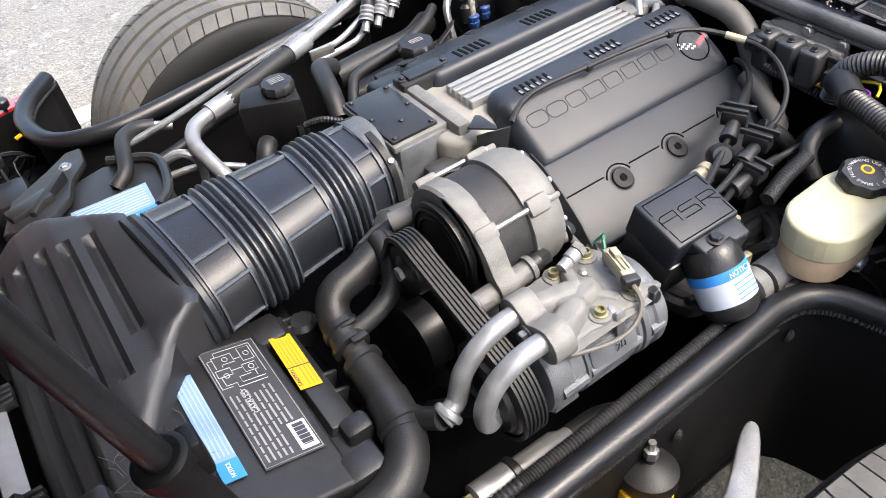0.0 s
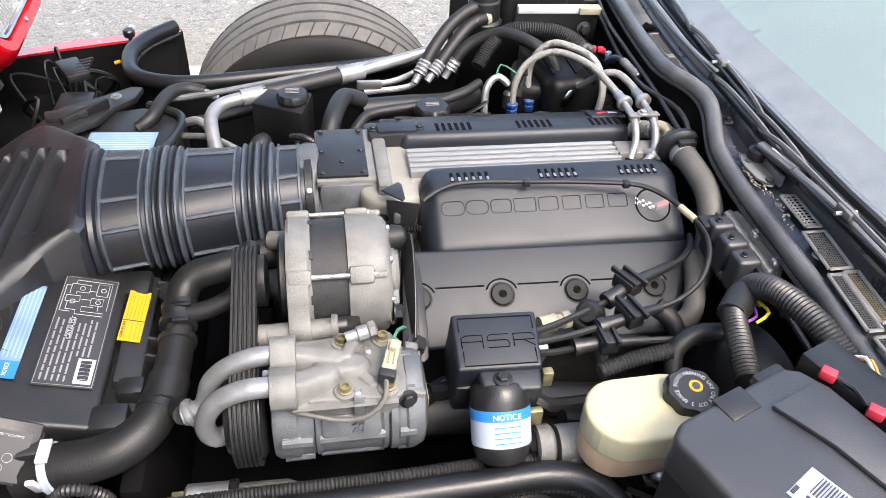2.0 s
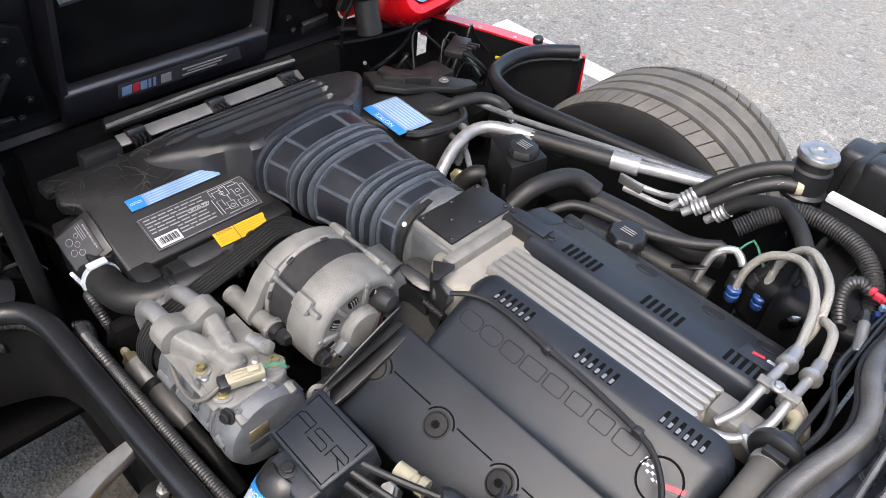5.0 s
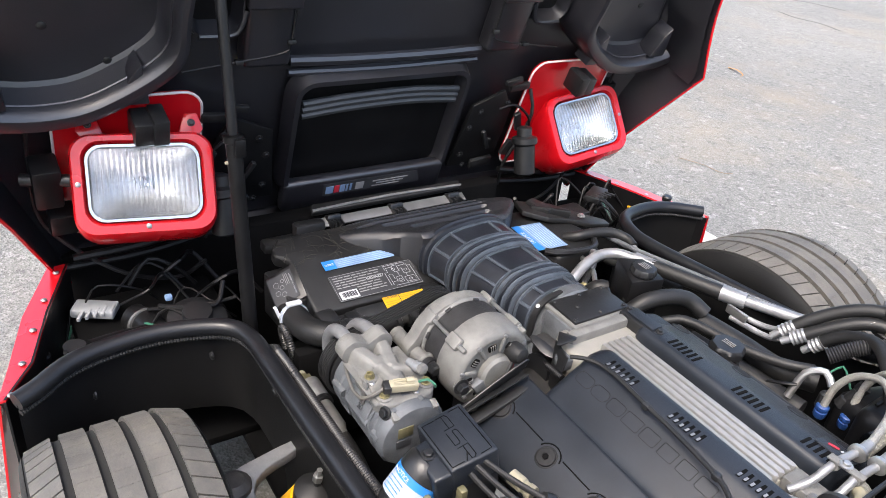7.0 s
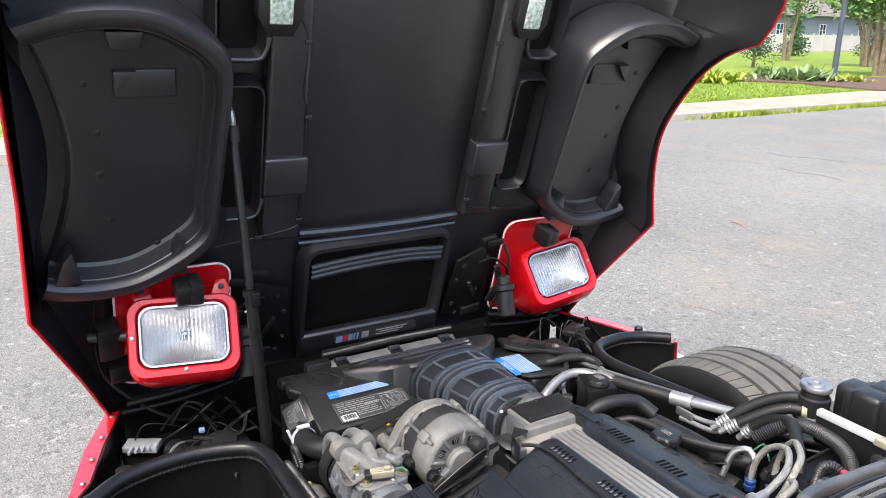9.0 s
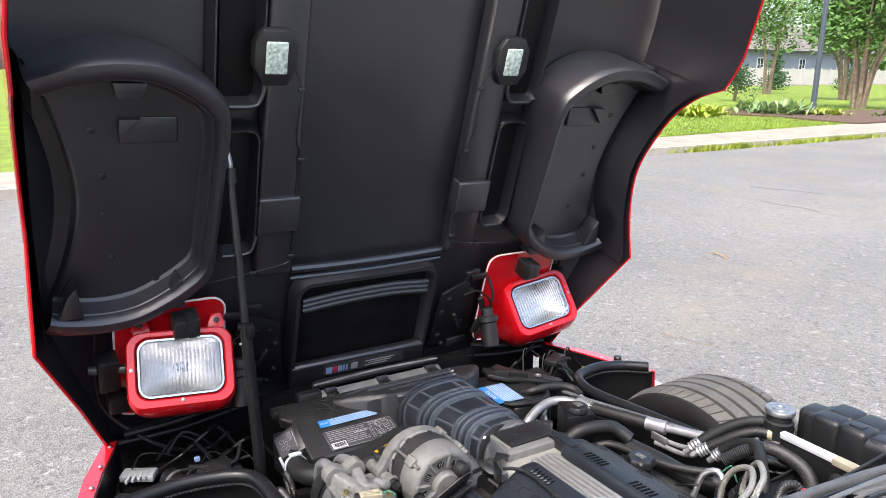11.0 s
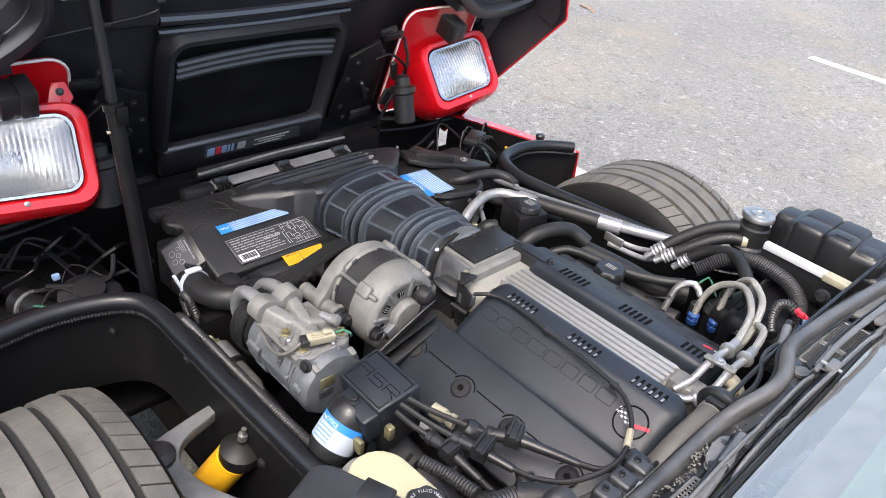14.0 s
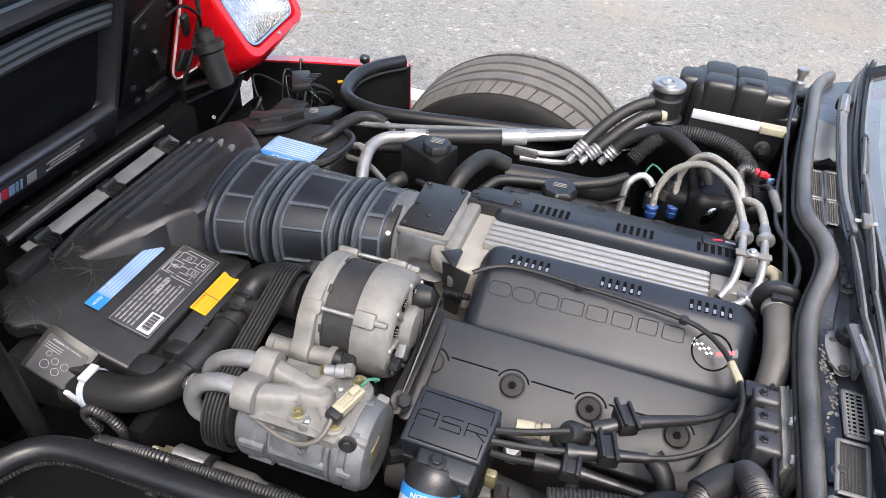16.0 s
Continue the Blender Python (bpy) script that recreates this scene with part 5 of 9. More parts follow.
def flute(x, y):
    """Depth of the flutes that run across the housing."""
    for x0, y0, y1 in FLUTES:
        t = abs(x - x0) / 0.0098
        if t < 1 and y0 < y < y1:
            return 0.017 * min(1.0, (y - y0) / 0.011, (y1 - y) / 0.011) * min(1.0, 1.25 * (1 - t))
    return 0.0


bm = bmesh.new()
inside = lambda x, y: sum(1 for (x1, y1), (x2, y2) in zip(HOUSE, HOUSE[1:] + HOUSE[:1]) if (y1 > y) != (y2 > y) and x < (x2 - x1) * (y - y1) / (y2 - y1) + x1) % 2 == 1


def edge_x(y, front):
    xs = sorted((x2 - x1) * (y - y1) / (y2 - y1) + x1 for (x1, y1), (x2, y2) in zip(HOUSE, HOUSE[1:] + HOUSE[:1]) if (y1 > y) != (y2 > y))
    return xs[0] if front else xs[-1]


cols = sorted({round(-0.2 + 0.006 * i, 4) for i in range(40)} | {round(x0 + d, 4) for x0, _, _ in FLUTES for d in (-0.0098, -0.002, 0.002, 0.0098)})
lines = sorted({round(lerp(-0.248, 0.266, j / 40), 4) for j in range(41)} | {round(v, 4) for _, y0, y1 in FLUTES for v in (y0, y0 + 0.011, y1 - 0.011, y1)})
rows = []
for y in lines:
    a, b = edge_x(y, True), edge_x(y, False)
    row = [bm.verts.new((a, y, 0.56))]
    for x in [a, a + 0.005] + [min(max(c, a + 0.01), b - 0.01) for c in cols] + [b - 0.005, b]:
        round_off = 0.013 * (max(0, 1 - (b - x) / 0.018) ** 2 + max(0, 1 - (x - a) / 0.01) ** 2)
        row.append(bm.verts.new((x, y, house_top(x, y) - flute(x, y) - round_off)))
    row.append(bm.verts.new((b, y, 0.56)))
    rows.append(row)
for a, b in zip(rows, rows[1:]):
    for k in range(len(a) - 1):
        bm.faces.new((a[k], a[k + 1], b[k + 1], b[k]))
bm.faces.new(rows[0])
bm.faces.new(rows[-1])
bmesh.ops.remove_doubles(bm, verts=bm.verts[:], dist=0.00005)
part("lid", bm, LIDM, air)
part("tray", prism([(x * 1.02, y * 1.02) for x, y in HOUSE], 0.06, Matrix.Translation((0, 0, 0.515)), 0.006), BLACK, air)

# radiator top panel with clips
rad = thing("radiator_support", "black radiator top bar with grey strip and three clips", "radiator support", (-0.25, 0, 0.5))
part("bar", prism([(-0.21, -0.012), (0.2, -0.012), (0.21, 0.012), (-0.2, 0.016)], 0.016, axes((-0.262, 0, 0.612), (0, 1, 0), (-1, 0, 0.35)), 0.005), DUSTY, rad)
part("bar_edge", tube([(-0.252, -0.205, 0.624), (-0.256, 0.0, 0.628), (-0.252, 0.205, 0.624)], 0.0035, 8, 0.05), COWLM, rad)
part("strip", prism([(-0.2, -0.013), (0.2, -0.013), (0.2, 0.013), (-0.2, 0.013)], 0.005, axes((-0.226, 0, 0.602), (0, 1, 0), (-1, 0, 0.45)), 0.0015), ALUSH, rad, "dull sheet metal strip")
for y in (-0.165, 0.0, 0.165):
    clip = part("clip", rbox((-0.229, y, 0.611), (0.022, 0.034, 0.014), 0.003, Matrix.Rotation(radians(-24), 3, "Y")), BLACK, rad)
    for k in range(4):
        part("tooth", rbox((-0.21, y + 0.009 * (k - 1.5), 0.605), (0.022, 0.005, 0.014), 0.001), BLACK, clip)
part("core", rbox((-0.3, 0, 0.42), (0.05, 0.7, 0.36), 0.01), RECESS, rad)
for y in (-0.07, 0.06):
    part("rubber_plug", lathe([(0.012, 0), (0.012, 0.01), (0.006, 0.016)], along((-0.36, y, 0.56), (1, 0, 0.2)), 14), BLACK, rad)

# fan shroud with its labels
SN = axes((-0.03, -0.22, 0.604), (0, 1, 0), (-1, 0, 0.3))  # x across the car, y to the front and up


def on_shroud(x, y, h=0.0):
    """World matrix of a place on the sloping shroud, by car x and y."""
    m = SN.copy()
    m.translation = Vector((x, y, 0.605 - 0.3 * x)) + h * m.to_3x3().col[2]
    return m


rng2 = random.Random(21)
shr = thing("fan_shroud", "dusty black plastic fan shroud carrying printed labels", "fan shroud", (-0.03, -0.2, 0.3))
part("panel", prism([(-0.128, -0.075), (0.16, -0.075), (0.16, 0.14), (-0.128, 0.14), (-0.15, 0.11), (-0.15, 0.09), (-0.128, 0.075)], 0.03, on_shroud(0.0, -0.21, -0.032), 0.006, 3), DUSTY, shr)
part("rear_step", rbox((0.087, -0.165, 0.556), (0.034, 0.2, 0.04), 0.004, Matrix.Rotation(radians(16.7), 3, "Y")), BLACK, shr)
for y in (-0.215, -0.185, -0.09, -0.075):
    part("step_rib", rbox((0.108, y, 0.55), (0.02, 0.006, 0.04), 0.002, Matrix.Rotation(radians(16.7), 3, "Y")), BLACK, shr)
part("rear_step", rbox((0.085, -0.24, 0.54), (0.05, 0.2, 0.05), 0.01), BLACK, shr)
# Near-black wall fills the gap behind the shroud, shade in its colour.
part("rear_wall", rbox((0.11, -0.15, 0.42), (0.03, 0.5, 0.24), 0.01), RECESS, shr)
part("left_end", rbox((-0.045, -0.335, 0.537), (0.13, 0.078, 0.1), 0.006, Matrix.Rotation(0.08, 3, "Z")), BLACK, shr)
part("front_ledge", rbox((-0.15, -0.30, 0.618), (0.035, 0.13, 0.025), 0.008), DUSTY, shr)
part("front_ledge", rbox((-0.15, -0.26, 0.634), (0.03, 0.07, 0.05), 0.008), DUSTY, shr)
for x, y, w, d in ((0.08, -0.32, 0.05, 0.04), (0.1, -0.275, 0.035, 0.03), (0.075, -0.085, 0.05, 0.05)):
    part("lug", rbox((x, y, 0.564), (w, d, 0.04), 0.008), BLACK, shr)
g = bmesh.new()
for k in range(80):
    q, a, n = on_shroud(rng2.uniform(-0.125, -0.045), rng2.uniform(-0.36, -0.09), 0.001), rng2.uniform(0, 3.14), rng2.uniform(0.006, 0.022)
    tube([q @ Vector((-n * math.cos(a), -n * math.sin(a), 0)), q @ Vector((0, 0, 0.001)), q @ Vector((n * math.cos(a + 0.4), n * math.sin(a + 0.4), 0))], 0.0005, 3, straight=True, bm=g)
tagged(part("pine_needles", g, mat("dry_needles", (0.045, 0.041, 0.032), 0.8, var=0.4, scale=40, bump=0), shr, "dry pine needles and dust"), kind="stuff")
part("end_post", lathe([(0.02, 0), (0.02, 0.03), (0.014, 0.036)], Matrix.Translation((0.125, -0.09, 0.535)), 16), BLACK, shr)


m = on_shroud(0.027, -0.187, 0.0005) @ Matrix.Diagonal((0.94, 0.77, 1, 1))
big = thing("emissions_label", "black emissions label with white print and a barcode", "label", tuple(m.translation))
part("sheet", rect(0.205, 0.088, 0.0008, m), LABELK, big)
part("border", tube([m @ Vector(p) for p in ((-0.1, -0.042, 0.001), (0.1, -0.042, 0.001), (0.1, 0.042, 0.001), (-0.1, 0.042, 0.001), (-0.1, -0.042, 0.001))], 0.0005, 4, straight=True), GREYP, big)
rng = random.Random(4)
ln = []
for k in range(8):
    y = 0.034 - 0.0085 * k
    x = -0.094 if k < 5 else -0.05
    while x < 0.012:
        w = rng.uniform(0.008, 0.024)
        ln.append((x, min(x + w, 0.018), y, 0.0028))
        x += w + 0.003
bars(m, ln, GREYP, parent=big)
part("print_word", words("CATALYST", 0.009, m @ Matrix.Translation((0.0, 0.012, 0.0014))), PRINT, big)
part("barcode_sheet", rect(0.042, 0.026, 0.0008, m @ Matrix.Translation((0, 0, 0.001)), x=-0.075, y=-0.026), WHITE, big, "white barcode patch")
bars(m @ Matrix.Translation((0, 0, 0.002)), [(-0.091 + 0.0022 * k, -0.0905 + 0.0022 * k + 0.0007 * (k % 3), -0.026, 0.016) for k in range(15)], INK, "barcode", big)
dia = bmesh.new()
for pts in (((0.026, -0.03), (0.026, 0.014), (0.034, 0.014), (0.034, 0.03), (0.05, 0.03)), ((0.032, -0.03), (0.032, 0.006), (0.042, 0.006), (0.042, -0.012)), ((0.05, 0.034), (0.062, 0.034), (0.062, 0.012), (0.05, 0.012), (0.05, 0.034)), ((0.056, 0.012), (0.056, -0.006), (0.046, -0.006), (0.046, -0.026), (0.06, -0.026), (0.06, -0.006), (0.056, -0.006)), ((0.066, 0.03), (0.086, 0.03), (0.086, 0.0), (0.07, 0.0), (0.07, 0.02), (0.066, 0.02)), ((0.066, -0.03), (0.066, -0.012), (0.09, -0.012), (0.09, -0.03), (0.066, -0.03)), ((0.074, -0.012), (0.074, 0.0)), ((0.082, 0.03), (0.082, 0.038), (0.03, 0.038), (0.03, 0.022)), ((0.038, -0.034), (0.094, -0.034), (0.094, 0.024), (0.086, 0.024)), ((0.036, -0.02), (0.046, -0.02))):
    tube([m @ Vector((x, y, 0.0012)) for x, y in pts], 0.00055, 4, straight=True, bm=dia)
for x, y in ((0.05, 0.022), (0.078, 0.012), (0.053, -0.018), (0.078, -0.022)):
    tube([m @ Vector((x + 0.004 * math.cos(a), y + 0.004 * math.sin(a), 0.0012)) for a in np.linspace(0, 6.2832, 13)], 0.0005, 4, straight=True, bm=dia)
part("diagram", dia, PRINT, big)

m = on_shroud(-0.034, -0.206, 0.0005) @ Matrix.Diagonal((0.9, 1.15, 1, 1))
note = thing("notice_strip", "pale blue printed notice strip with a dark blue end", "label", tuple(m.translation))
part("sheet", rect(0.17, 0.021, 0.0008, m, x=0.012), PALEBLUE, note)
part("title_field", rect(0.03, 0.021, 0.0008, m @ Matrix.Translation((0, 0, 0.0006)), x=-0.066), BLUE, note)
part("print_word", words("NOTICE", 0.006, m @ Matrix.Translation((-0.066, 0, 0.0018))), WHITE, note)
bars(m, [(-0.045, 0.09, 0.0075 - 0.0042 * k, 0.0013) for k in range(5)], mat("pale_print", (0.22, 0.32, 0.5), 0.5), parent=note)

m = axes((0.087, -0.152, 0.5795), (0.03, 1, 0.0), (-1, 0, 0.3)) @ Matrix.Diagonal((1.2, 0.93, 1, 1))
yel = thing("caution_label", "yellow caution label on the fan shroud", "label", tuple(m.translation))
part("sheet", rect(0.078, 0.03, 0.0008, m), YELLOW, yel)
bars(m, [(-0.036, -0.01, 0.009, 0.0012), (-0.036, -0.01, 0.0, 0.0012), (-0.036, -0.01, -0.006, 0.0012), (-0.036, -0.01, -0.011, 0.0012), (-0.006, 0.035, 0.0105, 0.001), (-0.006, 0.03, 0.006, 0.001), (-0.006, 0.035, 0.001, 0.001), (-0.006, 0.03, -0.004, 0.001), (-0.006, 0.033, -0.009, 0.001)], mat("brown_print", (0.3, 0.17, 0.02), 0.5), parent=yel)
part("rule", rect(0.001, 0.03, 0.0008, m @ Matrix.Translation((0, 0, 0.0006)), x=-0.0082), INK, yel)
part("print_word", words("CAUTION", 0.0052, m @ Matrix.Translation((-0.023, 0.0115, 0.0012))), INK, yel)

m = axes((-0.024, -0.368, 0.5935), (0.89, 0, -0.46), (0.2, 0.76, 0.61))
part("label_flap", rbox(m @ Vector((0, 0.004, -0.004)), (0.078, 0.07, 0.005), 0.002, m.to_3x3()), BLACK, shr, "sloping black flap")
routing = thing("belt_routing_label", "black accessory belt routing label with pulley diagram", "label", tuple(m.translation))
part("sheet", rect(0.062, 0.054, 0.0008, m), LABELK, routing)
part("print_word", words("ACCESSORY BELT ROUTING", 0.0036, m @ Matrix.Translation((0.0, 0.022, 0.0012))), PRINT, routing)
dia = bmesh.new()
for x, y, r in ((-0.012, -0.012, 0.006), (0.006, -0.014, 0.0052), (-0.002, -0.002, 0.0045), (0.013, -0.002, 0.005), (-0.015, 0.003, 0.0035)):
    tube([m @ Vector((x + r * math.cos(a), y + r * math.sin(a), 0.001)) for a in np.linspace(0, 6.2832, 17)], 0.00032, 4, straight=True, bm=dia)
part("diagram", dia, PRINT, routing)
bars(m, [(-0.027, -0.002, 0.016 - 0.0035 * k, 0.001) for k in range(3)], GREYP, parent=routing)

# matching shroud on the far side with its notice
shr2 = thing("fan_shroud_end", "dusty black shroud end with a blue notice label", "fan shroud", (0.0, 0.3, 0.3))
part("body", prism([(-0.15, 0.2), (-0.1, 0.19), (0.09, 0.26), (0.1, 0.38), (0.02, 0.42), (-0.13, 0.38)], 0.1, Matrix.Translation((0, 0, 0.485)), 0.012, 3), DUSTY, shr2)
part("bracket", prism([(-0.15, 0.3), (-0.125, 0.4), (-0.06, 0.46), (-0.02, 0.505), (0.005, 0.5), (0.0, 0.44), (-0.03, 0.39), (-0.045, 0.33), (-0.09, 0.28)], 0.014, Matrix.Translation((0, 0, 0.588)) @ Matrix.Rotation(radians(-8), 4, "X") @ Matrix.Translation((0, 0, 0.05)), 0.004), DUSTY, shr2, "dusty black plastic bracket")
part("bracket_rib", rbox((-0.07, 0.36, 0.606), (0.1, 0.012, 0.022), 0.003, Matrix.Rotation(0.9, 3, "Z")), DUSTY, shr2)
part("bracket_rib", rbox((-0.1, 0.35, 0.606), (0.07, 0.03, 0.02), 0.004, Matrix.Rotation(0.3, 3, "Z")), BLACK, shr2)
part("bracket_bolt", hexbolt((-0.03, 0.43, 0.6), (0, 0, 1), 0.007), STEEL, shr2)
part("shroud_edge", tube([(0.06, 0.24, 0.59), (0.085, 0.27, 0.592), (0.095, 0.36, 0.592), (0.03, 0.41, 0.592)], 0.008, 8), BLACK, shr2)
m = axes((0.0, 0.27, 0.5905), (1, -0.06, 0.0), (0.06, 1, 0)) @ Matrix.Diagonal((1.08, 1.12, 1, 1))
n2 = thing("notice_label", "pale blue notice label on the far shroud", "label", tuple(m.translation))
part("sheet", rect(0.108, 0.076, 0.0008, m), PALEBLUE, n2)
part("title_field", rect(0.108, 0.018, 0.0008, m @ Matrix.Translation((0, 0, 0.0006)), y=-0.029), BLUE, n2)
part("print_word", words("NOTICE", 0.014, m @ Matrix.Translation((0.0, -0.029, 0.0016)) @ Matrix.Rotation(math.pi, 4, "Z")), WHITE, n2)
bars(m, [(-0.048, 0.048, 0.033 - 0.0065 * k, 0.0016) for k in range(8)], mat("pale_print_2", (0.3, 0.42, 0.62), 0.5), parent=n2)

# ---- accessories on the near side ----
alt = thing("alternator", "cast aluminium alternator with a dark laminated band", "alternator", (0.35, -0.19, 0.5))
AC = Vector((0, -0.186, 0.659))
AX = lambda x: along((x, AC.y, AC.z), (1, 0, 0))


def on_alt(r, deg):
    """y and z at a radius and an angle round the alternator's shaft; 90 is up, 180 towards the fender."""
    return AC.y + r * math.cos(radians(deg)), AC.z + r * math.sin(radians(deg))


part("front_case", ring_lathe([(0.058, 0.0), (0.076, 0.0), (0.079, 0.004), (0.079, 0.026), (0.076, 0.03), (0.058, 0.03)], AX(0.298), 56), CAST, alt, "cast front case")
part("fan_disc", lathe([(0.062, 0), (0.062, 0.006), (0.03, 0.01)], AX(0.29), 40), BLACK, alt, "black fan disc")
for r in (0.05, 0.04):
    part("fan_ring", ring_lathe([(r, 0), (r + 0.003, -0.002), (r + 0.006, 0)], AX(0.289), 40), SATIN, alt)
part("stator_band", lathe([(0.0735, 0), (0.0745, 0.001), (0.0745, 0.045), (0.0735, 0.046)], AX(0.326), 56), LAMIN, alt, "dark laminated band")
for a in (75, 118, 160, 205):
    y, z = on_alt(0.0745, a)
    part("band_notch", rbox((0.328, y, z), (0.006, 0.012, 0.006), 0.001, Matrix.Rotation(radians(a + 90), 3, "X")), LAMIN, alt)
part("rear_case", lathe([(0.07, 0), (0.079, 0.002), (0.0795, 0.006), (0.0785, 0.03), (0.0765, 0.044), (0.073, 0.051), (0.066, 0.055), (0.062, 0.055), (0.058, 0.053), (0.02, 0.053)], AX(0.37), 56), CAST, alt, "cast rear case")
# rear openings between the spokes: near-black boxes, shade in their colour, with fine fins
for k in range(8):
    a = 45 * k + 12
    y, z = on_alt(0.048, a)
    rot = Matrix.Rotation(radians(a + 90), 3, "X")
    opening = part("vent_opening", rbox((0.421, y, z), (0.01, 0.016, 0.013), 0.003, rot), RECESS, alt)
    for j in (-0.004, 0.0, 0.004):
        part("vent_bar", rbox(Vector((0.4258, y, z)) + rot @ Vector((0, j, 0)), (0.003, 0.0014, 0.013), 0.0005, rot), CAST, opening)
    for j in (-2, -1, 0, 1, 2):
        y2, z2 = on_alt(0.0635, a + 6.5 * j)
        part("rim_fin", rbox((0.4195, y2, z2), (0.01, 0.002, 0.007), 0.0006, Matrix.Rotation(radians(a + 6.5 * j + 90), 3, "X")), CAST if j % 2 else LAMIN, opening)
for k in range(8):
    y, z = on_alt(0.05, 45 * k + 34.5)
    part("spoke", rbox((0.4235, y, z), (0.008, 0.007, 0.028), 0.003, Matrix.Rotation(radians(45 * k + 124.5), 3, "X")), CAST, alt)
    part("rim_screw", lathe([(0.004, 0), (0.004, 0.003), (0.002, 0.004)], along((0.424, *on_alt(0.066, 45 * k + 34.5)), (1, 0, 0)), 10), STEEL, alt)
part("rear_hub", lathe([(0.032, 0), (0.032, 0.012), (0.027, 0.017), (0.012, 0.018)], AX(0.421), 24), CAST, alt)
part("regulator", rbox((0.429, *on_alt(0.03, 215)), (0.016, 0.034, 0.03), 0.004, Matrix.Rotation(0.6, 3, "X")), CASTD, alt)
part("post_boot", lathe([(0.014, 0), (0.017, 0.006), (0.017, 0.022), (0.013, 0.034), (0.006, 0.038)], along((0.415, *on_alt(0.043, 42)), (1, 0.1, 0.12)), 20), RUBBER, alt, "black rubber terminal boot")
part("red_wire", tube([(0.43, -0.15, 0.685), (0.436, -0.16, 0.66), (0.438, -0.175, 0.63)], 0.003, 6), REDP, alt)
part("black_wire", tube([(0.433, -0.152, 0.69), (0.44, -0.17, 0.66), (0.44, -0.19, 0.62)], 0.004, 6), BLACK, alt)
# through bolts, with a lug on each case
for a in (44, 139):
    y, z = on_alt(0.0805, a)
    rot = Matrix.Rotation(radians(a - 90), 3, "X")
    part("through_bolt", tube([(0.322, y, z), (0.374, y, z)], 0.0034, 10), STEEL, alt)
    part("front_lug", rbox((0.313, y, z), (0.03, 0.02, 0.013), 0.004, rot), CAST, alt)
    part("rear_lug", rbox((0.388, y, z), (0.03, 0.022, 0.012), 0.004, rot), CAST, alt)
    part("lug_rib", rbox((0.404, y, z - 0.001), (0.032, 0.008, 0.009), 0.003, rot), CAST, alt)
    part("screw", lathe([(0.0045, 0), (0.0045, 0.003), (0.0025, 0.004)], along((0.403, y, z), (1, 0, 0)), 10), STEEL, alt)
# the front bracket sweeps down to its foot on the fender side
BRK = softened([(-0.186, 0.74), (-0.233, 0.731), (-0.263, 0.704), (-0.277, 0.676), (-0.292, 0.664), (-0.292, 0.646), (-0.277, 0.64), (-0.262, 0.64), (-0.243, 0.645), (-0.246, 0.674), (-0.238, 0.703), (-0.208, 0.723), (-0.186, 0.726)], 2, 0.22)
part("bracket", prism(BRK, 0.026, Matrix(((0, 0, 1, 0.298), (1, 0, 0, 0), (0, 1, 0, 0), (0, 0, 0, 1))), 0.003, 2), CAST, alt, "cast sweeping bracket")
part("bracket_web", prism(softened([(-0.25, 0.70), (-0.268, 0.672), (-0.276, 0.652), (-0.252, 0.652), (-0.24, 0.67)], 1), 0.012, Matrix(((0, 0, 1, 0.312), (1, 0, 0, 0), (0, 1, 0, 0), (0, 0, 0, 1))), 0.003), CAST, alt)
part("foot", tube([(0.272, -0.277, 0.651), (0.35, -0.272, 0.65)], 0.0135, 16), CAST, alt)
part("foot_washer", lathe([(0.017, 0), (0.017, 0.006), (0.015, 0.008)], along((0.348, -0.272, 0.651), (1, 0, 0)), 20), CAST, alt)
part("foot_bolt", tube([(0.355, -0.271, 0.652), (0.366, -0.27, 0.652)], 0.0125, 18), BLACK, alt)
part("foot_bolt_head", lathe([(0.011, 0), (0.011, 0.014), (0.008, 0.017)], along((0.366, -0.27, 0.652), (1, 0.02, 0)), 6), BLACK, alt)
part("foot_stud", lathe([(0.014, 0), (0.014, 0.01), (0.008, 0.012)], along((0.262, -0.277, 0.651), (1, 0, 0)), 16), CAST, alt)
part("side_lug", tube([(0.272, -0.1, 0.655), (0.3, -0.112, 0.662)], 0.013, 14), CAST, alt)
part("rear_mount", tube([(0.398, -0.243, 0.645), (0.425, -0.25, 0.648)], 0.013, 14), CAST, alt)
part("rear_mount_bolt", hexbolt((0.426, -0.25, 0.648), (1, 0, 0), 0.0095, 0.012), BLACK, alt)
part("pulley", lathe([(0.012, -0.004), (0.02, 0.002), (0.032, 0.002), (0.034, 0.006), (0.034, 0.034), (0.02, 0.036)], AX(0.235), 32), BLACK, alt, "black drive pulley")
part("pulley_nut", lathe([(0.009, 0), (0.009, 0.01), (0.006, 0.012)], along((0.226, AC.y, AC.z), (1, 0, 0)), 6), STEEL, alt)
shield = thing("heat_shield", "black bent sheet shield and stamped bracket behind the alternator", "shield", (0.43, -0.2, 0.55))
part("sheet", prism(softened([(-0.12, -0.055), (-0.1, -0.015), (-0.03, 0.03), (0.05, 0.062), (0.066, 0.052), (0.05, 0.02), (-0.02, -0.02), (-0.07, -0.06)], 1), 0.003, axes((0.443, -0.2, 0.632), (-0.1, 1, 0.12), (0.35, 0, 1)), 0.001), BLACK, shield)
part("fold", prism([(-0.105, -0.02), (0.055, 0.0), (0.06, 0.016), (-0.1, 0.004)], 0.003, axes((0.45, -0.2, 0.642), (-0.02, 1, 0.35), (1, 0, 0.2)), 0.001), BLACK, shield)
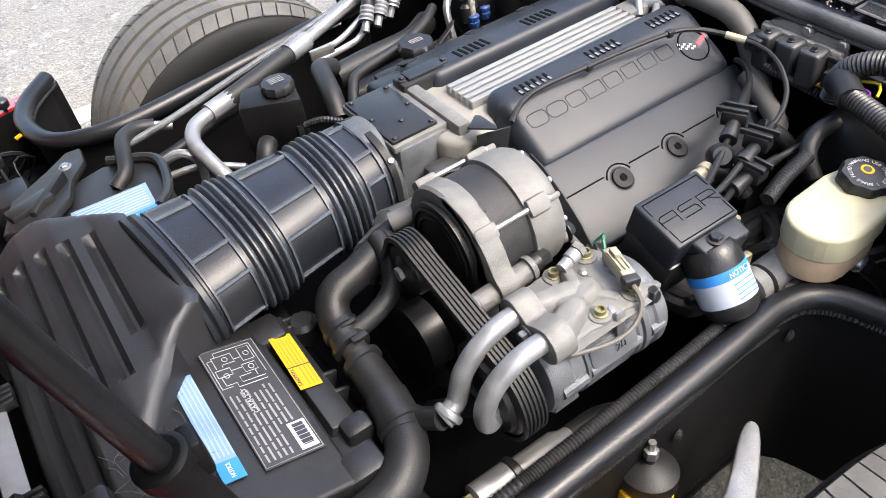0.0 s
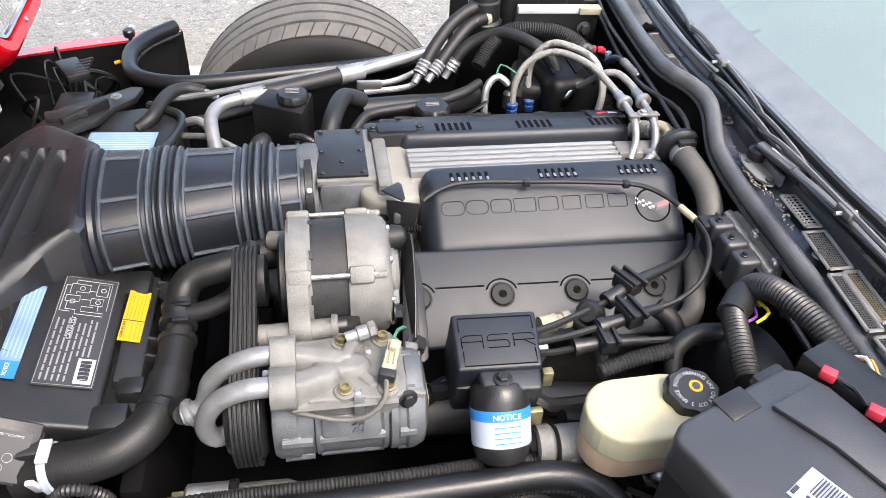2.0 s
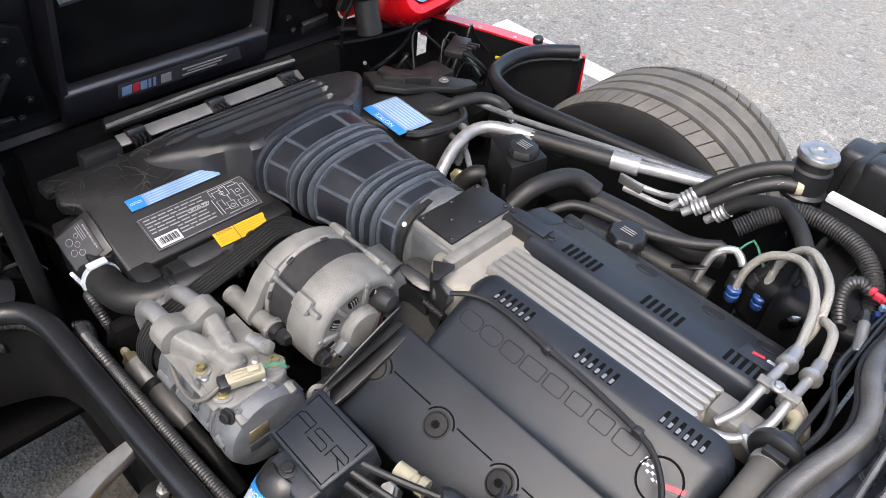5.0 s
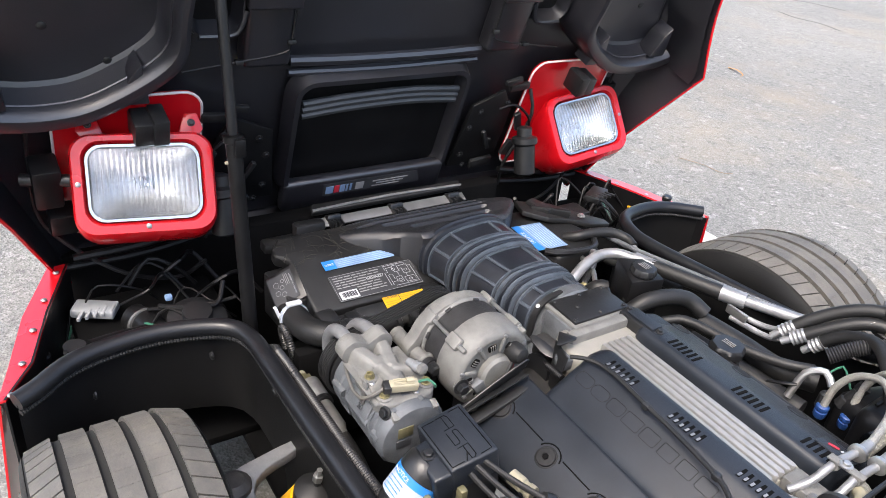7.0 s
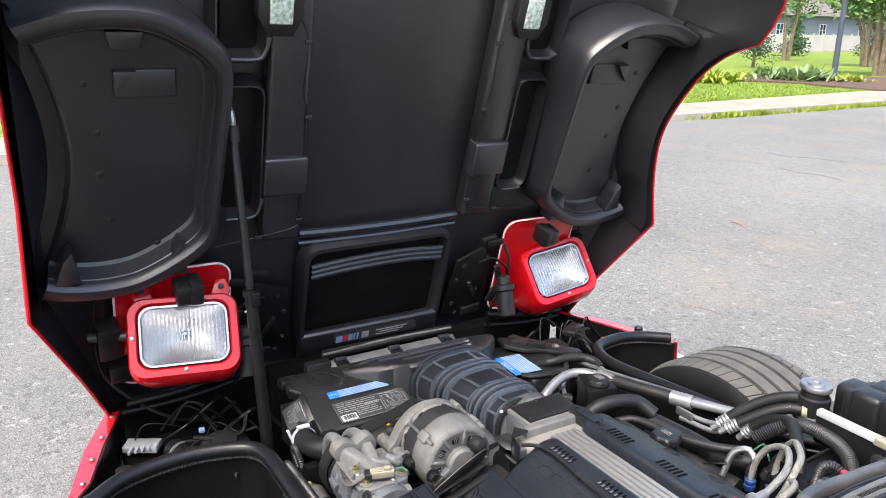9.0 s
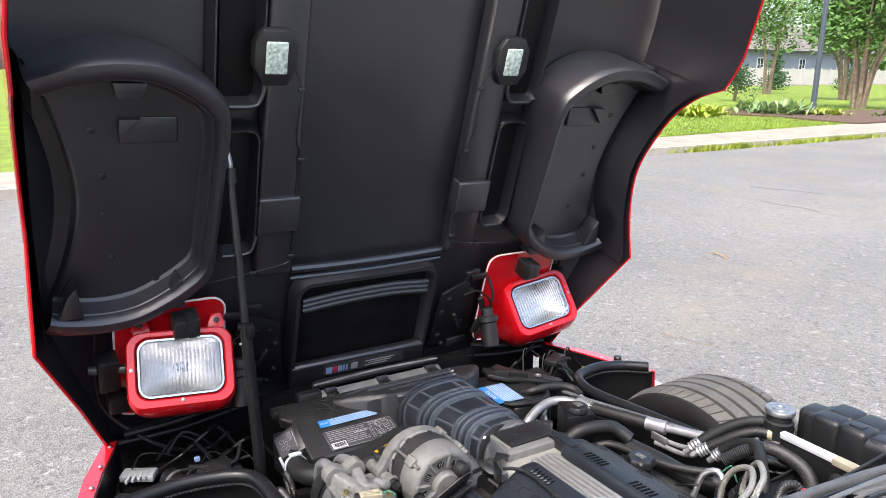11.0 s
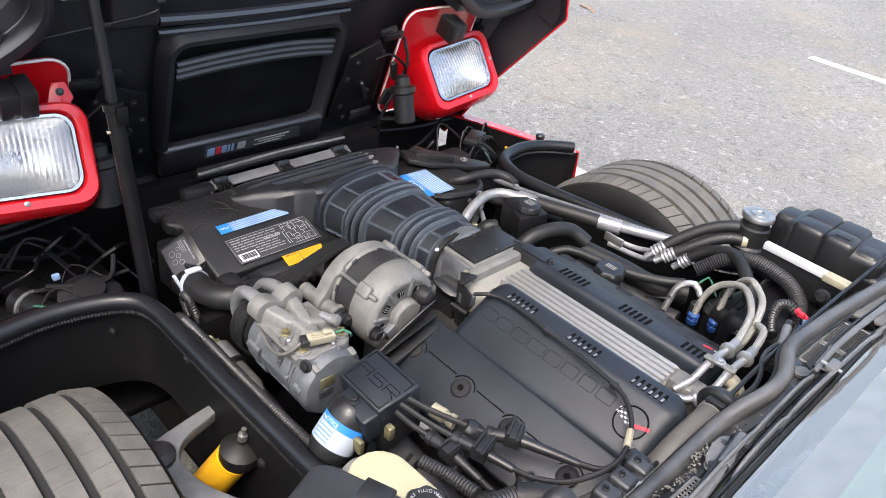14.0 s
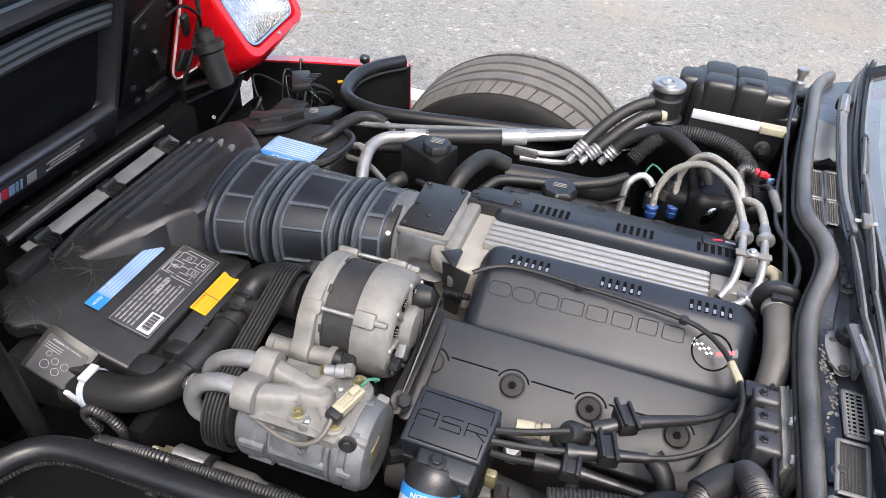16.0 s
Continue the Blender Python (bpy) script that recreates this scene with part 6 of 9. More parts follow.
part("stamped_bar", prism(softened([(-0.085, -0.014), (0.07, -0.009), (0.075, 0.0), (0.07, 0.009), (-0.085, 0.012), (-0.095, 0.0)], 1), 0.007, axes((0.462, -0.2, 0.622), (0.03, 1, 0.34), (1, 0, 0.1)), 0.002), BLACK, shield, "black stamped bar")
part("bar_bolt", hexbolt((0.452, -0.277, 0.614), (0.6, -0.4, 0.7), 0.01, 0.012), BLACK, shield)
part("spring_hose", tube([(0.445, -0.148, 0.628), (0.47, -0.142, 0.632), (0.49, -0.135, 0.625)], 0.009, 10, ribs=0.005, depth=0.2), BLACK, shield)

comp = thing("ac_compressor", "grey cast air-conditioning compressor with brass-coloured bolts", "compressor", (0.37, -0.345, 0.48))
CC = Vector((0, -0.347, 0.602))
CX = lambda x: along((x, CC.y, CC.z), (1, 0, 0))


def on_comp(r, deg):
    return CC.y + r * math.cos(radians(deg)), CC.z + r * math.sin(radians(deg))


part("front_housing", lathe([(0.045, 0), (0.058, 0.002), (0.062, 0.008), (0.062, 0.03), (0.059, 0.034), (0.059, 0.05)], CX(0.268), 48), CASTD, comp, "grey cast front housing")
part("middle_housing", lathe([(0.056, 0), (0.061, 0.002), (0.061, 0.006), (0.0585, 0.009), (0.0585, 0.08), (0.061, 0.083), (0.061, 0.088), (0.056, 0.09)], CX(0.318), 48), CASTD, comp, "grey cast middle housing")
part("rear_housing", lathe([(0.058, 0), (0.0625, 0.002), (0.0625, 0.01), (0.0595, 0.013), (0.0595, 0.02), (0.0625, 0.023), (0.0625, 0.034), (0.0575, 0.043), (0.043, 0.048), (0.02, 0.049)], CX(0.408), 48), CASTD, comp, "grey cast rear housing")
for k in range(7):
    a = 51.4 * k + 20
    for x0, x1, r in ((0.28, 0.316, 0.0585), (0.324, 0.402, 0.0555), (0.42, 0.44, 0.0565)):
        y, z = on_comp(r, a)
        part("bolt_boss", tube([(x0, y, z), (x1, y, z)], 0.0085, 10), CASTD, comp)
y, z = on_comp(0.05, 158)
part("cast_pad", rbox((0.362, y, z), (0.072, 0.034, 0.024), 0.005, Matrix.Rotation(radians(68), 3, "X")), CASTD, comp, "flat cast pad")
y, z = on_comp(0.0635, 160)
part("cast_mark", words("20", 0.016, axes((0.37, y, z), (1, 0, 0), (0, 0.34, 0.94)), 0.0012), CASTD, comp)
for x in (0.285, 0.299):
    y, z = on_comp(0.0615, 172)
    part("cast_mark", rbox((x, y, z), (0.007, 0.002, 0.014), 0.0007, Matrix.Rotation(radians(-8), 3, "X")), CAST, comp)
part("tail_label", rbox((0.4572, CC.y - 0.02, CC.z + 0.022), (0.0015, 0.028, 0.02), 0.0004), BRASS, comp, "gold rating label")
part("tail_label", rbox((0.4572, CC.y - 0.022, CC.z - 0.002), (0.0015, 0.028, 0.016), 0.0004), LABELK, comp, "dark rating label")
part("clutch", lathe([(0.015, 0.006), (0.03, 0.006), (0.032, 0.0), (0.05, 0.002), (0.053, 0.008), (0.05, 0.01)], CX(0.212), 36), BLACK, comp)
part("head", prism(softened([(0.302, -0.318), (0.315, -0.297), (0.345, -0.292), (0.372, -0.296), (0.4, -0.292), (0.424, -0.296), (0.432, -0.31), (0.43, -0.35), (0.432, -0.382), (0.422, -0.396), (0.395, -0.397), (0.372, -0.392), (0.35, -0.397), (0.335, -0.392), (0.306, -0.395)], 1), 0.046, Matrix.Translation((0, 0, 0.618)), 0.006, 3), CAST, comp, "cast cylinder head")


def head_height(x, y):
    """The ducts that run from the manifold over the head and meet in its middle."""
    def ridge(x0, y0, x1, y1, w, h):
        dx, dy = x1 - x0, y1 - y0
        t = min(1.0, max(0.0, ((x - x0) * dx + (y - y0) * dy) / (dx * dx + dy * dy)))
        d = math.hypot(x - x0 - t * dx, y - y0 - t * dy) / w
        return h * (1 - 0.25 * t) * max(0.0, 1 - d ** 4.5)
    return max(ridge(0.3, -0.377, 0.338, -0.36, 0.019, 0.027), ridge(0.3, -0.331, 0.348, -0.338, 0.017, 0.027), ridge(0.335, -0.35, 0.372, -0.345, 0.02, 0.02), ridge(0.36, -0.336, 0.372, -0.308, 0.011, 0.02), ridge(0.37, -0.35, 0.39, -0.372, 0.009, 0.009))


part("head_duct", grid_sheet(lambda u, v: (lerp(0.296, 0.418, u), lerp(-0.404, -0.294, v), 0.6605 + head_height(lerp(0.296, 0.418, u), lerp(-0.404, -0.294, v))), 64, 56), CAST, comp, "cast ducts on the head")
for x, y, w, d in ((0.338, -0.328, 0.006, 0.006), (0.395, -0.35, 0.009, 0.006), (0.385, -0.338, 0.004, 0.008), (0.346, -0.372, 0.008, 0.003)):
    part("cast_mark", rbox((x, y, 0.6605 + head_height(x, y)), (w, d, 0.0016), 0.0006), CAST, comp)
part("manifold", prism(softened([(-0.408, 0.668), (-0.404, 0.69), (-0.385, 0.702), (-0.366, 0.694), (-0.357, 0.688), (-0.348, 0.694), (-0.33, 0.704), (-0.312, 0.694), (-0.309, 0.67), (-0.325, 0.655), (-0.357, 0.66), (-0.39, 0.652)], 2, 0.22), 0.03, Matrix(((0, 0, 1, 0.272), (1, 0, 0, 0), (0, 1, 0, 0), (0, 0, 0, 1))), 0.004, 3), CAST, comp, "pipe manifold block")
part("manifold_bolt", hexbolt((0.272, -0.357, 0.672), (-1, 0, 0), 0.008, 0.01), STEEL, comp)
for x, y in ((0.357, -0.383), (0.408, -0.383), (0.357, -0.305), (0.408, -0.305)):
    part("bolt_seat", lathe([(0.0145, 0), (0.0135, 0.007), (0.011, 0.008)], Matrix.Translation((x, y, 0.659)), 18), CAST, comp)
    part("head_bolt", lathe([(0.009, 0), (0.009, 0.002), (0.0068, 0.0025), (0.0065, 0.0085), (0.0042, 0.0085), (0.0038, 0.004)], Matrix.Translation((x, y, 0.6665)), 18), BRASS, comp, "yellow zinc bolt")
for x, y, r in ((0.371, -0.386, 0.0055), (0.388, -0.322, 0.006), (0.42, -0.33, 0.005)):
    part("small_screw", lathe([(r, 0), (r, 0.002), (r * 0.6, 0.004)], Matrix.Translation((x, y, 0.664)), 12), STEEL, comp)
part("service_port", lathe([(0.0075, 0), (0.0075, 0.014), (0.0095, 0.016), (0.0095, 0.028), (0.007, 0.03)], along((0.362, -0.312, 0.679), (1, 0.2, 0.16)), 16), ALU, comp)
part("port_cap", lathe([(0.0105, 0), (0.0105, 0.008), (0.007, 0.01)], along((0.391, -0.306, 0.684), (1, 0.2, 0.16)), 6), CAST, comp)
part("rear_ledge", prism(softened([(0.414, -0.392), (0.44, -0.388), (0.447, -0.36), (0.447, -0.3), (0.43, -0.292), (0.418, -0.3)], 1), 0.014, axes((0, 0, 0.652), (1, 0, -0.05), (0, 1, 0.02)), 0.004), CAST, comp, "cast rear ledge")
for y in (-0.382, -0.345, -0.308):
    part("ledge_leg", rbox((0.44, y, 0.638), (0.018, 0.012, 0.034), 0.003, Matrix.Rotation(0.3, 3, "Y")), CAST, comp)
PM = axes((0.414, -0.352, 0.682), (0.28, 1, -0.03), (-1, 0.28, 0.1))
plug = part("plug", rbox(PM @ Vector((0, 0, 0)), (0.048, 0.017, 0.015), 0.002, PM.to_3x3()), IVORY, comp, "ivory wiring plug")
for q in (-0.0045, 0.0015, 0.0065):
    part("plug_rib", rbox(PM @ Vector((0.0, q, 0.008)), (0.034, 0.002, 0.003), 0.0006, PM.to_3x3()), IVORY, plug)
part("plug_latch", rbox(PM @ Vector((0.01, 0.0, 0.011)), (0.014, 0.009, 0.006), 0.001, PM.to_3x3()), IVORY, plug)
part("plug_boot", rbox(PM @ Vector((-0.028, 0, -0.001)), (0.014, 0.021, 0.014), 0.003, PM.to_3x3()), BLACK, comp, "black plug end")
part("plug_wire", tube([PM @ Vector((-0.032, 0.0, -0.002)), (0.402, -0.402, 0.67), (0.385, -0.412, 0.655), (0.355, -0.412, 0.648), (0.32, -0.405, 0.652), (0.296, -0.398, 0.655), (0.285, -0.39, 0.655)], 0.0032, 8, 0.01), HOSEG, comp)
part("green_wire", tube([PM @ Vector((0.024, 0.003, 0)), (0.426, -0.315, 0.69), (0.436, -0.306, 0.684), (0.428, -0.298, 0.67)], 0.0022, 6, 0.01), WIRES[3], comp)
part("strap", prism([(-0.006, -0.022), (0.006, -0.022), (0.006, 0.02), (-0.006, 0.02)], 0.0025, axes((0.372, -0.3995, 0.652), (1, 0, 0), (0, 0.15, 1)), 0.0005), STEEL, comp, "steel strap")
part("side_bolt", hexbolt((0.43, -0.392, 0.652), (0.2, -0.9, 0.3), 0.008, 0.009), BLACK, comp)

SHRINK = Matrix.Translation((0.385, -0.345, 0.6)) @ Matrix.Diagonal((0.94, 0.94, 0.95, 1)) @ Matrix.Translation((-0.385, 0.345, -0.6))
comp.matrix_basis = SHRINK @ comp.matrix_basis
# pulleys and drive belt
drive = thing("drive_belt", "black ribbed serpentine drive belt round the pulleys", "belt", (0.235, -0.28, 0.4))


def belt(path, w, t, x, ribs=6):
    bm = bmesh.new()
    rows = []
    n = len(path)
    prof = [(w / 2, 0), (-w / 2, 0)]
    for k in range(ribs):
        prof += [(-w / 2 + w * (k + q) / ribs, t + (0.0026 if 0.2 < q < 0.8 else 0)) for q in (0.04, 0.22, 0.7, 0.88)]
    for i, (y, z) in enumerate(path):
        a, b = path[i - 1], path[(i + 1) % n]
        d = Vector((b[0] - a[0], b[1] - a[1])).normalized()
        nrm = (d.y, -d.x)
        rows.append([bm.verts.new((x + p, y + q * nrm[0], z + q * nrm[1])) for p, q in prof])
    for i in range(n):
        a, b = rows[i], rows[(i + 1) % n]
        for k in range(len(prof)):
            bm.faces.new((a[k], a[(k + 1) % len(prof)], b[(k + 1) % len(prof)], b[k]))
    return bm


def arc(cy, cz, r, a0, a1, n=14):
    return [(cy + r * math.cos(radians(a)), cz + r * math.sin(radians(a))) for a in np.linspace(a0, a1, n)]


part("belt", belt(arc(-0.344, 0.6, 0.06, 118, 300, 24) + arc(-0.13, 0.46, 0.075, 290, 390, 14) + arc(-0.192, 0.668, 0.036, 20, 118, 12), 0.031, 0.003, 0.247), RUBBER, drive)
part("crank_pulley", lathe([(0.03, 0), (0.07, 0.004), (0.07, 0.034), (0.03, 0.038)], along((0.228, -0.13, 0.46), (1, 0, 0)), 36), BLACK, drive)
part("compressor_pulley", lathe([(0.03, 0), (0.054, 0.003), (0.058, 0.006), (0.056, 0.036), (0.05, 0.04)], along((0.228, -0.344, 0.6), (1, 0, 0)), 40), BLACK, drive)
part("idler_pulley", lathe([(0.01, 0), (0.045, 0.002), (0.045, 0.034), (0.01, 0.038)], along((0.22, -0.2, 0.555), (1, 0, 0)), 32), BLACK, drive)

# aluminium refrigerant pipes
pipes = thing("refrigerant_pipes", "dull aluminium refrigerant pipes on the compressor", "pipe", (0.2, -0.36, 0.55))
PIPE_A = [(0.285, -0.333, 0.682), (0.25, -0.334, 0.681), (0.218, -0.335, 0.667), (0.198, -0.335, 0.645), (0.19, -0.335, 0.622), (0.183, -0.337, 0.606), (0.17, -0.34, 0.6)]
PIPE_B = [(0.285, -0.382, 0.682), (0.245, -0.382, 0.681), (0.212, -0.381, 0.664), (0.194, -0.38, 0.635), (0.192, -0.378, 0.607), (0.2, -0.374, 0.59), (0.214, -0.368, 0.588)]
for line, ways in ((PIPE_A, ((0.16, -0.34, 0.597), (0.14, -0.3, 0.57), (0.12, -0.22, 0.5))), (PIPE_B, ((0.222, -0.364, 0.586), (0.226, -0.33, 0.55), (0.19, -0.25, 0.48)))):
    pipe = part("pipe", tube(line, 0.0122, 16, 0.006), ALU, pipes, "dull aluminium pipe")
    end = Vector(line[-1])
    way = end - Vector(line[-2])
    part("pipe_flange", lathe([(0.0125, -0.004), (0.0175, -0.002), (0.0185, 0.002), (0.0175, 0.006), (0.0125, 0.008)], along(end, way), 18), ALU, pipe)
    part("crimp", tube([end, ways[0]], 0.0155, 14, ribs=0.004, depth=0.1), ALU, pipe)
    part("hose", tube([ways[0], *ways[1:]], 0.014, 12), RUBBER, pipes, "black rubber hose")

pipes.matrix_basis = SHRINK @ pipes.matrix_basis
# radiator hose
rh = thing("radiator_hose", "thick black rubber upper radiator hose with clamps", "hose", (0.1, -0.38, 0.5))
part("hose", tube([(-0.012, -0.368, 0.545), (0.03, -0.366, 0.557), (0.07, -0.366, 0.563), (0.103, -0.358, 0.569), (0.13, -0.332, 0.574), (0.142, -0.29, 0.577), (0.147, -0.25, 0.579), (0.149, -0.205, 0.584)], lambda t: 0.0275 - 0.006 * t, 20, 0.01), RUBBER, rh, "black rubber hose")
part("sleeve", tube([(0.135, -0.318, 0.575), (0.142, -0.29, 0.577), (0.145, -0.268, 0.578)], 0.0255, 20), BLACK, rh, "black protective sleeve")
part("joiner", tube([(0.149, -0.212, 0.583), (0.15, -0.165, 0.593)], 0.0165, 16), IRON, rh, "dark steel joiner")
part("hose", tube([(0.149, -0.178, 0.592), (0.15, -0.155, 0.6), (0.156, -0.135, 0.611), (0.172, -0.124, 0.621), (0.21, -0.118, 0.627), (0.26, -0.1, 0.63), (0.31, -0.08, 0.62)], 0.0212, 18, 0.008), RUBBER, rh, "black rubber elbow hose")
for a, d, r, mt in (((0.021, -0.366, 0.554), (1, 0.0, 0.2), 0.0282, LABELW), ((0.149, -0.18, 0.591), (0.02, -1, -0.15), 0.0225, BLACK), ((0.149, -0.205, 0.584), (0.02, -1, -0.15), 0.023, BLACK), ((0.15, -0.158, 0.598), (0.05, -1, -0.2), 0.0225, BLACK), ((0.141, -0.3, 0.576), (-0.1, -1, -0.1), 0.027, BLACK)):
    part("clamp", lathe([(r, 0), (r + 0.0018, 0.001), (r + 0.0018, 0.009), (r, 0.01)], along(a, d), 24), mt, rh)
part("clamp_tongue", rbox((0.024, -0.366, 0.587), (0.013, 0.03, 0.005), 0.001), WHITE, rh)
part("clamp_tongue", rbox((0.016, -0.396, 0.566), (0.009, 0.006, 0.034), 0.001, Matrix.Rotation(0.35, 3, "X")), WHITE, rh)
for y in (-0.172, -0.2):
    part("clamp_tongue", rbox((0.157, y, 0.614), (0.02, 0.008, 0.005), 0.001), BLACK, rh)
single("heater_hose", tube([(0.16, -0.176, 0.598), (0.19, -0.174, 0.604), (0.22, -0.166, 0.614), (0.236, -0.15, 0.628), (0.243, -0.13, 0.645), (0.246, -0.105, 0.65)], 0.0128, 14), RUBBER, "black rubber branch hose beside the belt", "hose")

# traction control box and its actuator can
asr = thing("traction_control_box", "black plastic traction control box with a labelled canister", "control box", (0.54, -0.36, 0.55))
AM = axes((0.54, -0.337, 0.6775), (1, -0.03, 0.0), (0, 1, 0.24))
part("lid", prism([(-0.053, -0.038), (0.046, -0.038), (0.05, 0.037), (-0.053, 0.037)], 0.05, AM @ Matrix.Translation((0, 0, -0.05)), 0.004, 3), COVER, asr, "black box lid")
part("skirt", prism([(-0.053, -0.042), (0.046, -0.042), (0.05, 0.034), (-0.055, 0.034)], 0.06, AM @ Matrix.Translation((0, 0, -0.1)), 0.006), BLACK, asr)
part("lower_tab", prism([(-0.026, -0.062), (0.043, -0.064), (0.045, -0.03), (-0.03, -0.03)], 0.05, AM @ Matrix.Translation((0, 0, -0.057)), 0.005, 3), COVER, asr)
for cx, strokes in ((-0.031, (((-1, -1), (-1, 0.6), (-0.6, 1), (1, 1), (1, -1)), ((-1, 0), (1, 0)))), (0.0, (((1, 1), (-0.7, 1), (-1, 0.7), (-1, 0.1), (0.8, 0.1), (1, -0.2), (1, -1), (-1, -1)),)), (0.031, (((-1, -1), (-1, 1), (0.7, 1), (1, 0.6), (1, 0), (-1, 0)), ((-0.1, 0), (1, -1))))):
    g = bmesh.new()
    for st in strokes:
        tube([AM @ Vector((cx - 0.001 + 0.0125 * a, -0.002 + 0.0085 * b, 0.0003)) for a, b in st], 0.0007, 4, straight=True, bm=g)
    part("embossed_letter", g, RECESS, asr)
for pts in (((-0.046, 0.012, 0.0003), (-0.046, 0.03, 0.0003), (0.043, 0.03, 0.0003), (0.043, 0.012, 0.0003)), ((-0.044, -0.014, 0.0003), (-0.044, -0.033, 0.0003), (0.041, -0.033, 0.0003), (0.041, -0.014, 0.0003))):
    part("frame_line", tube([AM @ Vector(p) for p in pts], 0.0008, 4, straight=True), RECESS, asr)
part("bolt", hexbolt(AM @ Vector((-0.002, -0.048, -0.007)), (0, 0, 1), 0.0075, 0.007), BLACK, asr)
CD = Vector((0.0, -0.62, -0.78)).normalized()
can = part("canister", lathe([(0.028, 0), (0.033, 0.006), (0.0345, 0.02), (0.0345, 0.07), (0.032, 0.084), (0.026, 0.092), (0.012, 0.098)], along((0.535, -0.372, 0.645), CD), 32), BLACK, asr, "black canister")
part("canister_label", lathe([(0.0347, 0.028), (0.035, 0.028), (0.035, 0.07), (0.0347, 0.07)], along((0.535, -0.372, 0.645), CD), 48), LABELW, can, "white notice label")
part("label_title", lathe([(0.0351, 0.028), (0.0354, 0.028), (0.0354, 0.04), (0.0351, 0.04)], along((0.535, -0.372, 0.645), CD), 48), BLUE, can, "blue label title")
side = Vector((0, -0.78, 0.62))
lm = axes(Vector((0.535, -0.372, 0.645)) + CD * 0.0345 + side * 0.0357, (1, 0, 0), -CD)
part("print_word", words("NOTICE", 0.009, lm), WHITE, can)
bm = bmesh.new()
for k in range(4):
    rect(0.03, 0.0012, 0.0005, axes(Vector((0.535, -0.372, 0.645)) + CD * (0.046 + 0.006 * k) + side * 0.0352, (1, 0, 0), -CD), bm)
part("print_line", bm, BLUE, can)

# control cables to the traction box
cab = thing("throttle_cables", "black control cables with moulded connectors", "cable", (0.75, -0.33, 0.6))
CABLES = (
    ([(0.585, -0.322, 0.668), (0.62, -0.305, 0.66), (0.665, -0.283, 0.656), (0.706, -0.263, 0.654)], [(0.7, -0.266, 0.654), (0.735, -0.248, 0.662), (0.78, -0.225, 0.66), (0.82, -0.203, 0.655)], (0.734, -0.247, 0.667), 0.47),
    ([(0.587, -0.334, 0.663), (0.63, -0.322, 0.656), (0.682, -0.306, 0.652)], [(0.676, -0.308, 0.652), (0.72, -0.298, 0.656), (0.768, -0.284, 0.654)], (0.72, -0.297, 0.661), 0.28),
    ([(0.589, -0.345, 0.656), (0.615, -0.335, 0.644), (0.648, -0.322, 0.634)], [(0.642, -0.323, 0.636), (0.684, -0.321, 0.638), (0.742, -0.318, 0.632)], (0.684, -0.32, 0.643), 0.05),
)
for wire_line, body, clip_at, turn in CABLES:
    part("cable", tube(wire_line, 0.0044, 8), RUBBER, cab)
    con = part("connector", tube(body, lambda t: 0.0105 - 0.0045 * t, 14), BLACK, cab, "moulded black connector")
    part("collar", tube([body[0], Vector(body[0]).lerp(Vector(body[1]), 0.22)], 0.0118, 14), BLACK, con)
    part("clip", rbox(clip_at, (0.024, 0.034, 0.022), 0.003, Matrix.Rotation(turn, 3, "Z")), BLACK, con)
    for d in (-0.008, 0.008):
        part("clip_tab", rbox((clip_at[0] + d, clip_at[1], clip_at[2] + 0.012), (0.005, 0.042, 0.008), 0.0015, Matrix.Rotation(turn, 3, "Z")), BLACK, con)
    part("ring", lathe([(0.0095, 0), (0.0108, 0.002), (0.0108, 0.006), (0.0095, 0.008)], along(body[1], Vector(body[2]) - Vector(body[1])), 16), BLACK, con)
part("cable", tube([(0.815, -0.206, 0.656), (0.84, -0.19, 0.654), (0.862, -0.165, 0.655), (0.872, -0.14, 0.65)], 0.0046, 8), RUBBER, cab)
part("cable", tube([(0.765, -0.285, 0.654), (0.8, -0.274, 0.658), (0.835, -0.252, 0.668), (0.858, -0.218, 0.682), (0.865, -0.185, 0.69), (0.858, -0.152, 0.695), (0.838, -0.118, 0.702), (0.81, -0.094, 0.708), (0.775, -0.082, 0.709), (0.7, -0.071, 0.7085), (0.637, -0.066, 0.7085), (0.57, -0.06, 0.708), (0.53, -0.061, 0.706), (0.505, -0.07, 0.702), (0.485, -0.08, 0.694)], 0.0038, 8), RUBBER, cab)
for p in ((0.637, -0.066, 0.707), (0.782, -0.083, 0.708)):
    part("cable_clip", rbox(p, (0.012, 0.012, 0.011), 0.003), BLACK, cab)
part("ferrule", tube([(0.847, -0.132, 0.699), (0.86, -0.158, 0.6945)], 0.0055, 10), IVORY, cab, "ivory cable ferrule")
part("cable", tube([(0.74, -0.318, 0.632), (0.78, -0.319, 0.63), (0.826, -0.321, 0.622), (0.85, -0.325, 0.61)], 0.0046, 8), RUBBER, cab)
part("ferrule", tube([(0.806, -0.32, 0.627), (0.826, -0.321, 0.622)], 0.0064, 10), IVORY, cab, "ivory cable ferrule")
part("plug", lathe([(0.0115, 0), (0.0115, 0.022), (0.0095, 0.024), (0.0095, 0.03), (0.0115, 0.032), (0.0115, 0.042)], along((0.608, -0.285, 0.64), (1, 0.18, 0)), 14), IVORY, cab, "ivory sensor plug")
part("gold_tag", rbox((0.598, -0.362, 0.632), (0.014, 0.012, 0.024), 0.003), BRASS, cab, "small brass tag")
part("sensor", lathe([(0.012, 0), (0.018, 0.01), (0.018, 0.03), (0.012, 0.04)], along((0.69, -0.262, 0.628), (-0.4, -0.4, 0.5)), 14), BLACK, cab)
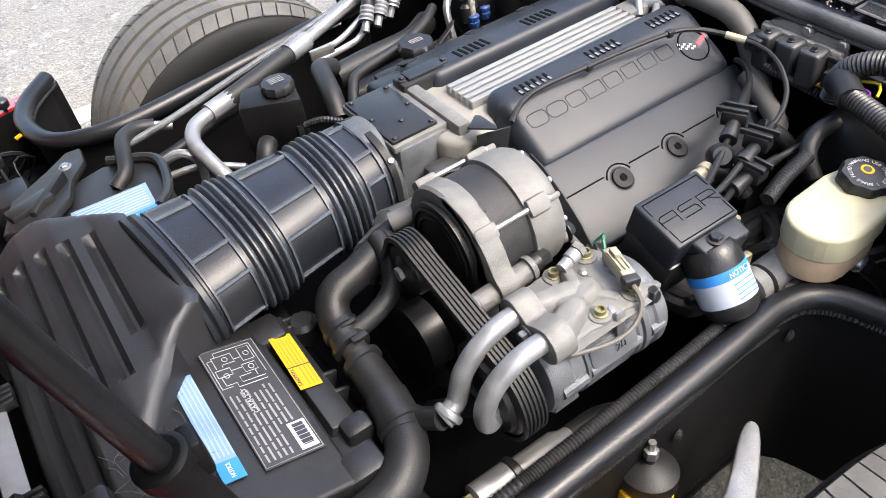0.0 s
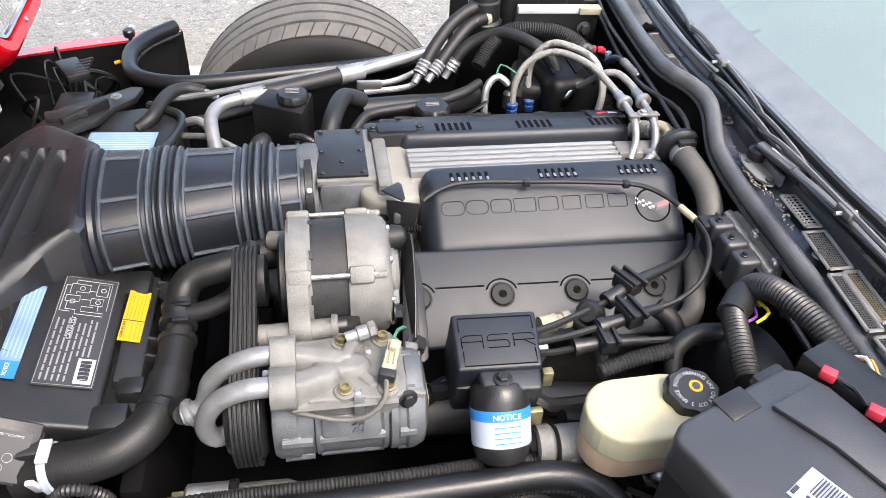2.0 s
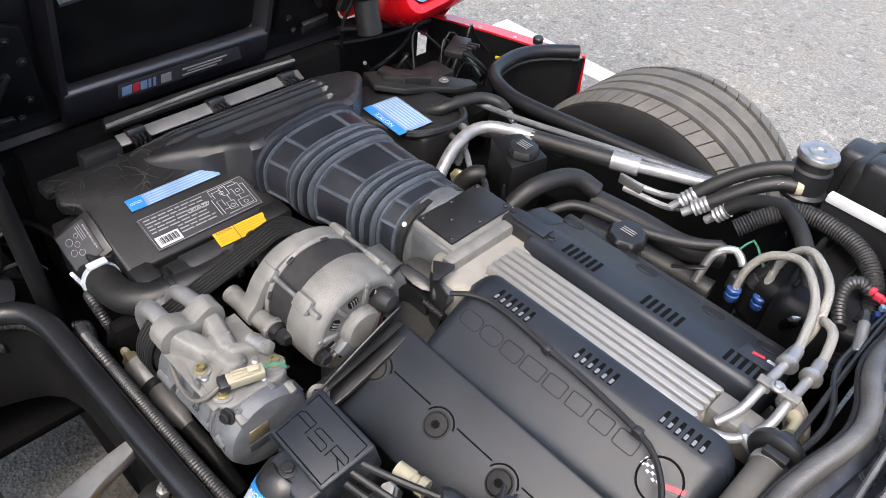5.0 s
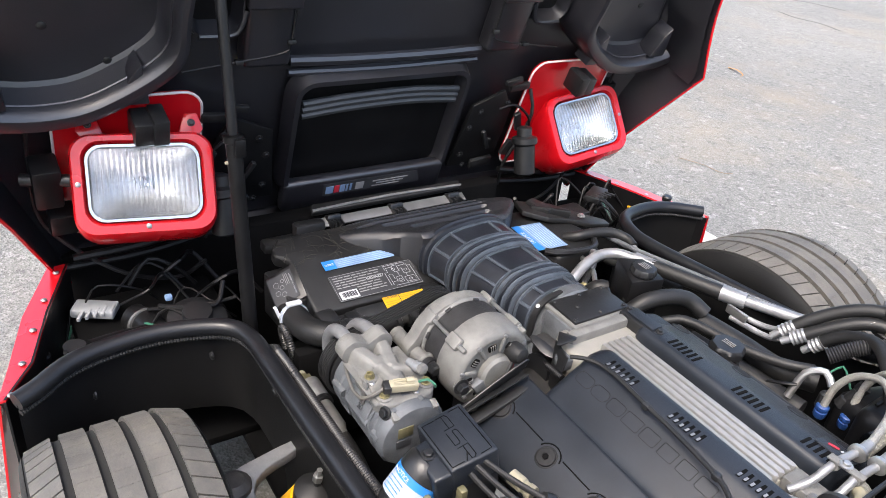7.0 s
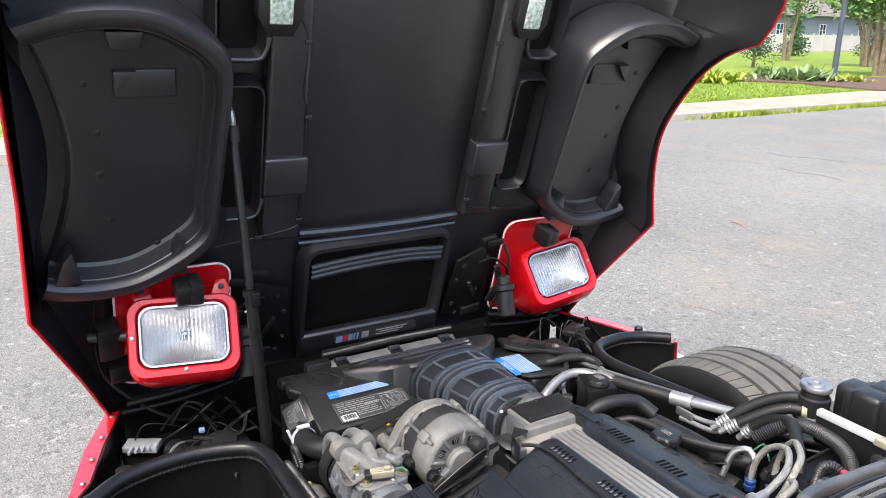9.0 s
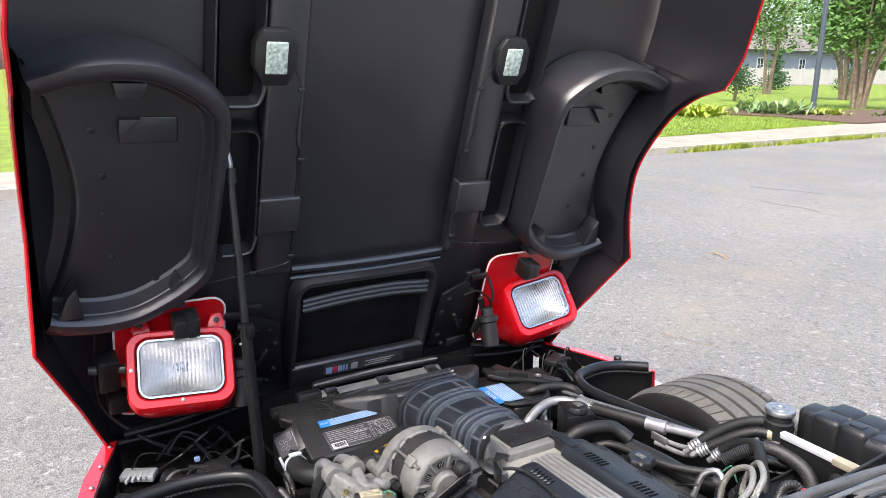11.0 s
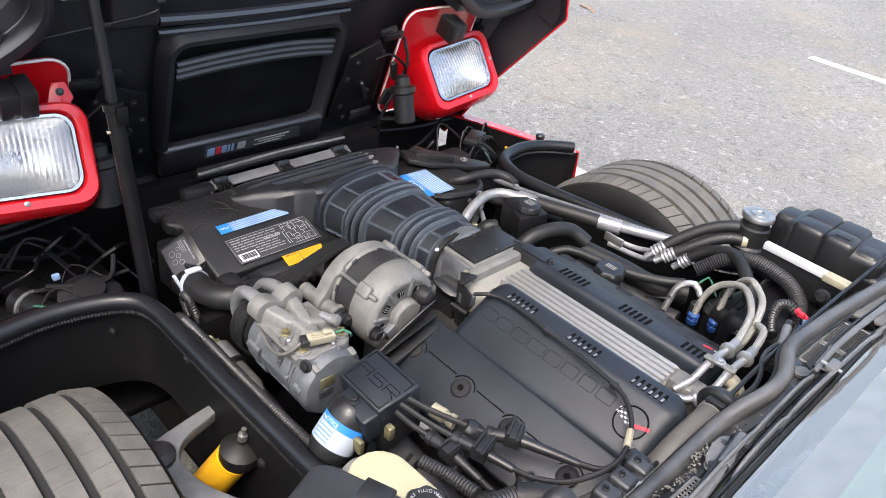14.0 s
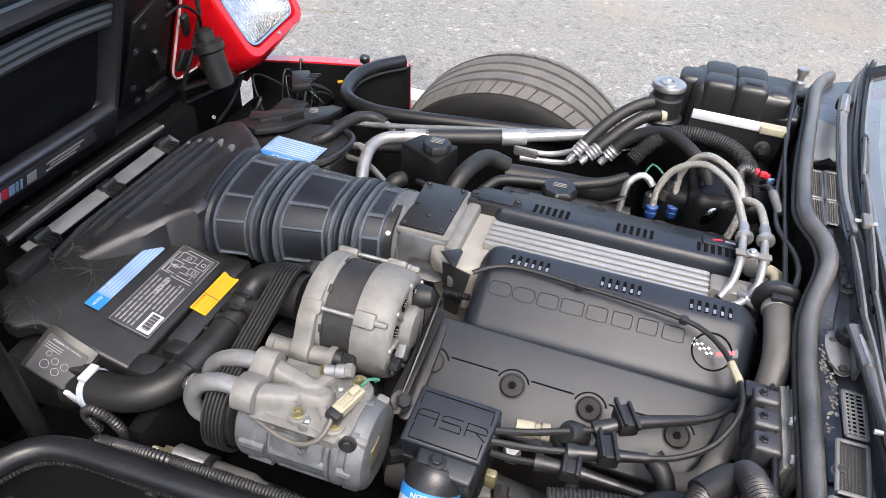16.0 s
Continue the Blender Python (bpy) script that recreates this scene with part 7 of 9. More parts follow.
for x, y in ((0.66, -0.27), (0.775, -0.262)):
    part("plug_boot", tube([(x, y, 0.635), (x + 0.02, y - 0.02, 0.622), (x + 0.03, y - 0.045, 0.595)], lambda t: 0.014 - 0.003 * t, 12), RUBBER, cab, "black spark plug boot")

# brake master cylinder
mcy = thing("brake_master_cylinder", "cast brake master cylinder with a milky fluid reservoir", "master cylinder", (0.7, -0.42, 0.5))
RES = [(0.6 + 0.045 - 0.045 * math.cos(radians(a)), -0.46 + 0.045 * math.sin(radians(a))) for a in range(-90, 91, 15)] + [(0.705, -0.413), (0.738, -0.42), (0.746, -0.455), (0.738, -0.488), (0.7, -0.503)]
part("reservoir", prism(RES, 0.04, Matrix.Translation((0, 0, 0.624)), 0.01, 3), CREAM, mcy, "milky fluid reservoir")
part("reservoir_base", prism([(0.615 + (x - 0.615) * 0.95, -0.46 + (y + 0.46) * 0.93) for x, y in RES], 0.04, Matrix.Translation((0, 0, 0.59)), 0.008, 2), TAN, mcy, "fluid-stained lower half")
capm = axes((0.725, -0.452, 0.66), (1, 0, 0), (0, 1, 0.12)) @ Matrix.Diagonal((0.88, 0.88, 0.9, 1))
mcap = part("cap", lathe([(0.032, 0), (0.035, 0.004), (0.035, 0.016), (0.032, 0.021), (0.001, 0.022)], capm, 64, wobble=lambda a: 1 + 0.045 * math.cos(8 * a)), BLACK, mcy, "black scalloped warning cap")
ring_txt = "WARNING USE ONLY DOT 3 BRAKE FLUID "
bm = bmesh.new()
for k, ch in enumerate(ring_txt):
    a = radians(100 - 360 * k / len(ring_txt))
    if ch != " ":
        words(ch, 0.0076, capm @ Matrix.Translation((0.0235 * math.cos(a), 0.0235 * math.sin(a), 0.0223)) @ Matrix.Rotation(a - math.pi / 2, 4, "Z"), 0.0002, bm)
part("lettering", bm, PRINT, mcap)
part("symbol", lathe([(0.009, 0), (0.009, 0.0006)], capm @ Matrix.Translation((0.004, 0.004, 0.022)), 20), YELLOW, mcap)
part("symbol_ring", lathe([(0.0055, 0), (0.0055, 0.0006)], capm @ Matrix.Translation((0.004, 0.004, 0.0227)), 20), INK, mcap)
part("cylinder", tube([(0.585, -0.437, 0.575), (0.8, -0.437, 0.575)], 0.024, 20), CAST, mcy, "cast cylinder")
part("end_plug", lathe([(0.02, 0), (0.024, 0.004), (0.024, 0.02), (0.018, 0.022), (0.014, 0.016)], along((0.58, -0.437, 0.578), (-1, 0, 0)), 20), CAST, mcy)
part("boss", rbox((0.62, -0.466, 0.56), (0.05, 0.03, 0.035), 0.006), CAST, mcy)
part("outlet_hose", tube([(0.69, -0.478, 0.585), (0.705, -0.505, 0.565), (0.725, -0.53, 0.53), (0.7, -0.56, 0.48)], 0.011, 12), RUBBER, mcy, "black outlet hose")
part("hose_clip", lathe([(0.0125, 0), (0.0135, 0.002), (0.0135, 0.008), (0.0125, 0.01)], along((0.694, -0.488, 0.578), (0.4, -0.8, -0.4)), 16), STEEL, mcy)
mcy.location += Vector((0.02, 0.024, -0.008))
boost = thing("brake_booster", "black round brake booster on the bulkhead", "brake booster", (0.86, -0.4, 0.4))
part("drum", lathe([(0.03, 0), (0.06, 0.01), (0.1, 0.03), (0.112, 0.05), (0.112, 0.09), (0.1, 0.1)], along((0.79, -0.39, 0.56), (1, 0, 0.05)), 36), SATIN, boost)
part("vacuum_elbow", tube([(0.83, -0.335, 0.655), (0.8, -0.33, 0.65), (0.77, -0.34, 0.635), (0.765, -0.36, 0.61)], 0.012, 12), RUBBER, boost)

# relay box with its white label
rb = thing("relay_box", "black plastic fuse and relay box with a white barcode label", "relay box", (0.8, -0.62, 0.55))
RM = axes((0.655, -0.54, 0.745), (0.93, 0.37, 0.0), (-0.37, 0.93, 0))
part("lid", prism([(0.0, 0.0), (0.02, 0.012), (0.165, 0.012), (0.18, 0.0), (0.19, -0.03), (0.19, -0.24), (0.0, -0.24)], 0.05, RM @ Matrix.Translation((0, 0, -0.05)), 0.007, 3), RELAYM, rb, "black lid")
part("case", prism([(0.006, 0.002), (0.18, 0.002), (0.186, -0.235), (0.006, -0.235)], 0.12, RM @ Matrix.Translation((0, 0, -0.165)), 0.006), BLACK, rb)
part("lid_step", prism([(0.11, -0.02), (0.175, -0.02), (0.175, -0.23), (0.135, -0.23), (0.125, -0.08)], 0.006, RM, 0.002), RELAYM, rb)
part("latch", rbox(RM @ Vector((0.085, 0.0, -0.004)), (0.04, 0.03, 0.012), 0.003, RM.to_3x3()), BLACK, rb)
part("latch", rbox(RM @ Vector((0.15, 0.008, -0.01)), (0.04, 0.025, 0.014), 0.004, RM.to_3x3()), BLACK, rb)
lab = part("label_sheet", rect(0.043, 0.096, 0.0008, RM @ Matrix.Translation((0.075, -0.135, 0.0)) @ Matrix.Rotation(radians(8), 4, "Z")), LABELW, rb, "white barcode label")
LB = RM @ Matrix.Translation((0.075, -0.135, 0.0009)) @ Matrix.Rotation(radians(8), 4, "Z")
bars(LB, [(-0.005, 0.018, 0.035 - 0.0028 * k, 0.0014 if k % 3 else 0.0008) for k in range(26)], INK, "barcode", lab)
bars(LB, [(-0.02, -0.016, 0.0, 0.06), (-0.012, -0.0095, 0.0, 0.07), (-0.018, -0.008, 0.045, 0.004)], INK, "print_line", lab)
sideb = thing("fuse_holder", "black plastic terminal strip with red tabs", "fuse holder", (0.93, -0.6, 0.6))
part("rail", rbox(RM @ Vector((0.225, -0.11, -0.02)), (0.05, 0.25, 0.04), 0.004, RM.to_3x3()), BLACK, sideb)
for k in range(4):
    part("red_tab", rbox(RM @ Vector((0.196, -0.02 - 0.055 * k, 0.003)), (0.012, 0.016, 0.012), 0.002, RM.to_3x3() @ Matrix.Rotation(0.4, 3, "Z")), REDP, sideb)
    part("strap", tube([RM @ Vector((0.196, -0.02 - 0.055 * k, 0.006)), RM @ Vector((0.205, -0.045 - 0.055 * k, 0.002)), RM @ Vector((0.198, -0.065 - 0.055 * k, 0.0))], 0.0025, 6), BLACK, sideb)

# corrugated looms on the near side
loom = thing("wiring_loom", "corrugated black wiring loom with bare coloured wires", "wiring loom", (0.9, -0.35, 0.6))
part("conduit", tube([(0.9, -0.45, 0.72), (0.885, -0.4, 0.735), (0.87, -0.345, 0.73), (0.865, -0.31, 0.705), (0.87, -0.3, 0.66)], 0.0165, 14, ribs=0.0048, depth=0.12), CONDUIT, loom)
part("conduit", tube([(0.8, -0.44, 0.69), (0.81, -0.39, 0.7), (0.825, -0.345, 0.7), (0.85, -0.32, 0.69)], 0.015, 14, ribs=0.0048, depth=0.12), CONDUIT, loom)
part("taped_joint", tube([(0.82, -0.35, 0.7), (0.85, -0.318, 0.7), (0.872, -0.3, 0.68)], 0.018, 12), RUBBER, loom)
part("conduit", tube([(0.76, -0.345, 0.64), (0.71, -0.35, 0.635), (0.665, -0.36, 0.63)], 0.011, 10, ribs=0.005), CONDUIT, loom)
for k, (a, b, c) in enumerate((((0.9, -0.45, 0.72), (0.905, -0.468, 0.73), (0.9, -0.485, 0.725)), ((0.905, -0.448, 0.722), (0.915, -0.465, 0.735), (0.912, -0.485, 0.728)), ((0.895, -0.452, 0.722), (0.895, -0.47, 0.732), (0.888, -0.488, 0.726)), ((0.908, -0.45, 0.718), (0.918, -0.47, 0.728), (0.92, -0.488, 0.724)), ((0.9, -0.448, 0.725), (0.908, -0.462, 0.738), (0.906, -0.48, 0.735)))):
    part("wire", tube([a, b, c], 0.0022, 6), WIRES[k], loom)
part("wire", tube([(0.865, -0.33, 0.7), (0.86, -0.36, 0.71), (0.84, -0.37, 0.705)], 0.002, 6), WIRES[0], loom)
part("wire", tube([(0.86, -0.33, 0.695), (0.85, -0.355, 0.7), (0.835, -0.362, 0.7)], 0.002, 6), WIRES[2], loom)

# wiper motor
wm = thing("wiper_motor", "black and grey wiper motor on the bulkhead", "wiper motor", (0.91, -0.2, 0.6))
part("plate", prism(softened([(-0.26, 0.66), (-0.262, 0.722), (-0.235, 0.738), (-0.17, 0.738), (-0.125, 0.725), (-0.118, 0.69), (-0.13, 0.655)], 1), 0.01, Matrix(((0, 0, 1, 0.912), (1, 0, 0, 0), (0, 1, 0, 0), (0, 0, 0, 1))), 0.003), PLENUM, wm, "pale cast plate")
part("housing", rbox((0.897, -0.19, 0.692), (0.03, 0.1, 0.05), 0.006), RELAYM, wm)
for y in (-0.152, -0.19, -0.227):
    part("lobe_screw", hexbolt((0.88, y, 0.7255), (0, 0, 1), 0.0035), BLACK, wm)
part("flange", rbox((0.907, -0.19, 0.69), (0.012, 0.13, 0.062), 0.003), PLENUM, wm, "pale cast flange")
for y0, y1 in ((-0.165, -0.14), (-0.205, -0.175), (-0.242, -0.212)):
    part("motor_lobe", rbox((0.885, (y0 + y1) / 2, 0.698), (0.034, y1 - y0, 0.054), 0.006, seg=3), RELAYM, wm)
part("terminal_block", rbox((0.875, -0.142, 0.708), (0.03, 0.028, 0.022), 0.004), BLACK, wm)
for k in range(3):
    part("terminal", rbox((0.862, -0.148 + 0.008 * k, 0.71), (0.012, 0.004, 0.008), 0.001), BLACK, wm)
part("plug", rbox((0.89, -0.262, 0.692), (0.03, 0.026, 0.024), 0.004), BLACK, wm)
for y, z in ((-0.13, 0.715), (-0.25, 0.73), (-0.195, 0.732)):
    part("plate_bolt", hexbolt((0.911, y, z), (-1, 0, 0), 0.006), STEEL, wm)
for k in range(3):
    part("yellow_wire", tube([(0.882, -0.205 - 0.005 * k, 0.672), (0.886, -0.235 - 0.008 * k, 0.676), (0.9, -0.262 - 0.004 * k, 0.672)], 0.0022, 6), WIRES[(0, 4, 0)[k]], wm)
part("conduit", tube([(0.878, -0.14, 0.672), (0.874, -0.175, 0.676), (0.876, -0.215, 0.672), (0.888, -0.25, 0.66)], 0.008, 10, ribs=0.005, depth=0.18), CONDUIT, wm)

wm.location += Vector((0.006, -0.022, -0.022))
# corrugated hose and dryer beside the near rail
DRY_A, DRY_B = (0.165, -0.396, 0.505), (0.41, -0.392, 0.49)
dry = thing("receiver_canister", "bare metal refrigerant canister with a brass fitting", "canister", (0.2, -0.44, 0.4))
DA, DD = Vector(DRY_A), (Vector(DRY_B) - Vector(DRY_A)).normalized()
part("can", lathe([(0.016, 0), (0.02, 0.003), (0.02, 0.05), (0.018, 0.055)], along(DA, DD), 24), STEEL, dry, "bright metal can")
part("band", lathe([(0.0195, 0.05), (0.0215, 0.052), (0.0215, 0.06), (0.0195, 0.062)], along(DA, DD), 24), BLACK, dry)
part("fitting", lathe([(0.007, -0.024), (0.008, -0.016), (0.0135, -0.014), (0.0135, 0.0)], along(DA, DD), 6), BRASS, dry)
part("tip", lathe([(0.005, -0.034), (0.0065, -0.03), (0.0065, -0.022)], along(DA, DD), 12), IVORY, dry)
part("neck", lathe([(0.0155, 0.06), (0.0165, 0.07), (0.0165, 0.12), (0.012, 0.13), (0.01, 0.15)], along(DA, DD), 18), ALUSH, dry)
part("line", tube([DA + DD * 0.14, DA + DD * 0.19 + Vector((0, 0.004, -0.012)), DA + DD * 0.24 + Vector((0, 0.01, -0.05))], 0.012, 14), RUBBER, dry, "black rubber line")
single("side_conduit", tube([(0.085, -0.43, 0.54), (0.12, -0.436, 0.557), (0.2, -0.436, 0.564), (0.4, -0.432, 0.563), (0.54, -0.425, 0.56), (0.61, -0.42, 0.545)], 0.0095, 12, ribs=0.0042, depth=0.16), CONDUIT, "corrugated black conduit along the wheel house rail", "conduit")
single("curled_conduit", tube([(0.03, -0.385, 0.49), (0.022, -0.39, 0.525), (0.04, -0.395, 0.55), (0.066, -0.397, 0.549), (0.082, -0.395, 0.53), (0.08, -0.39, 0.5), (0.06, -0.39, 0.45)], 0.008, 12, ribs=0.0042, depth=0.16), CONDUIT, "curled corrugated black conduit", "conduit")
single("loom_knot", tube([(0.06, -0.432, 0.525), (0.075, -0.42, 0.53), (0.1, -0.425, 0.523), (0.085, -0.435, 0.52), (0.06, -0.43, 0.515)], 0.008, 10, ribs=0.006), BLACK, "taped loom knot beside the rail", "wiring loom")

# brake line block, coil pack and dark clutter low in the bay
low = thing("lower_harness", "dark hoses and harness low in the engine bay", "hoses", (0.4, -0.35, 0.35))
rng = random.Random(11)
for k in range(16):
    x, y = rng.uniform(0.45, 0.85), rng.uniform(-0.44, -0.3)
    part("hose", tube([(x, y, 0.5 + 0.05 * rng.random()), (x + rng.uniform(0.02, 0.08), y + rng.uniform(-0.04, 0.04), 0.53), (x + rng.uniform(0.1, 0.16), y + rng.uniform(-0.05, 0.05), 0.5), (x + 0.2, y, 0.42)], rng.choice((0.006, 0.008, 0.012)), 8, 0.02), RUBBER, low)
part("sensor_plug", lathe([(0.012, 0), (0.012, 0.02), (0.009, 0.022), (0.009, 0.03)], along((0.61, -0.29, 0.59), (0, -0.4, 1)), 6), STEEL, low)
part("gold_tag", rbox((0.575, -0.4, 0.61), (0.02, 0.01, 0.025), 0.003), BRASS, low)

# suspension in the near wheel house
sus = thing("front_suspension", "forged aluminium control arm with a yellow shock absorber", "suspension", (0.36, -0.56, 0.1))
ARM = softened([(0.236, -0.44), (0.262, -0.448), (0.285, -0.535), (0.325, -0.562), (0.4, -0.548), (0.5, -0.492), (0.512, -0.512), (0.405, -0.585), (0.33, -0.605), (0.285, -0.607), (0.262, -0.578)], 2, 0.22)
part("control_arm", prism(ARM, 0.022, Matrix.Translation((0, 0, 0.438)), 0.006, 3), ALU, sus, "bright forged aluminium arm")
part("ball_joint", lathe([(0.03, 0), (0.03, 0.02), (0.018, 0.03)], along((0.3, -0.585, 0.45), (0, 0, 1)), 16), IRON, sus)
part("shock_body", tube([(0.25, -0.57, 0.2), (0.352, -0.478, 0.435)], 0.032, 20), SHOCK, sus, "yellow shock absorber body")
part("shock_mount", lathe([(0.04, 0), (0.045, 0.01), (0.045, 0.03), (0.03, 0.04), (0.008, 0.045), (0.008, 0.06)], along((0.36, -0.472, 0.435), (0.1, 0.1, 1)) @ Matrix.Diagonal((0.78, 0.78, 0.9, 1)), 24), RUBBER, sus)
part("shock_stud", lathe([(0.009, 0), (0.009, 0.012), (0.005, 0.013), (0.005, 0.025)], along((0.3645, -0.4675, 0.484), (0.1, 0.1, 1)), 6), STEEL, sus)
part("lower_arm", tube([(0.25, -0.45, 0.2), (0.36, -0.68, 0.18), (0.46, -0.45, 0.2)], 0.025, 10), CASTD, sus)

# ---- far side of the bay ----
ps = thing("power_steering_reservoir", "black box-shaped reservoir with a ribbed cap", "reservoir", (0.26, 0.3, 0.5))
part("box", prism([(0.23, 0.285), (0.258, 0.34), (0.34, 0.318), (0.32, 0.24)], 0.11, Matrix.Translation((0, 0, 0.548)), 0.006, 2), SATIN, ps)
part("cap", lathe([(0.026, 0), (0.03, 0.004), (0.03, 0.012), (0.027, 0.016), (0.001, 0.018)], Matrix.Translation((0.304, 0.288, 0.657)) @ Matrix.Diagonal((0.9, 0.9, 1.1, 1)), 36, wobble=lambda a: 1 + 0.04 * math.cos(12 * a)), BLACK, ps, "ribbed black cap")
bars(Matrix.Translation((0.304, 0.288, 0.677)), [(-0.012, 0.012, 0.008 - 0.005 * k, 0.0009) for k in range(4)], GREYP, parent=ps)
part("bracket", rbox((0.312, 0.25, 0.59), (0.02, 0.012, 0.04), 0.003), BLACK, ps)

ac = thing("air_conditioning_lines", "aluminium and rubber lines along the far wheel house", "pipe", (0.4, 0.5, 0.5))
part("bent_pipe", tube([(0.19, 0.19, 0.53), (0.175, 0.22, 0.57), (0.16, 0.27, 0.6), (0.155, 0.32, 0.613), (0.17, 0.355, 0.617), (0.2, 0.375, 0.617), (0.24, 0.39, 0.617)], 0.0125, 14), ALU, ac, "bent aluminium pipe")
part("crimp", tube([(0.205, 0.378, 0.617), (0.25, 0.395, 0.617)], 0.0165, 14), ALU, ac)
part("hose", tube([(0.245, 0.393, 0.617), (0.32, 0.42, 0.62), (0.4, 0.452, 0.622)], 0.0165, 12), RUBBER, ac)
part("crimp", tube([(0.392, 0.449, 0.622), (0.44, 0.468, 0.624)], 0.0185, 14, ribs=0.012, depth=0.08), ALU, ac, "crimped aluminium collar")
part("pipe", tube([(0.43, 0.464, 0.624), (0.52, 0.497, 0.632), (0.58, 0.515, 0.64)], 0.0115, 12), ALU, ac)
part("pipe", tube([(0.05, 0.44, 0.585), (0.15, 0.455, 0.59), (0.3, 0.49, 0.6), (0.46, 0.53, 0.61), (0.6, 0.57, 0.62)], 0.0065, 10), CASTD, ac)
part("pipe", tube([(0.44, 0.44, 0.605), (0.5, 0.455, 0.605), (0.545, 0.462, 0.62), (0.575, 0.47, 0.632)], 0.006, 10), ALU, ac)
part("pipe", tube([(0.44, 0.43, 0.595), (0.53, 0.44, 0.6), (0.56, 0.452, 0.62), (0.59, 0.462, 0.636)], 0.006, 10), ALU, ac)
part("bracket", rbox((0.45, 0.432, 0.61), (0.05, 0.008, 0.02), 0.003), STEEL, ac)
HO2 = [((0.55, 0.43, 0.632), (0.577, 0.455, 0.668), (0.615, 0.486, 0.705), (0.655, 0.51, 0.727), (0.69, 0.526, 0.733)), ((0.576, 0.425, 0.635), (0.606, 0.448, 0.665), (0.64, 0.475, 0.695), (0.67, 0.497, 0.71), (0.7, 0.512, 0.712)), ((0.612, 0.437, 0.637), (0.636, 0.448, 0.67), (0.67, 0.452, 0.693), (0.715, 0.435, 0.712), (0.767, 0.379, 0.71), (0.8, 0.347, 0.68), (0.815, 0.33, 0.63))]
for k, h in enumerate(HO2):
    hose = part("hose", tube(h, 0.0125, 12), RUBBER, ac, "black rubber hose" + (" with white print" if k < 2 else ""))
    part("crimp", tube([h[0], Vector(h[0]).lerp(Vector(h[1]), 0.55)], 0.0145, 12, ribs=0.008, depth=0.12), ALU, hose)
    part("nipple", lathe([(0.0075, -0.02), (0.0075, 0.0), (0.013, 0.004)], along(h[0], Vector(h[1]) - Vector(h[0])), 12), ALU, hose)
    if k < 2:
        part("ferrule", tube([Vector(h[-1]).lerp(Vector(h[-2]), 0.3), h[-1]], 0.0145, 12), IVORY, hose)
part("print_word", words("POWER", 0.009, axes((0.665, 0.484, 0.71), (0.035, 0.02, 0.035), (-0.3, 1, 0.0))), PRINT, ac)
coil = thing("bay_hoses", "black rubber hoses and pipes along the far side of the engine", "hoses", (0.5, 0.38, 0.45))
part("hose", tube([(0.1, 0.41, 0.55), (0.18, 0.42, 0.56), (0.24, 0.43, 0.57), (0.3, 0.44, 0.575)], 0.011, 12), RUBBER, coil)
part("hose", tube([(0.36, 0.2, 0.62), (0.37, 0.235, 0.645), (0.385, 0.29, 0.65), (0.4, 0.33, 0.64), (0.43, 0.35, 0.62)], 0.0165, 14), RUBBER, coil)
part("hose", tube([(0.39, 0.21, 0.6), (0.42, 0.26, 0.625), (0.45, 0.285, 0.63), (0.55, 0.31, 0.63), (0.62, 0.34, 0.635), (0.66, 0.37, 0.64)], 0.0095, 12), RUBBER, coil)
part("hose", tube([(0.43, 0.35, 0.6), (0.52, 0.36, 0.6), (0.6, 0.365, 0.6), (0.66, 0.4, 0.6)], 0.022, 14), RUBBER, coil)
part("hose", tube([(0.44, 0.31, 0.575), (0.55, 0.325, 0.575), (0.68, 0.34, 0.57)], 0.02, 14), RUBBER, coil)
part("hose", tube([(0.02, 0.335, 0.585), (0.044, 0.35, 0.597), (0.056, 0.39, 0.604), (0.07, 0.44, 0.602), (0.098, 0.465, 0.595), (0.128, 0.462, 0.588)], 0.0125, 12), RUBBER, coil)
part("hose_end", tube([(0.128, 0.462, 0.588), (0.155, 0.455, 0.58)], 0.008, 10), ALU, coil)
part("tube", tube([(0.1, 0.35, 0.585), (0.13, 0.33, 0.6), (0.15, 0.31, 0.585), (0.145, 0.3, 0.54)], 0.0075, 10), ALU, coil)
part("tube", tube([(0.09, 0.33, 0.57), (0.15, 0.31, 0.575), (0.21, 0.27, 0.565)], 0.006, 10), STEEL, coil)
part("fitting", lathe([(0.01, 0), (0.014, 0.003), (0.014, 0.012), (0.01, 0.014)], along((0.2, 0.245, 0.57), (0.3, -1, 0.4)), 6), BRASS, coil)
part("hose", tube([(0.215, 0.2, 0.5), (0.225, 0.22, 0.57), (0.24, 0.235, 0.6), (0.25, 0.25, 0.6)], 0.016, 12), RUBBER, coil)
part("wire_tie", tube([(0.3, 0.195, 0.64), (0.32, 0.175, 0.65), (0.345, 0.155, 0.645)], 0.006, 8, ribs=0.005), BLACK, coil)

rad_tank = thing("coolant_tank", "black ribbed plastic coolant overflow tank", "coolant tank", (0.82, 0.62, 0.55))
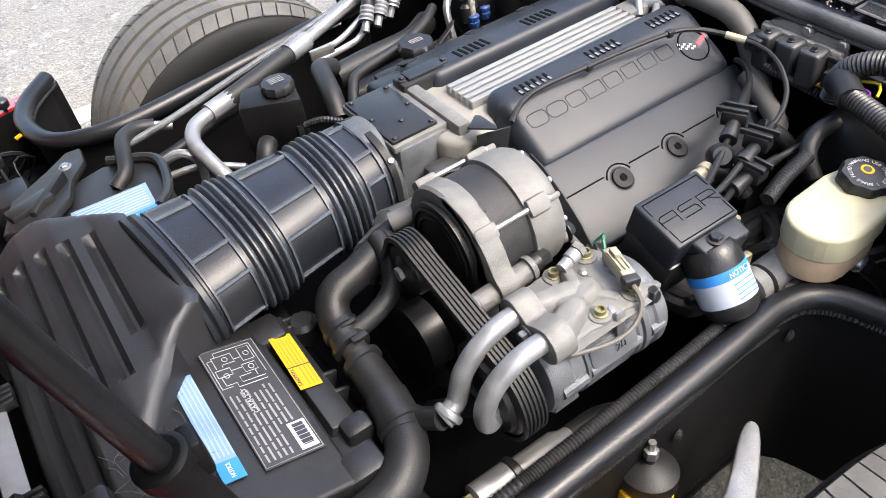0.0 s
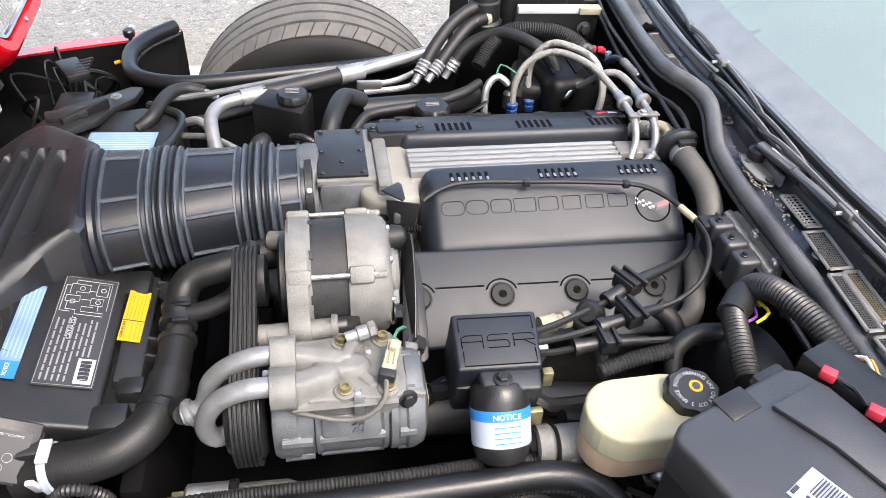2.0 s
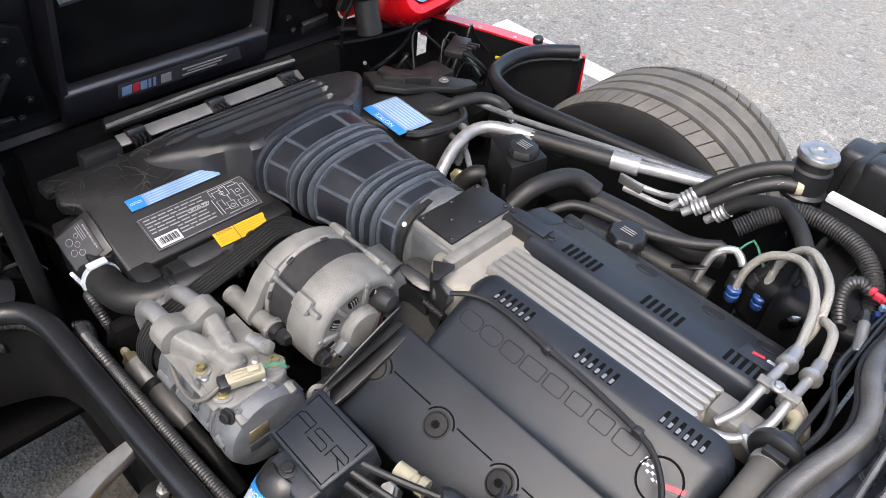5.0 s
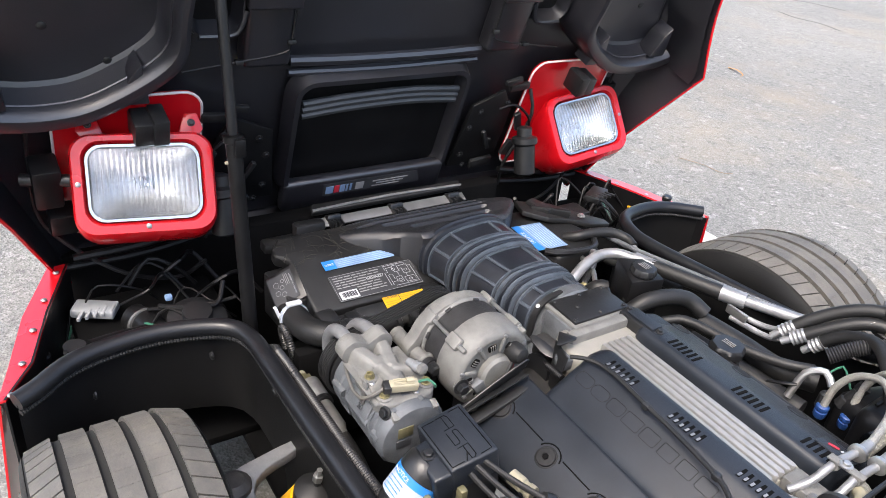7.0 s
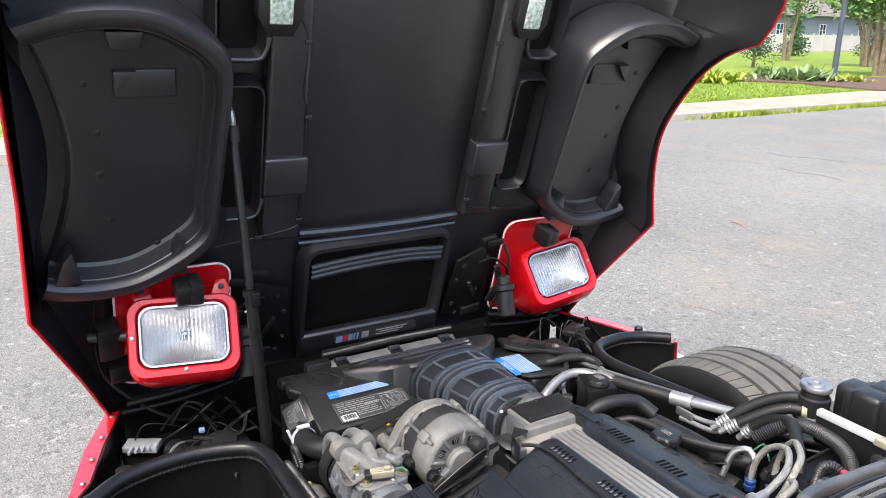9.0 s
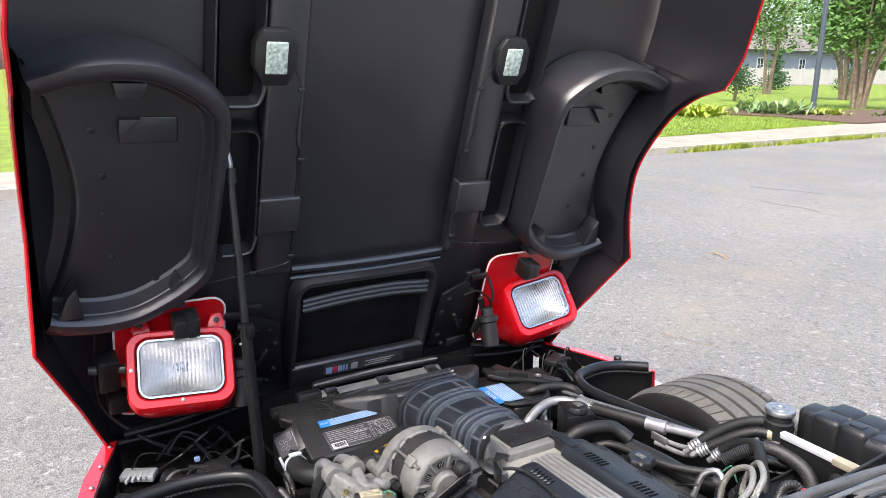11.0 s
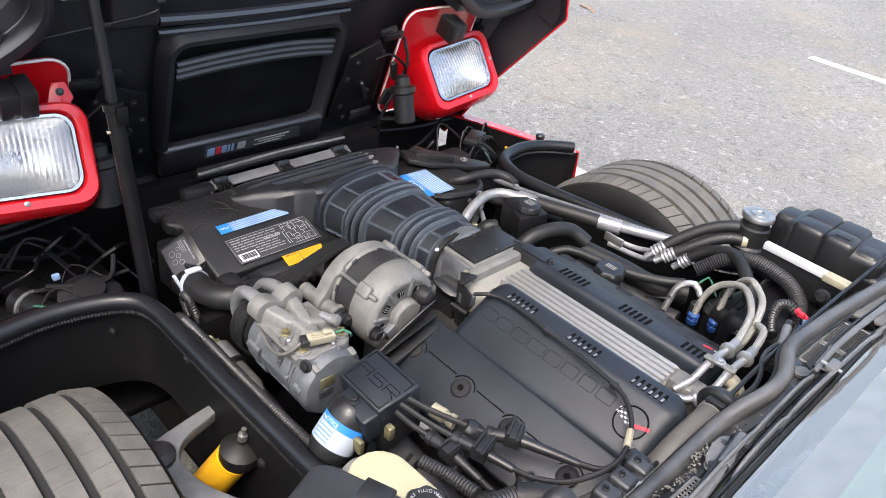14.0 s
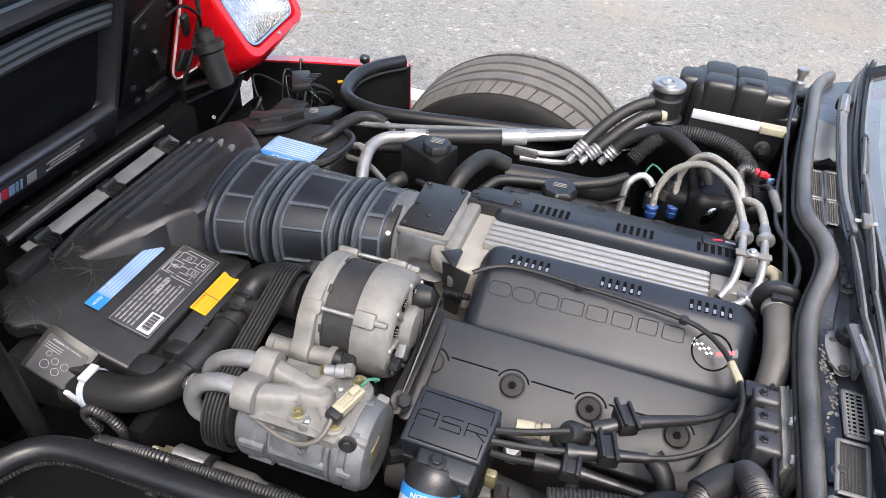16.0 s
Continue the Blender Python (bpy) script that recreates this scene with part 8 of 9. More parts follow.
for x0, x1, y0, y1, z1 in ((0.712, 0.762, 0.575, 0.64, 0.772), (0.758, 0.822, 0.548, 0.605, 0.782), (0.758, 0.822, 0.6, 0.672, 0.78), (0.818, 0.88, 0.546, 0.605, 0.784), (0.818, 0.88, 0.6, 0.672, 0.78), (0.876, 0.925, 0.556, 0.61, 0.775), (0.876, 0.93, 0.605, 0.655, 0.77), (0.9, 0.955, 0.55, 0.63, 0.738)):
    part("tank_chamber", rbox(((x0 + x1) / 2, (y0 + y1) / 2, (z1 + 0.65) / 2), (x1 - x0, y1 - y0, z1 - 0.65), 0.013, seg=3), BLACK, rad_tank)
part("tank_body", rbox((0.838, 0.608, 0.71), (0.197, 0.113, 0.127), 0.02, seg=4), BLACK, rad_tank)
part("raised_panel", rbox((0.85, 0.573, 0.785), (0.03, 0.022, 0.003), 0.001), BLACK, rad_tank)
capt = thing("radiator_cap_tank", "black filler neck with a bright pressure cap", "filler neck", (0.7, 0.53, 0.6))
part("neck", lathe([(0.038, 0), (0.04, 0.008), (0.034, 0.013), (0.033, 0.05), (0.028, 0.053), (0.027, 0.066)], Matrix.Translation((0.695, 0.536, 0.69)), 32), BLACK, capt)
part("pressure_cap", lathe([(0.034, 0), (0.038, 0.003), (0.0385, 0.01), (0.0365, 0.0135), (0.022, 0.0135), (0.021, 0.016), (0.011, 0.016), (0.009, 0.013), (0.001, 0.013)], Matrix.Translation((0.695, 0.536, 0.756)) @ Matrix.Diagonal((0.84, 0.84, 1, 1)), 40, wobble=lambda a: 1 + 0.02 * math.cos(2 * a)), STEEL, capt, "bright metal pressure cap")
wb = thing("pale_support_bar", "pale dusty metal bar with a yellowed end", "bracket", (0.83, 0.46, 0.6))
part("bar", rbox((0.81, 0.467, 0.747), (0.125, 0.016, 0.014), 0.002, Matrix.Rotation(-0.03, 3, "Z")), WHITE, wb)
part("bar_end", rbox((0.893, 0.462, 0.747), (0.045, 0.024, 0.014), 0.002, Matrix.Rotation(-0.03, 3, "Z")), IVORY, wb, "yellowed bar end")
part("stay", rbox((0.83, 0.47, 0.71), (0.17, 0.01, 0.06), 0.003, Matrix.Rotation(-0.03, 3, "Z")), BLACK, wb)
part("bolt", hexbolt((0.885, 0.452, 0.71), (0, -1, 0.2), 0.01, 0.012), BLACK, wb)

hv = thing("heater_case", "large black heater and blower case on the bulkhead", "blower case", (0.83, 0.4, 0.4))
part("case", rbox((0.845, 0.4, 0.56), (0.15, 0.22, 0.24), 0.024, Matrix.Rotation(0.05, 3, "Z"), 4), SATIN, hv)
for k in range(3):
    part("case_rib", rbox((0.79 + 0.045 * k, 0.4, 0.681), (0.006, 0.16, 0.006), 0.002), SATIN, hv)
part("heater_elbow", tube([(0.8, 0.31, 0.6), (0.81, 0.3, 0.64), (0.825, 0.305, 0.66), (0.835, 0.33, 0.665)], 0.015, 14), CHROME, hv, "bright metal heater elbow")
part("case_end", rbox((0.775, 0.395, 0.6), (0.09, 0.13, 0.1), 0.02, Matrix.Rotation(-0.25, 3, "Z"), 3), SATIN, hv)
big_loom = thing("heavy_loom", "thick corrugated black loom over the blower case", "wiring loom", (0.8, 0.43, 0.6))
part("conduit", tube([(0.66, 0.4, 0.66), (0.69, 0.43, 0.69), (0.73, 0.452, 0.71), (0.79, 0.445, 0.715), (0.84, 0.425, 0.71), (0.875, 0.39, 0.69), (0.89, 0.34, 0.66), (0.895, 0.27, 0.62)], 0.015, 14, ribs=0.0048, depth=0.13), CONDUIT, big_loom)
part("conduit", tube([(0.872, 0.36, 0.708), (0.856, 0.356, 0.716), (0.846, 0.338, 0.713), (0.853, 0.31, 0.7), (0.87, 0.28, 0.69)], 0.01, 10, ribs=0.006), CONDUIT, big_loom)
for k, (p, c) in enumerate((((0.886, 0.35, 0.714), REDP), ((0.9, 0.342, 0.708), PALEBLUE), ((0.908, 0.33, 0.7), BLUEP), ((0.876, 0.358, 0.712), REDP), ((0.898, 0.33, 0.7), BLUEP), ((0.893, 0.356, 0.708), REDP))):
    part("fuse_plug", rbox(p, (0.012, 0.008, 0.01), 0.0015, Matrix.Rotation(0.5 * k, 3, "Z")), c, big_loom, "coloured plug")
part("sleeve", lathe([(0.006, 0), (0.0075, 0.002), (0.0075, 0.05), (0.006, 0.052)], along((0.893, 0.258, 0.735), (0.26, -0.95, -0.16)), 14), ALUSH, big_loom, "white sleeve")
part("sleeve_cable", tube([(0.886, 0.31, 0.71), (0.888, 0.28, 0.73), (0.893, 0.256, 0.735)], 0.006, 8, ribs=0.005), CONDUIT, big_loom)
cables = thing("speedometer_cable", "thin black cable beside the bulkhead seal", "cable", (0.92, 0.3, 0.6))
part("cable", tube([(0.93, 0.62, 0.78), (0.925, 0.55, 0.765), (0.915, 0.42, 0.745), (0.912, 0.3, 0.74), (0.91, 0.15, 0.735), (0.91, 0.0, 0.72)], 0.0038, 8), BLACK, cables)

# braided heater hoses
hh = thing("braided_heater_hoses", "braided steel heater hoses with metal pipe ends", "hose", (0.8, 0.2, 0.55))
part("braided_hose", tube([(0.717, 0.322, 0.61), (0.72, 0.327, 0.66), (0.741, 0.331, 0.70), (0.786, 0.316, 0.727), (0.831, 0.253, 0.73), (0.851, 0.175, 0.722), (0.854, 0.146, 0.72)], 0.0064, 14), BRAID, hh, "braided hose")
part("braided_hose", tube([(0.754, 0.337, 0.61), (0.751, 0.352, 0.67), (0.764, 0.352, 0.71), (0.789, 0.337, 0.735), (0.827, 0.297, 0.737), (0.845, 0.255, 0.73), (0.85, 0.22, 0.70), (0.84, 0.2, 0.66)], 0.0064, 14), BRAID, hh, "braided hose")
part("braided_hose", tube([(0.821, 0.329, 0.66), (0.835, 0.29, 0.67), (0.852, 0.238, 0.72), (0.872, 0.215, 0.73), (0.882, 0.17, 0.728), (0.884, 0.143, 0.725)], 0.0064, 14), BRAID, hh, "braided hose")
for p in ((0.717, 0.322, 0.605), (0.754, 0.337, 0.605)):
    part("blue_fitting", lathe([(0.009, -0.01), (0.0115, -0.004), (0.0115, 0.003), (0.0095, 0.004), (0.0095, 0.008), (0.0115, 0.009), (0.0115, 0.014), (0.009, 0.016)], along(p, (0, 0, 1)), 10), BLUEP, hh, "blue quick-connect fitting")
for a in ((0.854, 0.15, 0.72), (0.884, 0.147, 0.725)):
    q = Vector(a)
    part("ferrule", tube([q + Vector((-0.001, 0.012, 0)), q + Vector((0.001, -0.018, 0))], 0.0085, 12), ALU, hh)
    part("collar", lathe([(0.009, 0), (0.0135, 0.002), (0.0135, 0.008), (0.009, 0.01)], along(q + Vector((0, -0.015, 0)), (0.05, -1, 0)), 14), STEEL, hh)
part("pipe", tube([(0.853, 0.135, 0.72), (0.85, 0.076, 0.72), (0.846, 0.043, 0.70), (0.832, 0.021, 0.68)], 0.0062, 12), ALU, hh)
part("pipe", tube([(0.884, 0.135, 0.724), (0.882, 0.074, 0.72), (0.879, 0.042, 0.70), (0.859, 0.012, 0.685), (0.83, 0.0, 0.68)], 0.0062, 12), ALU, hh)
part("pipe", tube([(0.835, 0.03, 0.675), (0.855, 0.04, 0.68), (0.868, 0.02, 0.69), (0.885, 0.02, 0.68)], 0.008, 12), ALU, hh)
part("clamp_plate", rbox((0.866, 0.078, 0.728), (0.052, 0.014, 0.004), 0.002, Matrix.Rotation(0.05, 3, "Z")), CAST, hh, "steel clamp plate")
for x in (0.852, 0.883):
    part("pipe_band", lathe([(0.0075, -0.008), (0.008, -0.006), (0.008, 0.006), (0.0075, 0.008)], along((x, 0.08, 0.7205), (0, 1, 0)), 12), CAST, hh)
part("clamp_bolt", hexbolt((0.864, 0.078, 0.73), (0, 0, 1), 0.006), STEEL, hh)
part("block", rbox((0.855, 0.045, 0.665), (0.08, 0.04, 0.05), 0.006), CAST, hh)
vac = thing("vacuum_fitting", "brass and black fitting on a thick hose", "fitting", (0.91, 0.0, 0.6))
part("brass_end", lathe([(0.01, 0), (0.014, 0.003), (0.014, 0.014), (0.011, 0.017), (0.009, 0.03)], along((0.905, 0.028, 0.704), (0.1, 1, 0.1)), 6), BRASS, vac, "yellow zinc nut")
part("elbow", tube([(0.905, 0.05, 0.706), (0.903, 0.068, 0.708), (0.892, 0.078, 0.706)], 0.0095, 12), IVORY, vac)
part("flange", lathe([(0.018, 0.012), (0.031, 0.01), (0.034, 0.005), (0.034, -0.002), (0.03, -0.006), (0.022, -0.008)], along((0.905, 0.012, 0.704), (0.05, 1, 0.1)), 36), BLACK, vac, "black rubber flange")
part("cone", lathe([(0.02, 0), (0.017, 0.012), (0.013, 0.02)], along((0.905, 0.02, 0.705), (0.05, 1, 0.1)), 28), RUBBER, vac)
part("hose_clip", lathe([(0.0195, 0), (0.021, 0.001), (0.021, 0.01), (0.0195, 0.011)], along((0.905, -0.012, 0.702), (0, 1, 0.1)), 28), STEEL, vac, "steel hose clip")
part("clip_screw", rbox((0.905, -0.007, 0.724), (0.028, 0.012, 0.009), 0.002), BLACK, vac)
part("hose", tube([(0.905, 0.008, 0.703), (0.905, -0.05, 0.704), (0.904, -0.1, 0.698), (0.9, -0.135, 0.674), (0.89, -0.165, 0.636), (0.868, -0.2, 0.606)], 0.0185, 18), HOSEG, vac, "grey weathered hose")
part("hose", tube([(0.875, -0.16, 0.63), (0.86, -0.21, 0.615), (0.84, -0.25, 0.6), (0.81, -0.26, 0.59)], 0.015, 14), HOSEG, vac)
part("coil_end", tube([(0.878, 0.125, 0.672), (0.893, 0.1, 0.685), (0.905, 0.075, 0.69), (0.91, 0.045, 0.69)], 0.0155, 14, ribs=0.005, depth=0.14), BRAID, vac)

# sensors beside the braided hoses
sn = thing("pressure_switch", "small metal switch with green wire on the blower case", "sensor", (0.72, 0.37, 0.6))
part("body", lathe([(0.008, 0), (0.012, 0.004), (0.012, 0.02), (0.009, 0.022), (0.009, 0.045), (0.012, 0.047), (0.012, 0.06)], along((0.73, 0.345, 0.62), (0.35, 0.25, 0.9)), 14), DUSTY, sn)
part("body", lathe([(0.008, 0), (0.011, 0.004), (0.011, 0.03), (0.006, 0.036)], along((0.71, 0.33, 0.605), (0.0, 0.1, 1)), 14), BLACK, sn)
part("wire", tube([(0.69, 0.36, 0.66), (0.7, 0.375, 0.675), (0.72, 0.36, 0.67), (0.735, 0.35, 0.66)], 0.002, 6), WIRES[3], sn)
part("tube", tube([(0.66, 0.31, 0.6), (0.665, 0.33, 0.65), (0.69, 0.345, 0.665), (0.71, 0.34, 0.65)], 0.007, 10), STEEL, sn)
part("lever", tube([(0.62, 0.3, 0.61), (0.65, 0.305, 0.625), (0.665, 0.315, 0.63)], 0.005, 8, flat=0.5), SATIN, sn)

# ---- bulkhead, cowl and windshield ----
cowl = thing("cowl", "black cowl panel with grilles below the windshield", "cowl", (1.0, 0, 0.5))
SEALP = [(1.02, 0.80, 0.735), (0.985, 0.70, 0.745), (0.958, 0.5, 0.757), (0.94, 0.34, 0.76), (0.931, 0.22, 0.762), (0.93, 0.165, 0.764), (0.938, 0.13, 0.765), (0.95, 0.1, 0.765), (0.957, 0.065, 0.763), (0.953, 0.028, 0.758), (0.941, -0.015, 0.747), (0.933, -0.06, 0.735), (0.931, -0.145, 0.726), (0.931, -0.27, 0.723), (0.93, -0.38, 0.721), (0.927, -0.49, 0.718), (0.935, -0.6, 0.716), (0.957, -0.7, 0.714), (0.99, -0.78, 0.71)]
part("bulkhead_seal", tube(SEALP, 0.0115, 14, 0.012, flat=1.25), SEAL, cowl, "weathered rubber bulkhead seal")
part("seal_lip", tube([(x - 0.013, y, z - 0.008) for x, y, z in SEALP], 0.0035, 6, 0.015), RUBBER, cowl)
part("release_cable", tube([(x - 0.03, y, z - 0.035 + 0.004 * math.sin(17 * y)) for x, y, z in SEALP[2:-3]], 0.0042, 8, 0.02), BLACK, cowl, "black release cable along the bulkhead")
part("cable_joint", tube([(0.9, -0.315, 0.69), (0.899, -0.345, 0.688)], 0.0075, 10), BLACK, cowl)
sl = spline(SEALP, 0.025)
bm = bmesh.new()
rows = [[bm.verts.new((p.x + dx, p.y, p.z - dz)) for p in sl] for dx, dz in ((0.0, 0.01), (0.0, 0.15), (0.01, 0.45))]
for a, b in zip(rows, rows[1:]):
    for k in range(len(sl) - 1):
        bm.faces.new((a[k], a[k + 1], b[k + 1], b[k]))
part("bulkhead", bm, SATIN, cowl, "black bulkhead")


def wind_x(y):
    """Foot of the windshield at y."""
    return 1.016 + 0.17 * max(0.0, abs(y) - 0.2) ** 1.6


def cowl_strip(pairs, material, name, label="", y0=-1.0, y1=1.0):
    """A folded strip along the cowl: each pair is a share of the way from seal to glass and a drop below or rise above the seal."""
    g = bmesh.new()
    run = [p for p in sl if y0 <= p.y <= y1]
    rr = [[g.verts.new((lerp(p.x, wind_x(p.y), f), p.y, lerp(p.z, 0.745, min(1.0, 1.6 * f)) + z)) for p in run] for f, z in pairs]
    for r0, r1 in zip(rr, rr[1:]):
        for k in range(len(run) - 1):
            g.faces.new((r0[k], r0[k + 1], r1[k + 1], r1[k]))
    return part(name, g, material, cowl, label)


cowl_strip([(0.0, -0.006), (0.12, -0.008), (0.16, -0.014), (0.62, -0.012), (0.68, 0.006), (0.8, 0.014)], TRAYM, "cowl_panel", "dusty black cowl tray")
cowl_strip([(0.14, -0.01), (0.36, -0.007), (0.4, -0.012)], TRAYM, "tray_ledge", "", -0.31, 0.09)
cowl_strip([(0.74, 0.014), (0.78, 0.024), (0.95, 0.033), (1.06, 0.042)], TRIMG, "edge_trim", "faded black windshield edge trim")
cowl_strip([(0.8, 0.029), (0.82, 0.035), (0.85, 0.035), (0.87, 0.03)], BLACK, "trim_lip")
cowl_strip([(0.9, 0.034), (0.92, 0.041), (0.97, 0.043), (0.99, 0.038)], RUBBER, "glass_seal", "black rubber edge of the glass")


def mesh_grille(x0, x1, y0, y1, skew, pitch, bar, material, z=0.7395):
    """A woven mesh set in a pale frame; skew moves its end that lies at y1 along x."""
    f = lambda u, v: Vector((lerp(x0, x1, u) + skew * v, lerp(y0, y1, v), z))
    def poly(d, h, dz=0.0):
        return prism([(p.x, p.y) for p in (f(-d, -d), f(1 + d, -d), f(1 + d, 1 + d), f(-d, 1 + d))], h, Matrix.Translation((0, 0, z + dz)), 0.0008, 1)
    # Near-black backing plate: shade below the mesh put into its colour.
    grille = part("grille", poly(0.0, 0.002), RECESS, cowl, "mesh grille")
    g = bmesh.new()
    for k in range(1, int((y1 - y0) / pitch)):
        v = k * pitch / (y1 - y0)
        tube([f(0, v) + Vector((0, 0, 0.0035)), f(1, v) + Vector((0, 0, 0.0035))], bar, 4, straight=True, bm=g)
    for k in range(1, int((x1 - x0) / pitch)):
        u = k * pitch / (x1 - x0)
        tube([f(u, 0) + Vector((0, 0, 0.004)), f(u, 1) + Vector((0, 0, 0.004))], bar, 4, straight=True, bm=g)
    part("mesh", g, material, grille)
    for a, b in (((0, 0), (1, 0)), ((1, 0), (1, 1)), ((1, 1), (0, 1)), ((0, 1), (0, 0))):
        part("grille_bar", tube([f(*a) + Vector((0, 0, 0.004)), f(*b) + Vector((0, 0, 0.004))], 0.0026, 6, straight=True, flat=0.7), COWLM, grille)


FINE = mat("fine_black_mesh", (0.03, 0.03, 0.03), 0.5, var=0.2, bump=0.0)
for x0, x1, y0, y1, skew, pitch, bar, m in (
        (0.945, 0.966, 0.178, 0.25, 0.001, 0.0034, 0.0008, FINE), (0.969, 0.985, 0.185, 0.25, 0.004, 0.0034, 0.0008, FINE),
        (0.947, 0.968, 0.258, 0.345, 0.003, 0.0034, 0.0008, FINE), (0.973, 0.994, 0.258, 0.35, 0.004, 0.0034, 0.0008, FINE),
        (0.96, 0.982, -0.247, -0.178, 0.002, 0.0062, 0.0013, COWLM), (0.944, 0.975, -0.328, -0.257, 0.006, 0.0034, 0.0008, FINE),
        (0.929, 0.947, -0.43, -0.338, 0.008, 0.0034, 0.0008, FINE), (0.952, 0.972, -0.42, -0.335, 0.006, 0.0034, 0.0009, GOLDMESH),
        (0.93, 0.96, -0.55, -0.44, 0.0, 0.0034, 0.0008, FINE)):
    mesh_grille(x0, x1, y0, y1, skew, pitch, bar, m)
part("dusty_plate", prism([(0.95, 0.375), (1.0, 0.39), (1.015, 0.52), (0.975, 0.55)], 0.006, Matrix.Translation((0, 0, 0.742)), 0.002), COWLM, cowl, "pale dusty tray plate")
# Notch drawn as a raised near-black plate, its shade in the colour.
part("notch", prism([(0.955, 0.355), (0.995, 0.362), (0.985, 0.39)], 0.008, Matrix.Translation((0, 0, 0.743)), 0.001), RECESS, cowl)
for x, y in ((0.957, -0.092), (0.951, -0.298), (0.961, 0.174), (0.985, 0.03), (0.965, -0.14)):
    part("washer", lathe([(0.0095, 0), (0.009, 0.0015), (0.005, 0.002)], Matrix.Translation((x, y, 0.7385)), 16), COWLM, cowl)
    part("cowl_bolt", hexbolt((x, y, 0.74), (0, 0, 1), 0.0055), IRON, cowl)
part("bracket", prism(softened([(-0.012, -0.035), (0.014, -0.03), (0.016, 0.02), (0.0, 0.04), (-0.016, 0.02)], 1), 0.005, axes((0.962, -0.11, 0.739), (1, 0.1, 0), (0, 1, 0.05)), 0.0015), COWLM, cowl, "pale bolted bracket")
part("bracket_fold", rbox((0.978, -0.125, 0.746), (0.006, 0.05, 0.018), 0.002), COWLM, cowl)
part("drain_tab", prism(softened([(0.95, 0.15), (0.975, 0.16), (0.972, 0.13), (0.955, 0.125)], 1), 0.006, Matrix.Translation((0, 0, 0.744)), 0.001), COWLM, cowl)
# crumbled sealant and leaf litter in the cowl gutter
g = bmesh.new()
for k in range(170):
    y = rng.choice((rng.uniform(-0.26, -0.06), rng.gauss(-0.13, 0.05), rng.uniform(-0.5, 0.4)))
    x = interp(y, [-0.5, -0.27, -0.1, 0.0, 0.08, 0.2, 0.4], [0.94, 0.948, 0.95, 0.965, 0.985, 0.955, 0.96]) + rng.gauss(0, 0.003) + 0.004 * math.sin(60 * y)
    rbox((x, y, 0.7385 + rng.uniform(0, 0.003)), (rng.uniform(0.001, 0.0034), rng.uniform(0.001, 0.005), rng.uniform(0.0006, 0.0014)), 0, Matrix.Rotation(rng.uniform(0, 3), 3, "Z") @ Matrix.Rotation(rng.uniform(-0.5, 0.5), 3, "X"), bm=g)
tagged(part("sealant_litter", g, mat("crumbled_sealant", (0.11, 0.104, 0.092), 0.9, var=0.5, scale=90), cowl), kind="stuff")

ws = thing("windshield", "steeply raked tinted windshield reflecting the sky", "windshield", (1.4, 0, 0.78))
gl = part("glass", grid_sheet(lambda u, v: (wind_x(lerp(-0.7, 0.7, v) * (1 - 0.22 * u)) + 0.72 * u, lerp(-0.7, 0.7, v) * (1 - 0.22 * u), 0.787 + 0.40 * u - 0.03 * u * u), 16, 28), WINDSHIELD, ws)
gl.visible_shadow = False
for s in (-1, 1):
    part("pillar", tube([(wind_x(0.71), s * 0.71, 0.78), (wind_x(0.71) + 0.36, s * 0.63, 0.985), (wind_x(0.55) + 0.75, s * 0.55, 1.165)], 0.022, 8), BLACK, ws)
part("header", tube([(1.84, -0.55, 1.16), (1.8, 0, 1.175), (1.84, 0.55, 1.16)], 0.02, 8), BLACK, ws)
dashb = thing("dashboard", "grey vinyl dashboard top below the windshield", "dashboard", (1.4, 0, 0.6))
part("top", grid_sheet(lambda u, v: (wind_x(lerp(-0.64, 0.64, v)) + 0.03 + 0.07 * u, lerp(-0.64, 0.64, v), 0.77 + 0.038 * u), 4, 12, 0.006), DASH, dashb)
# Added pale sheet under the glass: the reflected sky is put into its colour.
part("sky_sheet", grid_sheet(lambda u, v: (wind_x(lerp(-0.6, 0.6, v)) + 0.085 + 0.52 * u, lerp(-0.6, 0.6, v) * (1 - 0.15 * u), 0.8 + 0.285 * u), 4, 12, 0.006), SKYSHEET, dashb, "pale green sheet added behind the glass for reflected sky")

